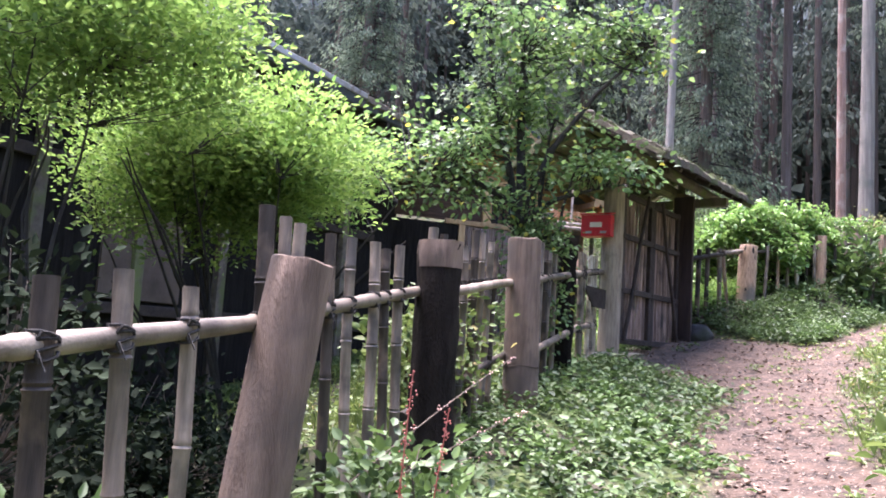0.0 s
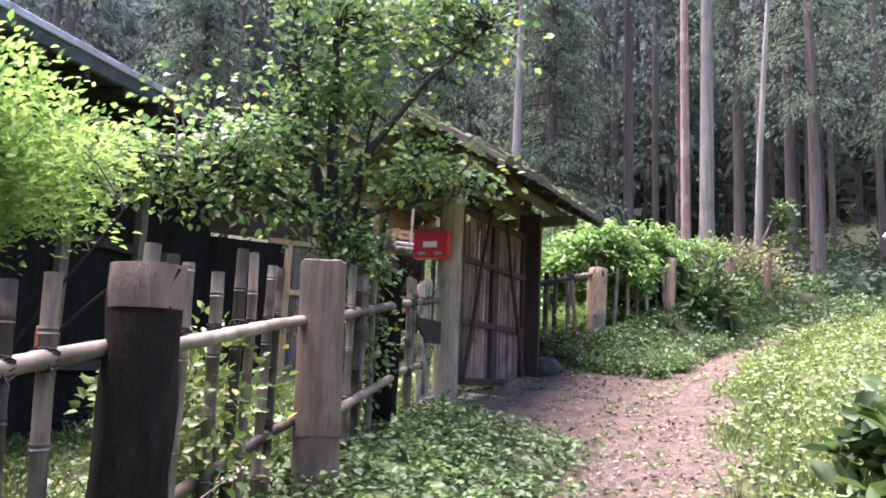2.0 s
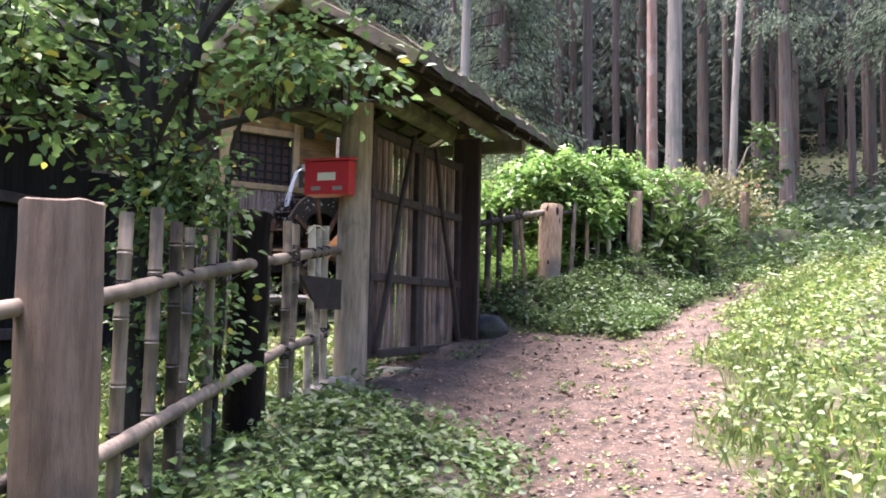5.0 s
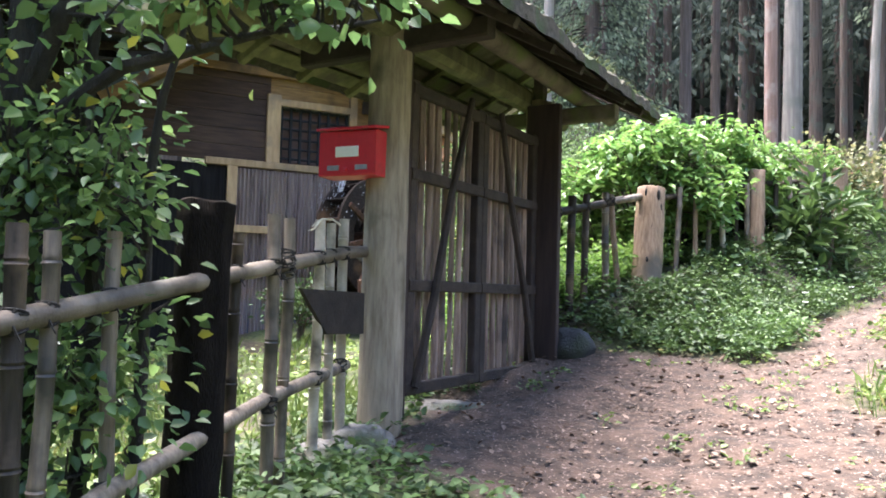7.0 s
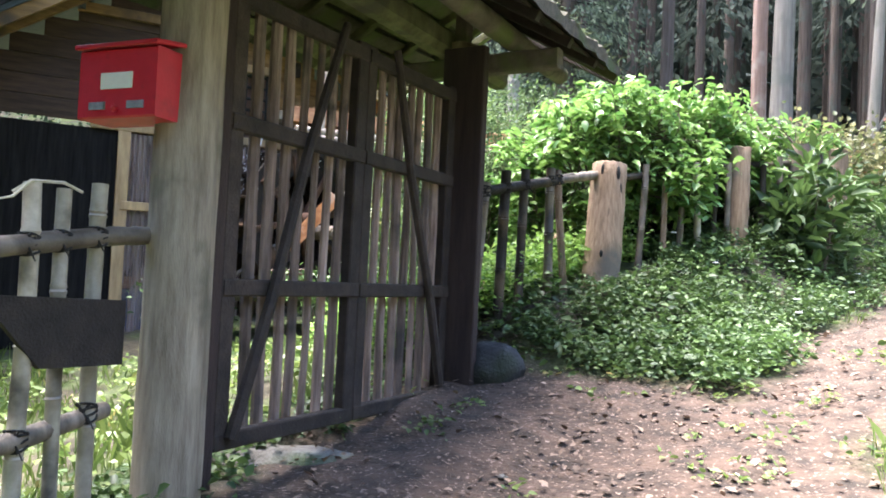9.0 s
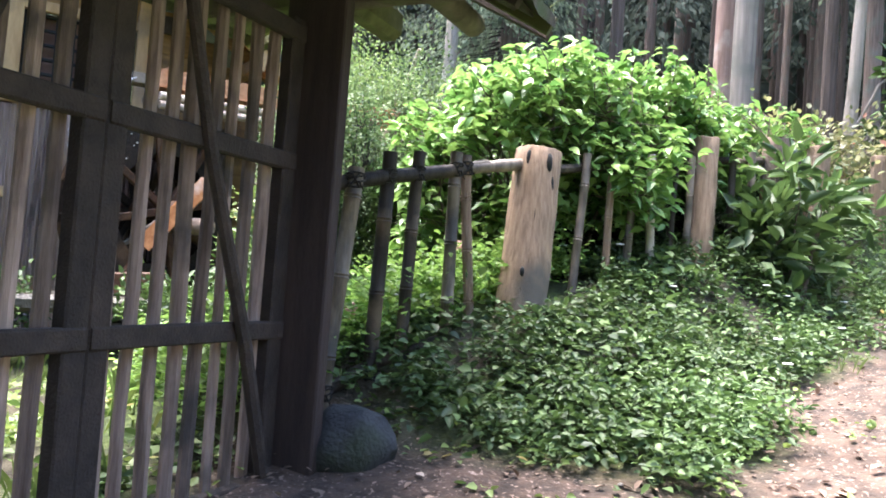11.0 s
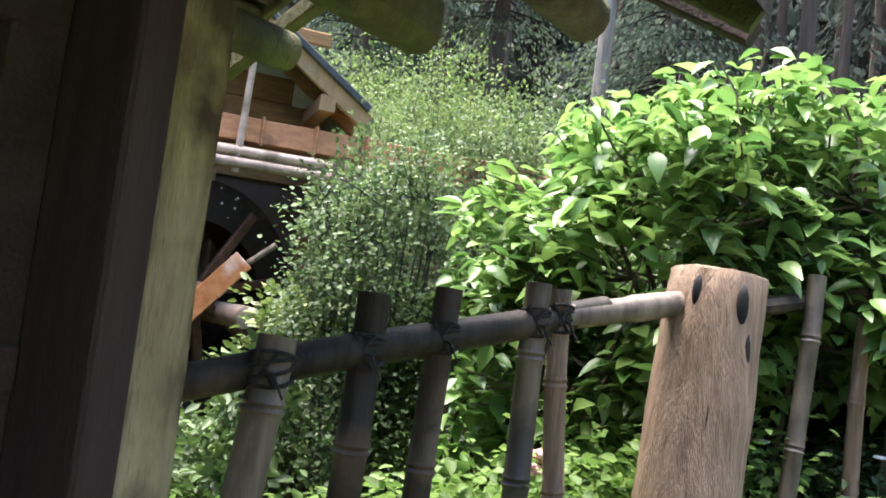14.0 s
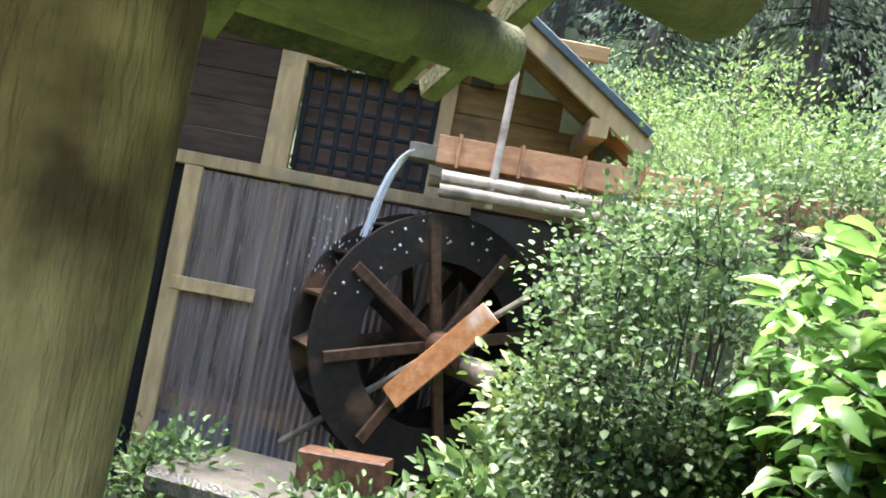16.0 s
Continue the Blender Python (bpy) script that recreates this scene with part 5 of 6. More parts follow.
def leaf_arrays(P, size, spread=0.9, droop=0.25, wide=0.42, fold=0.12, out=None, tilt=0.55, flat=False):
    """Folded ovate leaves at the points P: vertices and faces. out: the way each leaf points, else any way. flat: one lozenge each, for far ones."""
    n = len(P)
    P = np.asarray(P, float)
    if out is None:
        a = nrng.uniform(0, 2 * np.pi, n)
        out = np.stack([np.cos(a), np.sin(a), np.zeros(n)], 1)
    out = out + nrng.normal(0, 0.35, (n, 3))
    out[:, 2] -= droop
    out /= np.linalg.norm(out, axis=1)[:, None] + 1e-9
    up = np.stack([np.zeros(n), np.zeros(n), np.ones(n)], 1) + nrng.normal(0, tilt, (n, 3))
    side = np.cross(out, up)
    side /= np.linalg.norm(side, axis=1)[:, None] + 1e-9
    nor = np.cross(side, out)
    s = (np.asarray(size) * nrng.uniform(1 - 0.4 * spread, 1 + 0.4 * spread, n))[:, None]
    if flat:
        V = np.stack([P + s * (side * x + out * y + nor * z) for x, y, z in ((0, 0, 0), (0.72 * wide, 0.45, fold), (0, 1.0, 0), (-0.72 * wide, 0.45, fold * 0.5))], 1)
        return V.reshape(-1, 3), np.arange(n * 4).reshape(-1, 4)
    shape = ((0, 0, 0), (0.30 * wide / 0.42 * 1.15, 0.32, fold), (0.24 * wide / 0.42, 0.70, fold * 0.8), (0, 1.0, -0.06), (-0.24 * wide / 0.42, 0.70, fold * 0.8), (-0.30 * wide / 0.42 * 1.15, 0.32, fold))
    V = np.stack([P + s * (side * x + out * y + nor * z) for x, y, z in shape], 1)
    b = np.arange(n)[:, None] * 6
    F = np.concatenate([b + np.array([[0, 1, 2, 3]]), b + np.array([[0, 3, 4, 5]])], 1).reshape(-1, 4)
    return V.reshape(-1, 3), F


def broad_arrays(P, size, out, droop=0.22, wide=0.30, fold=0.12, tilt=0.3):
    """Large pointed leaves that bend down along the midrib: six rows of three vertices each."""
    n = len(P)
    out = out + nrng.normal(0, 0.3, (n, 3))
    out[:, 2] -= droop
    out /= np.linalg.norm(out, axis=1)[:, None]
    up = np.array([0, 0, 1.0]) + nrng.normal(0, tilt, (n, 3))
    side = np.cross(out, up)
    side /= np.linalg.norm(side, axis=1)[:, None]
    nor = np.cross(side, out)
    s = (size * nrng.uniform(0.55, 1.35, n))[:, None]
    bend = nrng.uniform(0.05, 0.45, n)[:, None]
    curl = nrng.uniform(0.4, 1.6, n)[:, None] * fold
    rows = []
    for y, w in ((0.0, 0.02), (0.16, 0.62), (0.38, 1.0), (0.62, 0.86), (0.85, 0.40), (1.0, 0.02)):
        mid = P + s * (out * y - nor * bend * y * y)
        for k in (-1, 0, 1):
            rows.append(mid + s * (side * (k * w * wide) + nor * curl * abs(k) * w))
    V = np.stack(rows, 1)
    cell = [(r * 3 + k, r * 3 + k + 1, r * 3 + k + 4, r * 3 + k + 3) for r in range(5) for k in (0, 1)]
    F = (np.arange(n)[:, None, None] * 18 + np.array(cell)[None]).reshape(-1, 4)
    return V.reshape(-1, 3), F


def in_blob(n, c, r, shell=0.55, hole=0.0, freq=1.6, seed=0.0, flat_below=None):
    """Points in an uneven ellipsoid, thicker towards its skin, with gaps."""
    out = []
    c, r = np.array(c), np.array(r)
    got = 0
    while got < n:
        d = nrng.normal(0, 1, (n * 2, 3))
        d /= np.linalg.norm(d, axis=1)[:, None]
        k = nrng.uniform(0, 1, len(d)) ** (1 - shell)
        lump = 1 + 0.22 * np.sin(d[:, 0] * 5 + seed) * np.sin(d[:, 1] * 4 + seed * 2) + 0.12 * np.sin(d[:, 2] * 9 + d[:, 0] * 7 + seed)
        p = c + d * r * (k * lump)[:, None]
        if hole:
            f = np.sin(p[:, 0] * freq * 3 + seed) * np.sin(p[:, 1] * freq * 3.3 + seed) + np.sin(p[:, 2] * freq * 3.7 + seed * 3) * np.sin(p[:, 0] * freq * 2.1)
            p = p[f > hole - 1.0]
        if flat_below is not None:
            p = p[p[:, 2] > flat_below]
        out.append(p)
        got += len(p)
    return np.concatenate(out)[:n]


def sprays(tips, per, spread):
    """Leaf places gathered round twig tips."""
    t = np.repeat(tips, per, axis=0)
    off = nrng.normal(0, 1, t.shape) * spread
    return t + off, off


def stems(name, base_pts, tips, r0, r1, material, parent, sag=0.0, seg=5, pale=None):
    """Thin limbs from the nearest stem point to each tip."""
    bm = bmesh.new()
    base_pts = np.asarray(base_pts)
    for tip in tips:
        d = np.linalg.norm((base_pts - tip) * np.array([1, 1, 1.3]), axis=1) + np.maximum(0, base_pts[:, 2] - tip[2]) * 2
        b = Vector(base_pts[int(np.argmin(d))])
        t = Vector(tip)
        m = b.lerp(t, 0.5) + Vector((0, 0, -sag)) + Vector(nrng.normal(0, 0.04, 3))
        tube(bm, [b, m, t], [r0, (r0 + r1) * 0.45, r1], seg, False)
    return tagged(part(name, bm, material, parent), kind="stuff")


def leaf_part(name, P, size, material, parent, **kw):
    v, f = leaf_arrays(P, size, **kw)
    ob = arrays(name, v, f, material, parent)
    return tagged(ob, kind="stuff")


def wood_part(name, lines, material, parent, seg=9, wob=0.12):
    bm = bmesh.new()
    pts_all = []
    for pts, radii in lines:
        v = [Vector(p) for p in pts]
        full, rad = [], []
        for i in range(len(v) - 1):
            for k in range(4):
                t = k / 4
                q = v[i].lerp(v[i + 1], t)
                full.append(q + Vector((noise.noise(q * 2.0), noise.noise(q * 2.0 + Vector((5, 0, 0))), 0)) * 0.03)
                rad.append(radii[i] * (1 - t) + radii[i + 1] * t)
        full.append(v[-1])
        rad.append(radii[-1])
        tube(bm, full, rad, seg, True, wob)
        pts_all += [tuple(q) for q in full]
    return part(name, bm, material, parent), np.array(pts_all)


# the broad-leaved tree inside the fence
def plum_tree():
    g = land1(0.03, 7.0)
    t = thing("fruit_tree", (0.03, 7.0, g), "small broad-leaved garden tree with dark stems and a few yellow leaves", "tree")
    lines = [
        ([(0.06, 7.0, g - 0.2), (0.04, 6.98, 1.8), (0.03, 6.98, 2.6), (0.0, 7.05, 3.4), (-0.02, 7.1, 4.2), (0.0, 7.15, 5.2)], [0.075, 0.062, 0.052, 0.035, 0.025, 0.01]),
        ([(0.03, 6.98, 2.3), (-0.12, 6.95, 3.0), (-0.28, 6.98, 3.7), (-0.35, 7.0, 4.5)], [0.04, 0.03, 0.024, 0.01]),
        ([(0.03, 6.98, 2.5), (0.3, 6.9, 3.1), (0.65, 6.85, 3.6), (1.1, 6.8, 4.05)], [0.035, 0.028, 0.02, 0.008]),
        ([(0.03, 6.98, 2.55), (-0.4, 6.8, 2.75), (-0.85, 6.6, 2.85), (-1.3, 6.45, 2.85)], [0.03, 0.022, 0.015, 0.006]),
        ([(0.03, 6.98, 2.4), (0.35, 6.95, 2.65), (0.75, 7.0, 2.8), (1.0, 7.1, 2.85)], [0.026, 0.02, 0.012, 0.005]),
        ([(0.2, 7.1, g - 0.1), (0.24, 7.08, 1.9), (0.22, 7.05, 2.7), (0.3, 7.0, 3.4)], [0.03, 0.026, 0.02, 0.008]),
        ([(0.36, 7.15, g - 0.1), (0.38, 7.1, 1.9), (0.42, 7.1, 2.6), (0.55, 7.05, 3.1)], [0.022, 0.02, 0.014, 0.006]),
    ]
    trunk, pts = wood_part("trunk", lines, BARK_DARK, t, 9, 0.2)
    tips = np.concatenate([
        in_blob(130, (-0.62, 6.85, 2.90), (1.0, 0.5, 0.34), 0.4, 0.95, 1.6, 1.0),
        in_blob(85, (-0.25, 7.0, 3.45), (0.85, 0.6, 0.42), 0.4, 0.95, 1.6, 2.0),
        in_blob(100, (0.15, 7.05, 4.25), (1.20, 0.7, 0.62), 0.4, 0.95, 1.6, 3.0),
        in_blob(24, (0.36, 6.85, 2.98), (0.42, 0.3, 0.20), 0.4, 0.85, 1.6, 4.0),
        in_blob(13, (0.80, 6.95, 2.90), (0.27, 0.2, 0.09), 0.4, 0.6, 1.6, 4.5),
        in_blob(40, (0.95, 6.85, 4.1), (0.55, 0.4, 0.30), 0.4, 0.9, 1.6, 6.5),
    ])
    stems("branch", pts[pts[:, 2] > 2.2], tips, 0.010, 0.003, BARK_DARK, t, 0.04)
    P, off = sprays(tips, 16, np.array([0.13, 0.12, 0.065]))
    leaf_part("foliage", P, 0.057, L_PLUM, t, droop=0.35, wide=0.48, out=off / 0.13, tilt=0.5)
    # undergrowth of suckers and creepers on the stems
    tips2 = np.concatenate([in_blob(120, (0.14, 7.05, 1.9), (0.30, 0.26, 0.78), 0.3, 0.7, 2.0, 5.0), in_blob(60, (0.04, 6.95, 2.35), (0.38, 0.26, 0.40), 0.3, 0.7, 2.0, 5.5)])
    stems("sucker", pts[pts[:, 2] < 2.3], tips2, 0.006, 0.003, BARK_DARK, t, 0.0)
    P, off = sprays(tips2, 13, np.array([0.09, 0.09, 0.07]))
    leaf_part("creeper_leaves", P, 0.046, L_PLUM, t, droop=0.3, out=off / 0.1)


plum_tree()


def maple(name, base, blobs, n, label, seed, leaf=0.042, mat=None, stem_r=0.021, dense=24):
    """A shrub of several stems that fork upwards into a dense domed crown."""
    g = land1(base[0], base[1])
    t = thing(name, (base[0], base[1], g), label, "tree")
    tips = np.concatenate([in_blob(int(n * w), c, r, 0.62, 0.5, 1.3, seed + i) for i, (c, r, w) in enumerate(blobs)])
    low = float(min(b[0][2] - b[1][2] for b in blobs))
    B = Vector((base[0], base[1], g))
    lines, ends = [], []
    r5 = random.Random(int(seed * 10))
    for i in range(6):
        tip = Vector(tips[r5.randrange(len(tips))])
        fork = B.lerp(Vector((tip.x, tip.y, low)), 0.45)
        fork.z = g + (low - g) * r5.uniform(0.35, 0.7)
        foot = B + Vector((r5.uniform(-0.12, 0.12), r5.uniform(-0.12, 0.12), -0.15))
        lines.append(([foot, foot.lerp(fork, 0.5) + Vector((r5.uniform(-0.04, 0.04), r5.uniform(-0.04, 0.04), 0.08)), fork], [stem_r * 1.4, stem_r, stem_r * 0.8]))
        for k in range(3):
            e = tip + Vector((r5.uniform(-0.5, 0.5), r5.uniform(-0.5, 0.5), r5.uniform(-0.35, 0.05)))
            mid = fork.lerp(e, 0.5) + Vector((r5.uniform(-0.08, 0.08), r5.uniform(-0.08, 0.08), 0.06))
            lines.append(([fork, mid, e], [stem_r * 0.65, stem_r * 0.42, stem_r * 0.2]))
            ends += [tuple(mid), tuple(e), tuple(mid.lerp(e, 0.5))]
    wood_part("trunk", lines, BARK_DARK, t, 7, 0.2)
    stems("branch", np.array(ends), tips[::4], 0.005, 0.0015, BARK_DARK, t, 0.0, 4)
    P, off = sprays(tips, dense, np.array([0.11, 0.11, 0.06]))
    leaf_part("foliage", P, leaf, mat or L_MAPLE, t, droop=0.1, wide=0.34, out=off / 0.12 + np.array([0, 0, 0.5]), tilt=0.6)


maple("maple_shrub", (-1.75, 5.3), [((-1.80, 5.15, 2.52), (0.78, 0.70, 0.58), 0.75), ((-2.4, 5.3, 2.40), (0.75, 0.6, 0.6), 0.25)], 1500, "rounded bright yellow-green maple shrub with dark bare stems below", 1.0)
maple("maple_shrub", (-2.75, 4.0), [((-2.35, 3.95, 2.90), (0.95, 0.75, 0.50), 0.65), ((-3.5, 4.2, 2.9), (1.0, 0.9, 0.6), 0.35)], 950, "wide light-green maple shrub hanging over the garden", 2.0)

# hydrangeas behind the fence past the gate
def hydrangea(base, c, r, n, label, seed, low=None):
    g = land1(base[0], base[1])
    t = thing("hydrangea_bush", (base[0], base[1], g), label, "bush", group="hydrangeas along the fence")
    lines = []
    for i in range(9):
        a = i * 0.7 + seed
        lines.append(([(base[0] + 0.12 * math.cos(a), base[1] + 0.12 * math.sin(a), g - 0.1), (base[0] + 0.3 * math.cos(a) * r[0], base[1] + 0.3 * math.sin(a) * r[1], (g + c[2]) / 2), (c[0] + 0.6 * r[0] * math.cos(a), c[1] + 0.6 * r[1] * math.sin(a), c[2] + 0.2 * r[2])], [0.014, 0.011, 0.006]))
    st, pts = wood_part("stem", lines, TWIG, t, 6, 0.1)
    tips = in_blob(n, c, r, 0.72, 0.45, 1.6, seed, low)
    stems("twig", pts[pts[:, 2] > g + 0.3], tips[::2], 0.006, 0.003, TWIG, t, 0.0, 4)
    # leaves in whorls of pairs at each tip
    P, O = [], []
    for k in range(9):
        a = nrng.uniform(0, 6.28, n)
        o = np.stack([np.cos(a), np.sin(a), nrng.uniform(-0.2, 0.35, n)], 1)
        P.append(tips + o * 0.015 + np.array([0, 0, -0.035 * (k // 2)]))
        O.append(o)
    v, f = broad_arrays(np.concatenate(P), 0.080, np.concatenate(O), wide=0.27)
    tagged(arrays("foliage", v, f, L_HYDR, t), kind="stuff")
    return t


hydrangea((3.6, 12.1), (3.58, 12.1, 3.12), (0.84, 0.60, 0.66), 950, "lush bright green hydrangea bush with large leaves", 1.0, 2.74)
hydrangea((4.35, 12.65), (4.3, 12.55, 3.25), (0.78, 0.6, 0.58), 720, "bright green hydrangea bush leaning over the fence", 2.0, 2.98)
hydrangea((3.10, 11.95), (3.03, 11.9, 2.62), (0.36, 0.28, 0.58), 340, "green hydrangea bush with large leaves behind the bamboo", 3.0, 2.22)
hydrangea((5.2, 13.2), (5.1, 13.1, 3.38), (0.75, 0.6, 0.42), 340, "low green hydrangea bush on the bank", 4.0, 3.15)
hydrangea((2.73, 12.60), (2.83, 12.70, 2.72), (0.42, 0.30, 0.36), 280, "low green hydrangea growth close behind the log fence", 5.0)


def flower_head(c):
    def build(bm):
        for i in range(26):
            d = Vector(nrng.normal(0, 1, 3)).normalized()
            p = Vector(c) + d * 0.035
            bmesh.ops.create_icosphere(bm, subdivisions=1, radius=0.011, matrix=Matrix.Translation(p) @ Matrix.Diagonal((1, 1, 0.6, 1)))
    solid("hydrangea_flower", PETAL_PINK, c, "small faded pink hydrangea flower head on its bush", "flower", build)


flower_head((2.90, 11.36, 2.42))
flower_head((2.38, 11.0, 2.08))


def shrub():
    c = (2.21, 12.7)
    g = land1(*c)
    t = thing("twiggy_shrub", (*c, g), "dense small-leaved upright shrub with dark bare twigs inside", "bush")
    tips = np.concatenate([
        in_blob(420, (2.25, 12.70, 2.80), (0.32, 0.36, 0.62), 0.6, 0.75, 2.2, 3.0),
        in_blob(240, (2.25, 12.64, 2.25), (0.34, 0.34, 0.45), 0.6, 0.75, 2.2, 4.0),
    ])
    lines = []
    for i in range(14):
        a = i * 0.45
        lines.append(([(c[0] + 0.10 * math.cos(a), c[1] + 0.10 * math.sin(a), g - 0.1), (c[0] + 0.18 * math.cos(a), c[1] + 0.20 * math.sin(a), 2.35), (c[0] + 0.24 * math.cos(a), c[1] + 0.26 * math.sin(a), 3.2)], [0.010, 0.007, 0.003]))
    st, pts = wood_part("stem", lines, BARK_DARK, t, 5, 0.1)
    stems("twig", pts[pts[:, 2] > g + 0.3], tips, 0.0036, 0.0014, BARK_DARK, t, -0.03, 4)
    P, off = sprays(tips, 26, np.array([0.06, 0.06, 0.055]))
    leaf_part("foliage", P, 0.023, L_AZAL, t, droop=0.1, wide=0.52, out=off / 0.06, tilt=0.6)


shrub()


def bush(name, c, r, n, leaf, mat, label, seed, dense=10, wide=0.4, spread=0.10, cat="bush", flat=False):
    g = land1(c[0], c[1])
    t = thing(name, (c[0], c[1], g), label, cat)
    tips = in_blob(n, c, r, 0.6, 0.4, 1.5, seed)
    tips = tips[tips[:, 2] > g - 0.05]
    lines = [([(c[0] + 0.1 * math.cos(a), c[1] + 0.1 * math.sin(a), g - 0.1), (c[0] + 0.4 * r[0] * math.cos(a), c[1] + 0.4 * r[1] * math.sin(a), c[2])], [0.02, 0.008]) for a in np.arange(0, 6.2, 0.9)]
    st, pts = wood_part("stem", lines, TWIG, t, 6, 0.1)
    stems("twig", pts, tips[::3], 0.006, 0.002, TWIG, t, 0, 4)
    P, off = sprays(tips, dense, np.array([spread, spread, spread * 0.7]))
    leaf_part("foliage", P, leaf, mat, t, droop=0.1, wide=wide, out=off / spread + np.array([0, 0, 0.4]), tilt=0.6, flat=flat or c[1] > 14)
    return t


bush("yellow_green_bush", (2.2, 16.3, 4.0), (1.1, 0.9, 0.95), 520, 0.043, L_FERN, "feathery yellow-green bush beside the mill", 1.0, 30, 0.28, 0.15)
bush("hill_bush", (3.6, 17.5, 4.1), (1.7, 1.2, 0.95), 650, 0.05, L_AZAL, "grey-green bush on the slope behind the fence", 2.0, 22, 0.4, 0.16)
bush("hill_bush", (0.9, 19.5, 5.0), (2.0, 1.4, 1.0), 520, 0.055, L_FERN, "pale green bush on the slope behind the mill", 3.0, 22, 0.3, 0.18)
bush("bramble", (6.5, 13.9, 3.42), (0.85, 0.6, 0.46), 230, 0.06, L_TANGLE, "sprawling bramble with dry pinkish and yellow-green leaves over the fence", 4.0, 11, 0.42, 0.13)
# black filler growth, added where only shade shows behind the canes
bush("shade_filler", (3.95, 12.35, 2.5), (0.62, 0.26, 0.40), 330, 0.05, L_SHADE, "near-black growth added for the shade under the hydrangeas", 22.0, 12, 0.4, 0.10)
bush("shade_filler", (5.05, 12.95, 2.72), (0.6, 0.3, 0.34), 260, 0.05, L_SHADE, "near-black growth added for the shade behind the log fence", 23.0, 12, 0.4, 0.10)
bush("bank_bush", (5.95, 13.65, 3.0), (0.8, 0.5, 0.5), 220, 0.06, L_HERB, "dark green bush at the end of the fence", 5.0, 12, 0.4, 0.12)
bush("bamboo_grass", (5.2, 12.15, 2.75), (0.5, 0.3, 0.4), 90, 0.15, L_HERB, "bamboo grass with long dark leaves before the fence", 6.0, 7, 0.22, 0.08)
bush("pit_fern", (1.15, 13.0, 1.9), (0.38, 0.3, 0.22), 90, 0.06, L_HERB, "low green fern at the edge of the wheel pit", 7.0, 12, 0.3, 0.08)
bush("pit_fern", (1.88, 12.75, 2.05), (0.4, 0.35, 0.4), 130, 0.06, L_HERB, "low green plants before the water wheel", 8.0, 12, 0.35, 0.09)
bush("pit_fern", (-0.05, 13.2, 1.85), (0.35, 0.3, 0.22), 80, 0.05, L_HERB, "low green plants beside the mill wall", 9.0, 12, 0.35, 0.08)
bush("pit_fern", (1.72, 13.30, 2.47), (0.34, 0.30, 0.26), 120, 0.055, L_HERB_DRY, "fresh green leafy plants before the water wheel", 21.0, 12, 0.4, 0.08)
bush("gable_vine", (1.95, 14.40, 3.35), (0.45, 0.30, 0.55), 260, 0.045, L_AZAL, "green climber beside the flume", 10.0, 12, 0.4, 0.10)
bush("broad_leaf_plant", (2.72, 4.64, 1.17), (0.34, 0.40, 0.34), 95, 0.12, L_HERB, "broad-leaved green plant on the verge", 11.0, 6, 0.46, 0.04, "plant")
bush("verge_bush", (2.15, 3.4, land1(2.15, 3.4) + 0.35), (0.45, 0.55, 0.42), 150, 0.09, L_HERB_DRY, "leafy green bush at the edge of the path", 12.0, 7, 0.45, 0.07)

bush("fence_weed", (-0.42, 5.0, 1.25), (0.28, 0.5, 0.42), 120, 0.045, L_HERB_DRY, "tall yellow-green weeds behind the bamboo fence", 13.0, 8, 0.4, 0.08, "plant")
bush("fence_weed", (-0.75, 6.4, 1.3), (0.5, 0.6, 0.45), 110, 0.08, L_HERB_DRY, "tall light green weeds in the garden", 14.0, 8, 0.4, 0.09, "plant")
bush("fence_fern", (-0.35, 2.75, 0.75), (0.30, 0.35, 0.25), 110, 0.05, L_HERB, "dark green leafy weeds at the foot of the fence", 15.0, 8, 0.4, 0.08, "plant")
bush("garden_fern", (-1.15, 1.9, 0.55), (0.35, 0.35, 0.25), 90, 0.06, L_HERB, "dark fern in the shade behind the fence", 16.0, 8, 0.25, 0.08, "plant")


def sapling():
    """A slender pale stem at the end of the fence, with large leaves low on one side."""
    x, y = 6.88, 14.1
    g = land1(x, y)
    t = thing("sapling", (x, y, g), "slender pale-barked young tree with sparse broad leaves beyond the fence", "tree")
    lines = [([(x, y, g - 0.2), (x + 0.04, y, g + 1.5), (x + 0.16, y, g + 3.5), (x + 0.45, y, g + 7.0), (x + 0.7, y, g + 10.0)], [0.062, 0.055, 0.048, 0.035, 0.015]),
             ([(x + 0.02, y, g + 0.7), (x + 0.35, y - 0.1, g + 1.15), (x + 0.62, y - 0.15, g + 1.25)], [0.018, 0.012, 0.005]),
             ([(x + 0.03, y, g + 1.0), (x + 0.25, y - 0.1, g + 1.5), (x + 0.55, y - 0.1, g + 1.72)], [0.016, 0.011, 0.005])]
    trunk, pts = wood_part("trunk", lines, BARK_PALE, t, 10, 0.15)
    tips = np.concatenate([in_blob(26, (x + 0.42, y - 0.1, g + 1.1), (0.36, 0.2, 0.36), 0.3, 0.5, 1.6, 3.0), in_blob(14, (x + 0.45, y - 0.1, g + 1.7), (0.32, 0.2, 0.16), 0.3, 0.5, 1.6, 4.0),
                           in_blob(60, (x + 0.6, y, g + 8.6), (0.9, 0.8, 1.4), 0.4, 0.6, 1.6, 5.0)])
    stems("branch", pts[pts[:, 2] > g + 0.7], tips, 0.007, 0.003, TWIG, t, 0.02, 4)
    P, off = sprays(tips, 7, np.array([0.08, 0.08, 0.07]))
    leaf_part("foliage", P, 0.095, L_HERB, t, droop=0.3, wide=0.5, out=off / 0.08, tilt=0.5)


sapling()


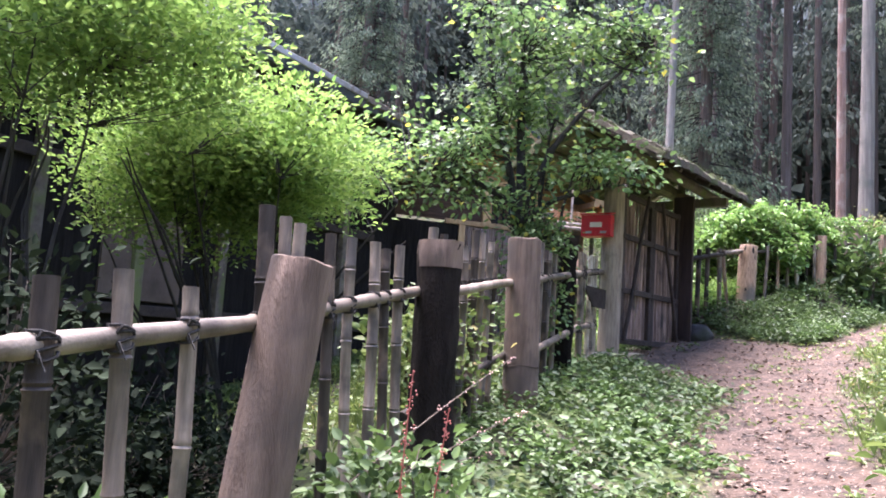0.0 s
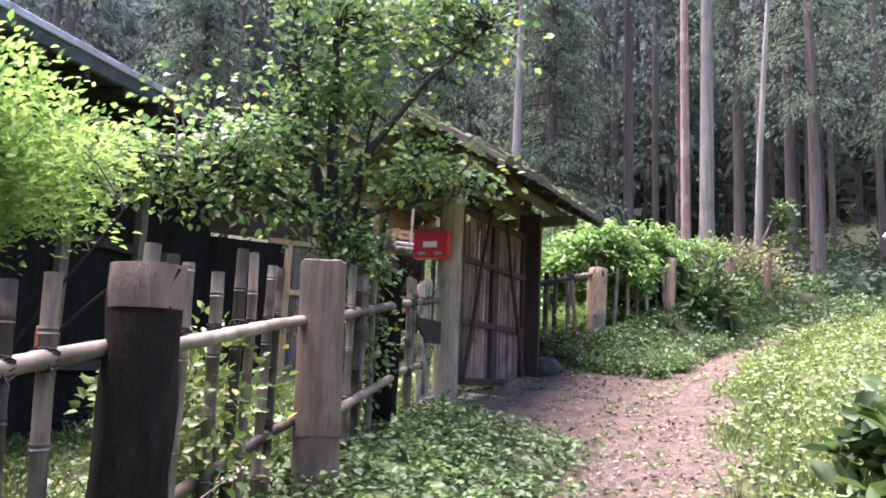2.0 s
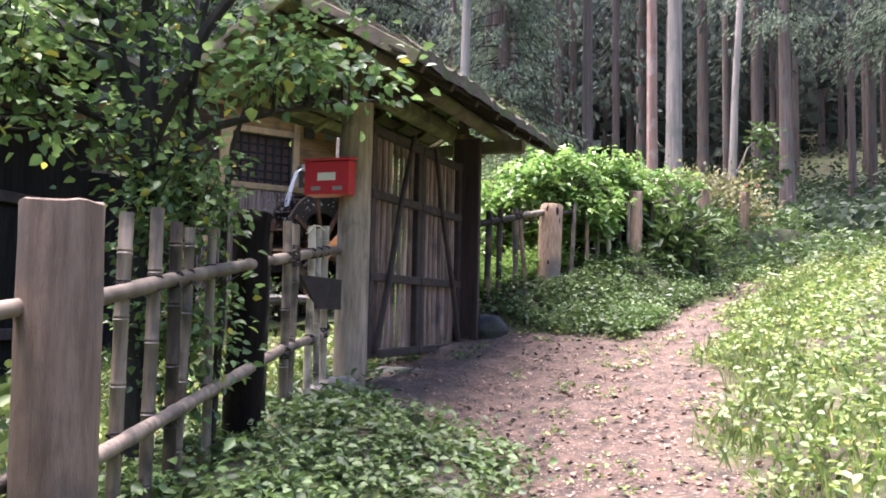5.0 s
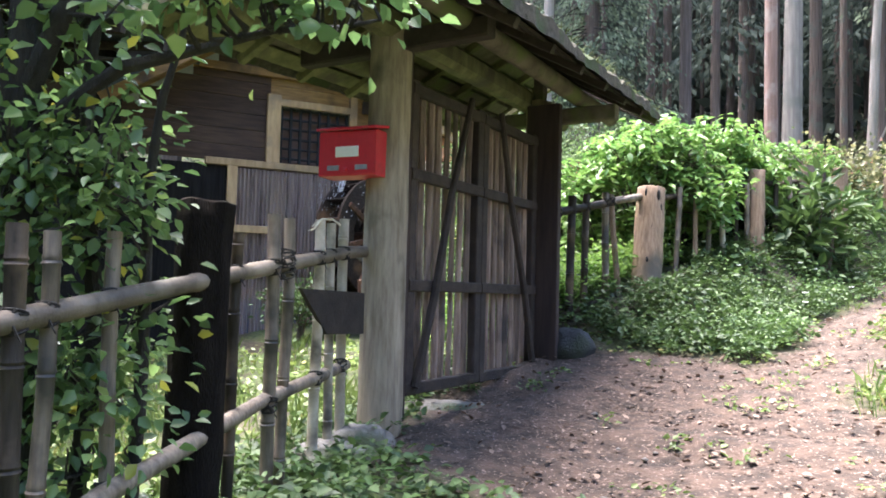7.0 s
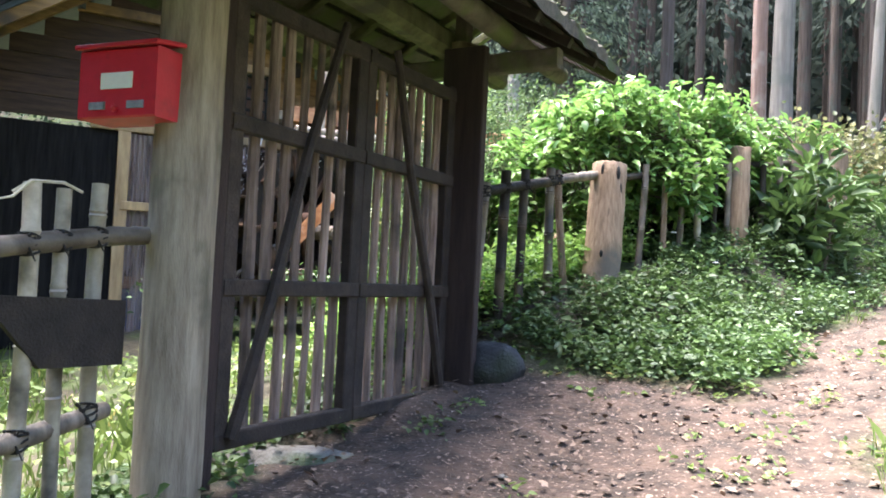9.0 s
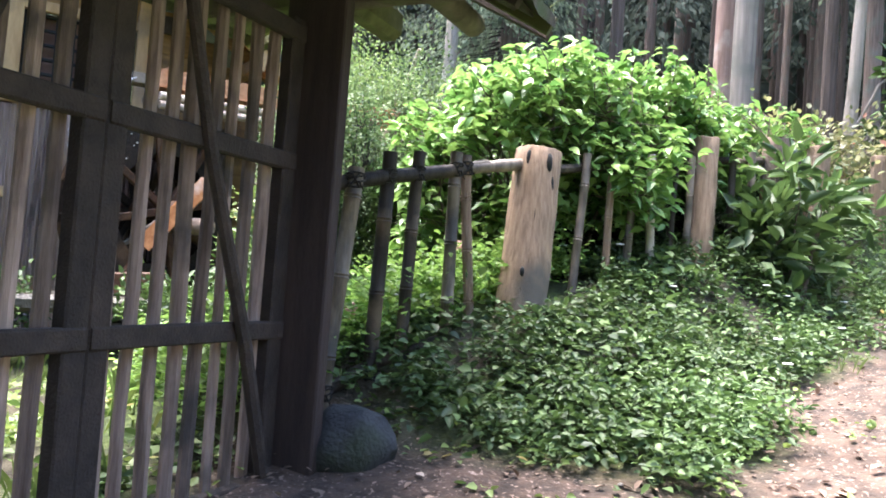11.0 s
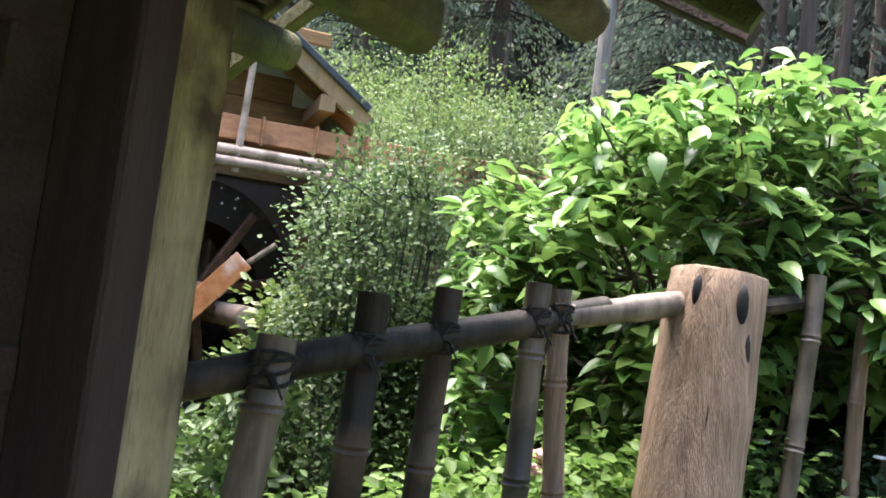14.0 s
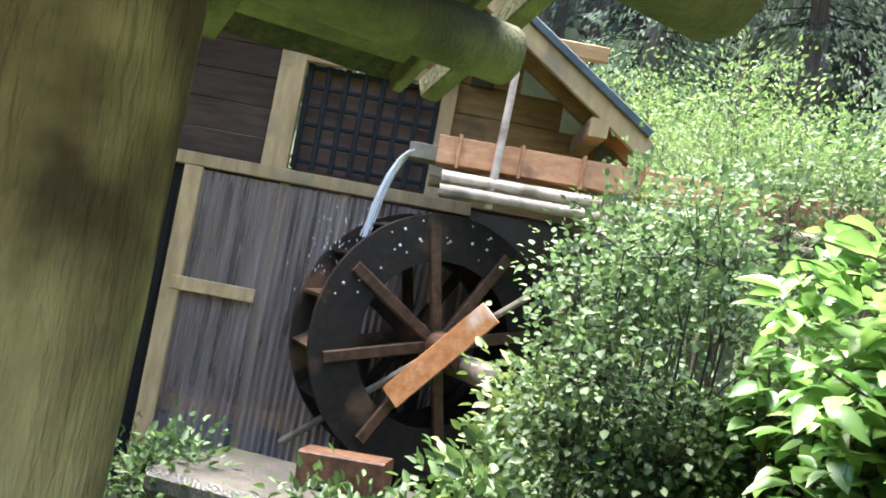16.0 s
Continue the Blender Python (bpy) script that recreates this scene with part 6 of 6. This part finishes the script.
def red_spikes():
    for (x, y, zt, lean) in ((-0.32, 2.35, 1.24, 0.04), (-0.26, 2.55, 1.12, 0.08)):
        g = land1(x, y)
        t = thing("red_flower_spike", (x, y, g), "slender weed with a red flower spike by the fence", "flower", "red flower spikes")
        bm = bmesh.new()
        tube(bm, [(x, y, g - 0.02), (x + lean * 0.5, y, (g + zt) / 2), (x + lean, y, zt)], [0.004, 0.003, 0.002], 5)
        part("stalk", bm, L_RED, t)
        bm = bmesh.new()
        for k in range(60):
            f = rng.uniform(0.55, 1.0)
            p = Vector((x + lean * f, y, g + (zt - g) * f)) + Vector((rng.gauss(0, 0.007), rng.gauss(0, 0.007), 0))
            bmesh.ops.create_icosphere(bm, subdivisions=1, radius=0.0035, matrix=Matrix.Translation(p))
        tagged(part("blossom", bm, L_RED, t), kind="stuff")


red_spikes()


def arching_stems():
    for pts in (([(-0.55, 2.9, 0.8), (-0.25, 3.2, 1.08), (0.02, 3.55, 1.28)]), ([(-0.5, 2.95, 0.75), (-0.15, 3.25, 0.95), (0.08, 3.5, 1.05)]), ([(-0.5, 3.0, 0.75), (-0.28, 3.1, 0.85), (-0.05, 3.2, 0.9)])):
        g = pts[0]
        t = thing("arching_weed", g, "thin arching weed stem with small buds", "plant", "arching weeds")
        bm = bmesh.new()
        a, b, c = [Vector(p) for p in pts]
        full = [a.lerp(b, k / 6).lerp(b.lerp(c, k / 6), k / 6) for k in range(7)]
        tube(bm, full, [0.004, 0.004, 0.0035, 0.003, 0.003, 0.002, 0.0015], 5)
        part("stem", bm, TWIG, t)
        bm = bmesh.new()
        for k in range(40):
            p = full[rng.randrange(1, 7)].lerp(full[rng.randrange(1, 7)], rng.random() * 0.2) + Vector((rng.gauss(0, 0.006), 0, rng.gauss(0, 0.006)))
            bmesh.ops.create_icosphere(bm, subdivisions=1, radius=0.004, matrix=Matrix.Translation(p))
        tagged(part("bud", bm, PETAL_PINK, t), kind="stuff")


arching_stems()

# garden shrubs whose leaf colour carries the shade behind the fence
bush("shade_shrub", (-2.0, 2.5, 0.75), (0.75, 0.7, 0.75), 620, 0.045, L_SHADE, "dense shrub, coloured near black for shade behind the fence", 17.0, 12, 0.4, 0.12)
bush("shade_shrub", (-1.75, 4.0, 0.55), (0.55, 0.6, 0.42), 420, 0.045, L_SHADE, "dense shrub, coloured near black for shade under the maples", 18.0, 12, 0.4, 0.12)
bush("shade_shrub", (-3.2, 3.2, 0.8), (0.8, 0.8, 0.6), 520, 0.05, L_SHADE, "large shrub, coloured near black for shade beside the house", 19.0, 12, 0.4, 0.14)
bush("gable_vine", (2.80, 14.85, 3.62), (0.70, 0.40, 0.50), 330, 0.045, L_AZAL, "green climber over the flume poles", 20.0, 14, 0.4, 0.11)

# ---- herbs, grass and litter on the ground ----
def ground_points(n, x0, x1, y0, y1, keep):
    x, y = nrng.uniform(x0, x1, n), nrng.uniform(y0, y1, n)
    k = keep(x, y) > nrng.uniform(0, 1, n)
    return np.stack([x[k], y[k], land(x[k], y[k])], 1)


def clump(x, y, f=1.0):
    return 0.5 + 0.5 * np.sin(x * 3.1 * f + np.sin(y * 2.3 * f) * 1.7) * np.sin(y * 2.7 * f + 1.1 * np.sin(x * 1.9 * f))


def stuff(name, P, size, mat, label, category, per, height, spread, **kw):
    n = len(P)
    T = np.repeat(P, per, axis=0)
    a = nrng.uniform(0, 6.28, len(T))
    h = np.repeat(nrng.uniform(0.3, 1.0, n) * height, per) * nrng.uniform(0.35, 1.0, len(T))
    o = np.stack([np.cos(a), np.sin(a), np.full(len(T), 0.1)], 1)
    Q = T + o * (spread * nrng.uniform(0.1, 1, len(T)))[:, None]
    Q[:, 2] = T[:, 2] + h
    v, f = leaf_arrays(Q, size, out=o, **kw)
    ob = arrays(name, v, f, mat)
    return tagged(ob, label, category, kind="stuff")


left_bank = ground_points(16000, -1.6, 4.2, 0.3, 11.2, lambda x, y: (1 - trodden(x, y)) * (x < np.interp(y, WAY_Y, WAY_X)) * (x > np.interp(y, FENCE_Y, FENCE_X) - 0.5) * (0.12 + 0.88 * smooth(0.15, 0.6, clump(x, y, 2.1))))
stuff("herb_cover", left_bank, 0.046, L_HERB, "dense low green herbs on the bank below the fence", "herbs", 10, 0.15, 0.09, droop=0.1, tilt=0.4)
tall = ground_points(2600, -1.4, 7.0, 0.3, 12.6, lambda x, y: (1 - trodden(x, y)) * (x < np.interp(y, WAY_Y, WAY_X)) * (x > np.interp(y, FENCE_Y, FENCE_X) - 0.15) * smooth(0.45, 0.75, clump(x, y, 1.5)))
stuff("tall_weeds", tall, 0.062, L_HERB, "taller leafy green weeds scattered over the bank", "herbs", 9, 0.30, 0.10, droop=0.15, tilt=0.45, wide=0.36)
right_bank = ground_points(13000, 1.0, 8.0, 0.3, 14.0, lambda x, y: (1 - trodden(x, y)) * (x > np.interp(y, WAY_Y, WAY_X)) * (0.3 + 0.7 * clump(x, y)))
stuff("verge_herbs", right_bank, 0.045, L_HERB_DRY, "yellowish green weeds along the sunny side of the path", "herbs", 7, 0.22, 0.09, droop=0.0, tilt=0.5)
inner = ground_points(5200, 1.3, 3.6, 10.5, 13.6, lambda x, y: (x < np.interp(y, FENCE_Y, FENCE_X) - 0.08) * (x + 0.5 * (y - 10.5) > 1.75) * (0.5 + 0.5 * clump(x, y)))
stuff("inner_weeds", inner, 0.038, L_WEED, "weeds inside the log fence, coloured light green for sun", "herbs", 12, 0.42, 0.12, droop=0.0, tilt=0.5)
front_bank = ground_points(10500, 1.9, 7.5, 9.6, 13.2, lambda x, y: (1 - trodden(x, y)) * (np.hypot(x - 2.43, y - 10.4) > 0.3) * ((x > np.interp(y, FENCE_Y, FENCE_X) + 0.35) | (x > 3.7)) * (x < np.interp(y, WAY_Y, WAY_X) + 0.1) * (0.15 + 0.85 * smooth(0.15, 0.6, clump(x, y, 2.3))))
stuff("bank_herbs", front_bank, 0.037, L_HERB, "dense green weeds on the bank before the log fence", "herbs", 14, 0.21, 0.10, droop=0.1, tilt=0.5, wide=0.34)
garden = ground_points(7000, -5.5, 2.2, 1.5, 14.0, lambda x, y: (x < np.interp(y, FENCE_Y, FENCE_X) - 0.25) * (y < 12.6) * (0.25 + 0.75 * clump(x, y, 0.9)) * smooth(3.5, 6.0, y + 0.6 * x))
stuff("garden_herbs", garden, 0.06, L_HERB_DRY, "light green garden weeds and moss behind the fence", "herbs", 6, 0.22, 0.11, droop=0.0, tilt=0.5, flat=True)
slope = ground_points(7000, -3, 9, 12.5, 21, lambda x, y: (0.4 + 0.6 * clump(x, y)) * (1 - smooth(16.5, 14.0, y) * (x < 2.3)))
stuff("slope_herbs", slope, 0.09, L_HERB, "rank green growth on the slope behind the fence", "herbs", 6, 0.45, 0.18, droop=0.0, tilt=0.6, flat=True)

edge = ground_points(9000, 0.0, 6.5, 0.5, 12.5, lambda x, y: 4 * trodden(x, y) * (1 - trodden(x, y)) * clump(x, y, 2.0) + 0.30 * trodden(x, y) * (clump(x, y, 1.3) > 0.72))
stuff("path_weeds", edge, 0.035, L_HERB_DRY, "small weeds that creep onto the trodden path", "herbs", 6, 0.06, 0.07, droop=0.0, tilt=0.5)


def grass(name, P, h, w, mat, label, per=9):
    T = np.repeat(P, per, axis=0)
    n = len(T)
    T = T + np.stack([nrng.normal(0, 0.05, n), nrng.normal(0, 0.05, n), np.zeros(n)], 1)
    a = nrng.uniform(0, 6.28, n)
    s = np.stack([np.cos(a), np.sin(a), np.zeros(n)], 1)
    d = np.stack([-np.sin(a), np.cos(a), np.zeros(n)], 1) * nrng.uniform(0.1, 0.6, n)[:, None]
    H = (h * nrng.uniform(0.4, 1.1, n))[:, None]
    z = np.array([0, 0, 1.0])
    v = np.stack([T - s * w, T + s * w, T + d * H * 0.4 + z * H * 0.65 + s * w * 0.7, T + d * H + z * H * 0.95], 1).reshape(-1, 3)
    f = np.arange(n * 4).reshape(-1, 4)
    return tagged(arrays(name, v, f, mat), label, "grass", kind="stuff")


grass("grass", ground_points(7000, 0.6, 7.5, 0.3, 13.5, lambda x, y: (1 - trodden(x, y)) * np.exp(-((x - np.interp(y, WAY_Y, WAY_X) - 0.85) / 0.7) ** 2)), 0.15, 0.0028, L_HERB_DRY, "fine yellow-green grass along the path edge")
grass("grass", ground_points(2600, -4, 1.6, 2.0, 13.0, lambda x, y: (x < np.interp(y, FENCE_Y, FENCE_X) - 0.3) * clump(x, y) * smooth(3.5, 6.0, y + 0.6 * x)), 0.2, 0.004, L_HERB_DRY, "light green grass in the garden")


def white_flowers():
    r3 = random.Random(3)
    for i in range(16):
        x, y = r3.uniform(3.4, 6.4), r3.uniform(10.6, 12.2)
        g = land1(x, y)
        t = thing("white_flower", (x, y, g), "small white wild flower among the weeds", "flower", "white wild flowers")
        bm = bmesh.new()
        h = r3.uniform(0.14, 0.26)
        tube(bm, [(x, y, g), (x + 0.01, y, g + h)], [0.002, 0.0015], 4)
        part("stalk", bm, L_HERB, t)
        bm = bmesh.new()
        for k in range(6):
            a = k * 1.047
            bmesh.ops.create_icosphere(bm, subdivisions=1, radius=0.012, matrix=Matrix.Translation((x + 0.01 + 0.014 * math.cos(a), y + 0.014 * math.sin(a), g + h)) @ Matrix.Diagonal((1, 1, 0.4, 1)))
        part("petals", bm, PETAL, t)


white_flowers()


def litter():
    P = ground_points(30000, -0.6, 7.0, 0.2, 13.0, lambda x, y: trodden(x, y) * (0.2 + 0.8 * clump(x, y, 2.2)))
    P[:, 2] += 0.012
    v, f = leaf_arrays(P, nrng.uniform(0.012, 0.048, len(P)), droop=-0.03, fold=0.10, tilt=0.16)
    tagged(arrays("leaf_litter", v, f, L_FALLEN), "brown and pale fallen leaves and chips on the path", "leaf litter", kind="stuff")


litter()


def pebbles():
    P = ground_points(900, 0.2, 6.0, 1.0, 12.5, lambda x, y: trodden(x, y) * clump(x, y, 1.7) * 0.6)
    vs, fs = [], []
    for i, p in enumerate(P):
        r = nrng.uniform(0.008, 0.03)
        base = np.array([(1, 0, 0), (-1, 0, 0), (0, 1, 0), (0, -1, 0), (0, 0, 1), (0, 0, -1)]) * np.array([r, r * 0.8, r * 0.5]) * nrng.uniform(0.7, 1.3, (6, 1))
        a = nrng.uniform(0, 6.28)
        m = np.array([[math.cos(a), -math.sin(a), 0], [math.sin(a), math.cos(a), 0], [0, 0, 1]])
        vs.append(base @ m.T + p + np.array([0, 0, r * 0.2]))
        k = i * 6
        fs += [(k, k + 2, k + 4), (k + 2, k + 1, k + 4), (k + 1, k + 3, k + 4), (k + 3, k, k + 4), (k + 2, k, k + 5), (k + 1, k + 2, k + 5), (k + 3, k + 1, k + 5), (k, k + 3, k + 5)]
    tagged(arrays("pebbles", np.concatenate(vs), np.array(fs), STONE), "small grey stones on the trodden path", "pebbles", kind="stuff")


pebbles()

# ---- the cedar wood ----
def cedar(x, y, r, h, material, label, crown=True, lean=(0, 0), low=7.0, n=150):
    g = land1(x, y)
    t = thing("cedar_tree", (x, y, g), label, "tree", group="tall cedars of the wood")
    bm = bmesh.new()
    pts = [Vector((x + lean[0] * k, y + lean[1] * k, g - 0.3 + (h + 0.3) * k)) for k in np.linspace(0, 1, 9)]
    tube(bm, pts, [r * 1.35] + [r * (1.05 - 0.75 * k) for k in np.linspace(0, 1, 9)[1:]], 14, True, 0.08, x)
    part("trunk", bm, material, t)
    if crown:
        cedar_crown(t, [(x, y, g, h, low, lean, n)], 80, 0.125, L_CEDAR)
    return t


def cedar_crown(t, trees, per, size, mat):
    """Drooping boughs round each stem, with sprays hanging along the outer part of every bough."""
    root, tip = [], []
    for x, y, g, h, low, lean, n in trees:
        z = low + (h - low) * nrng.uniform(0, 1, n) ** 1.15
        f = (z - low) / (h - low)
        R = (0.5 + 2.1 * (1 - f)) * nrng.uniform(0.45, 1.0, n)
        a = nrng.uniform(0, 6.28, n)
        cx, cy = x + lean[0] * z / h, y + lean[1] * z / h
        root.append(np.stack([cx, cy, g + z], 1))
        tip.append(np.stack([cx + R * np.cos(a), cy + R * np.sin(a), g + z - 0.40 * R], 1))
    root, tip = np.concatenate(root), np.concatenate(tip)
    if len(trees) == 1:
        bm = bmesh.new()
        for p, q in zip(root, tip):
            p, q = Vector(p), Vector(q)
            tube(bm, [p, p.lerp(q, 0.5) + Vector((0, 0, 0.12)), q], [0.022, 0.013, 0.005], 4, False)
        tagged(part("branch", bm, BARK_DARK, t), kind="stuff")
    m = len(root)
    k = nrng.uniform(0.25, 1.05, (m, per, 1))
    P = root[:, None] * (1 - k) + tip[:, None] * k
    P = P + nrng.normal(0, 1, P.shape) * np.array([0.13, 0.13, 0.07])
    P[..., 2] -= np.abs(nrng.normal(0, 0.16, (m, per)))
    way = np.repeat((tip - root)[:, None], per, 1)
    way = way / (np.linalg.norm(way, axis=2, keepdims=True) + 1e-6)
    v, f = leaf_arrays(P.reshape(-1, 3), size, droop=0.9, wide=0.32, out=way.reshape(-1, 3), tilt=0.8, flat=True)
    if t is None:
        return v, f
    tagged(arrays("foliage", v, f, mat, t), kind="stuff")


cedar(5.71, 14.27, 0.085, 17, BARK_RED, "slender cedar with reddish peeling bark", False)
cedar(7.19, 16.75, 0.155, 20, BARK_PALE, "tall straight cedar with pale grey bark", True, (0.2, 0), 11)
cedar(12.87, 22.09, 0.17, 22, BARK, "tall brown cedar at the end of the path", True, (-0.2, 0), 5.5, 110)
cedar(3.95, 21.2, 0.12, 20, BARK_PALE, "slender pale cedar behind the gate", True, (0.3, 0), 9)
cedar(14.0, 29.0, 0.21, 22, BARK, "brown cedar deeper in the wood", True, (0, 0), 9)
cedar(5.6, 24.0, 0.22, 20, BARK, "cedar with drooping grey-green boughs down low", True, (0, 0), 3.0, 330)
cedar(-0.5, 25.0, 0.22, 20, BARK, "cedar with drooping boughs behind the house", True, (0, 0), 2.5, 320)
cedar(-5.5, 26.0, 0.22, 20, BARK, "broad cedar behind the house roof", True, (0, 0), 2.5, 320)
cedar(2.2, 27.5, 0.2, 22, BARK, "broad cedar with drooping boughs", True, (0, 0), 4.0, 260)
cedar(15.8, 21.0, 0.16, 22, BARK, "tall dark cedar beside the path", True, (0, 0), 5.0, 160)


def wood_far():
    """Rows of distant trunks, countless, with their dark canopy."""
    r2 = random.Random(11)
    meshes = []
    for k in range(4):
        bm = bmesh.new()
        tube(bm, [(0, 0, -0.3), (r2.uniform(-0.1, 0.1), 0, 9), (r2.uniform(-0.2, 0.2), 0, 21)], [1.25, 1.0, 0.5], 9, False)
        for v in bm.verts:
            v.co.x, v.co.y = v.co.x * 0.14, v.co.y * 0.14
        me = bpy.data.meshes.new("far_cedar")
        bm.to_mesh(me)
        bm.free()
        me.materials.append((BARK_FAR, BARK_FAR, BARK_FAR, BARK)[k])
        meshes.append(me)
    k = 0
    crowns = []
    while k < 170:
        x, y = r2.uniform(-16, 40), r2.uniform(23, 52)
        if y < 26 and x < 8:
            continue
        k += 1
        ob = new("far_cedar", meshes[r2.randrange(4) if y < 36 else 0])
        ob.location = (x, y, land1(x, y))
        w = r2.uniform(0.55, 1.1)
        ob.scale = (w, w, 1)
        tagged(ob, "straight bare cedar trunk deep in the dark wood", "tree", "far cedars")
        crowns.append((x, y, land1(x, y), 21, r2.uniform(4.5, 9.0), (0, 0), 46))
    for q in range(70):
        x, y = r2.uniform(-34, 60), r2.uniform(40, 60)
        crowns.append((x, y, land1(x, y), 22, r2.uniform(3.0, 7.0), (0, 0), 60))
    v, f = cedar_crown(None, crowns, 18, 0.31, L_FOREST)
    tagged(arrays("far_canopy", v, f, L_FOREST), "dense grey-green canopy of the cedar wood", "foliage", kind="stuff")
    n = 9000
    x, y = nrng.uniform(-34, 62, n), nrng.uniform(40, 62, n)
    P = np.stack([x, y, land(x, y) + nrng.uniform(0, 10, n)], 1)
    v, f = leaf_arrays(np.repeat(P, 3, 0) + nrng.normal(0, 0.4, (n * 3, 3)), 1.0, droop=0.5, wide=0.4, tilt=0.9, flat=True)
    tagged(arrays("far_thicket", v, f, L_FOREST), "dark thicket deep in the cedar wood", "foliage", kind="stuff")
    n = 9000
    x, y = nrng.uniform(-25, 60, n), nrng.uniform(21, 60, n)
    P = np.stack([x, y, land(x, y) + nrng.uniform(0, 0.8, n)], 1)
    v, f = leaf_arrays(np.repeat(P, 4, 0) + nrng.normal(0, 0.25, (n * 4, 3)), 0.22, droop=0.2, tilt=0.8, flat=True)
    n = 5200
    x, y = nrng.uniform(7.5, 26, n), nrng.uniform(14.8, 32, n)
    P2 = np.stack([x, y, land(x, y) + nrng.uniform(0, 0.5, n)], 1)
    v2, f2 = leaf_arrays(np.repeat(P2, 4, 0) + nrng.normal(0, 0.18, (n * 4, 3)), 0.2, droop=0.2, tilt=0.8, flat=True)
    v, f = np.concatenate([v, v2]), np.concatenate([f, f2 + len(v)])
    tagged(arrays("undergrowth", v, f, L_FLOOR), "undergrowth on the floor of the wood, coloured dark for shade", "undergrowth", kind="stuff")


wood_far()


def hill_backdrop():
    """The wooded hill that closes the distance all round; its unseen part blocks low sky."""
    n, m = 96, 14
    v, f = [], []
    for i in range(n):
        a = 2 * math.pi * i / n
        R = 56 + 3 * math.sin(a * 5)
        front = max(0.0, math.sin(a))
        top = 40
        for j in range(m):
            k = j / (m - 1)
            v.append((2 + (R + 14 * k) * math.cos(a), 8 + (R + 14 * k) * math.sin(a), -12 + (top + 12) * k))
    for i in range(n):
        for j in range(m - 1):
            p, q = i * m + j, ((i + 1) % n) * m + j
            f.append((p, q, q + 1, p + 1))
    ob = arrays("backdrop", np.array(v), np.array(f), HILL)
    tagged(ob, "dark wooded hillside far behind the trees", "hillside", kind="structure")


hill_backdrop()
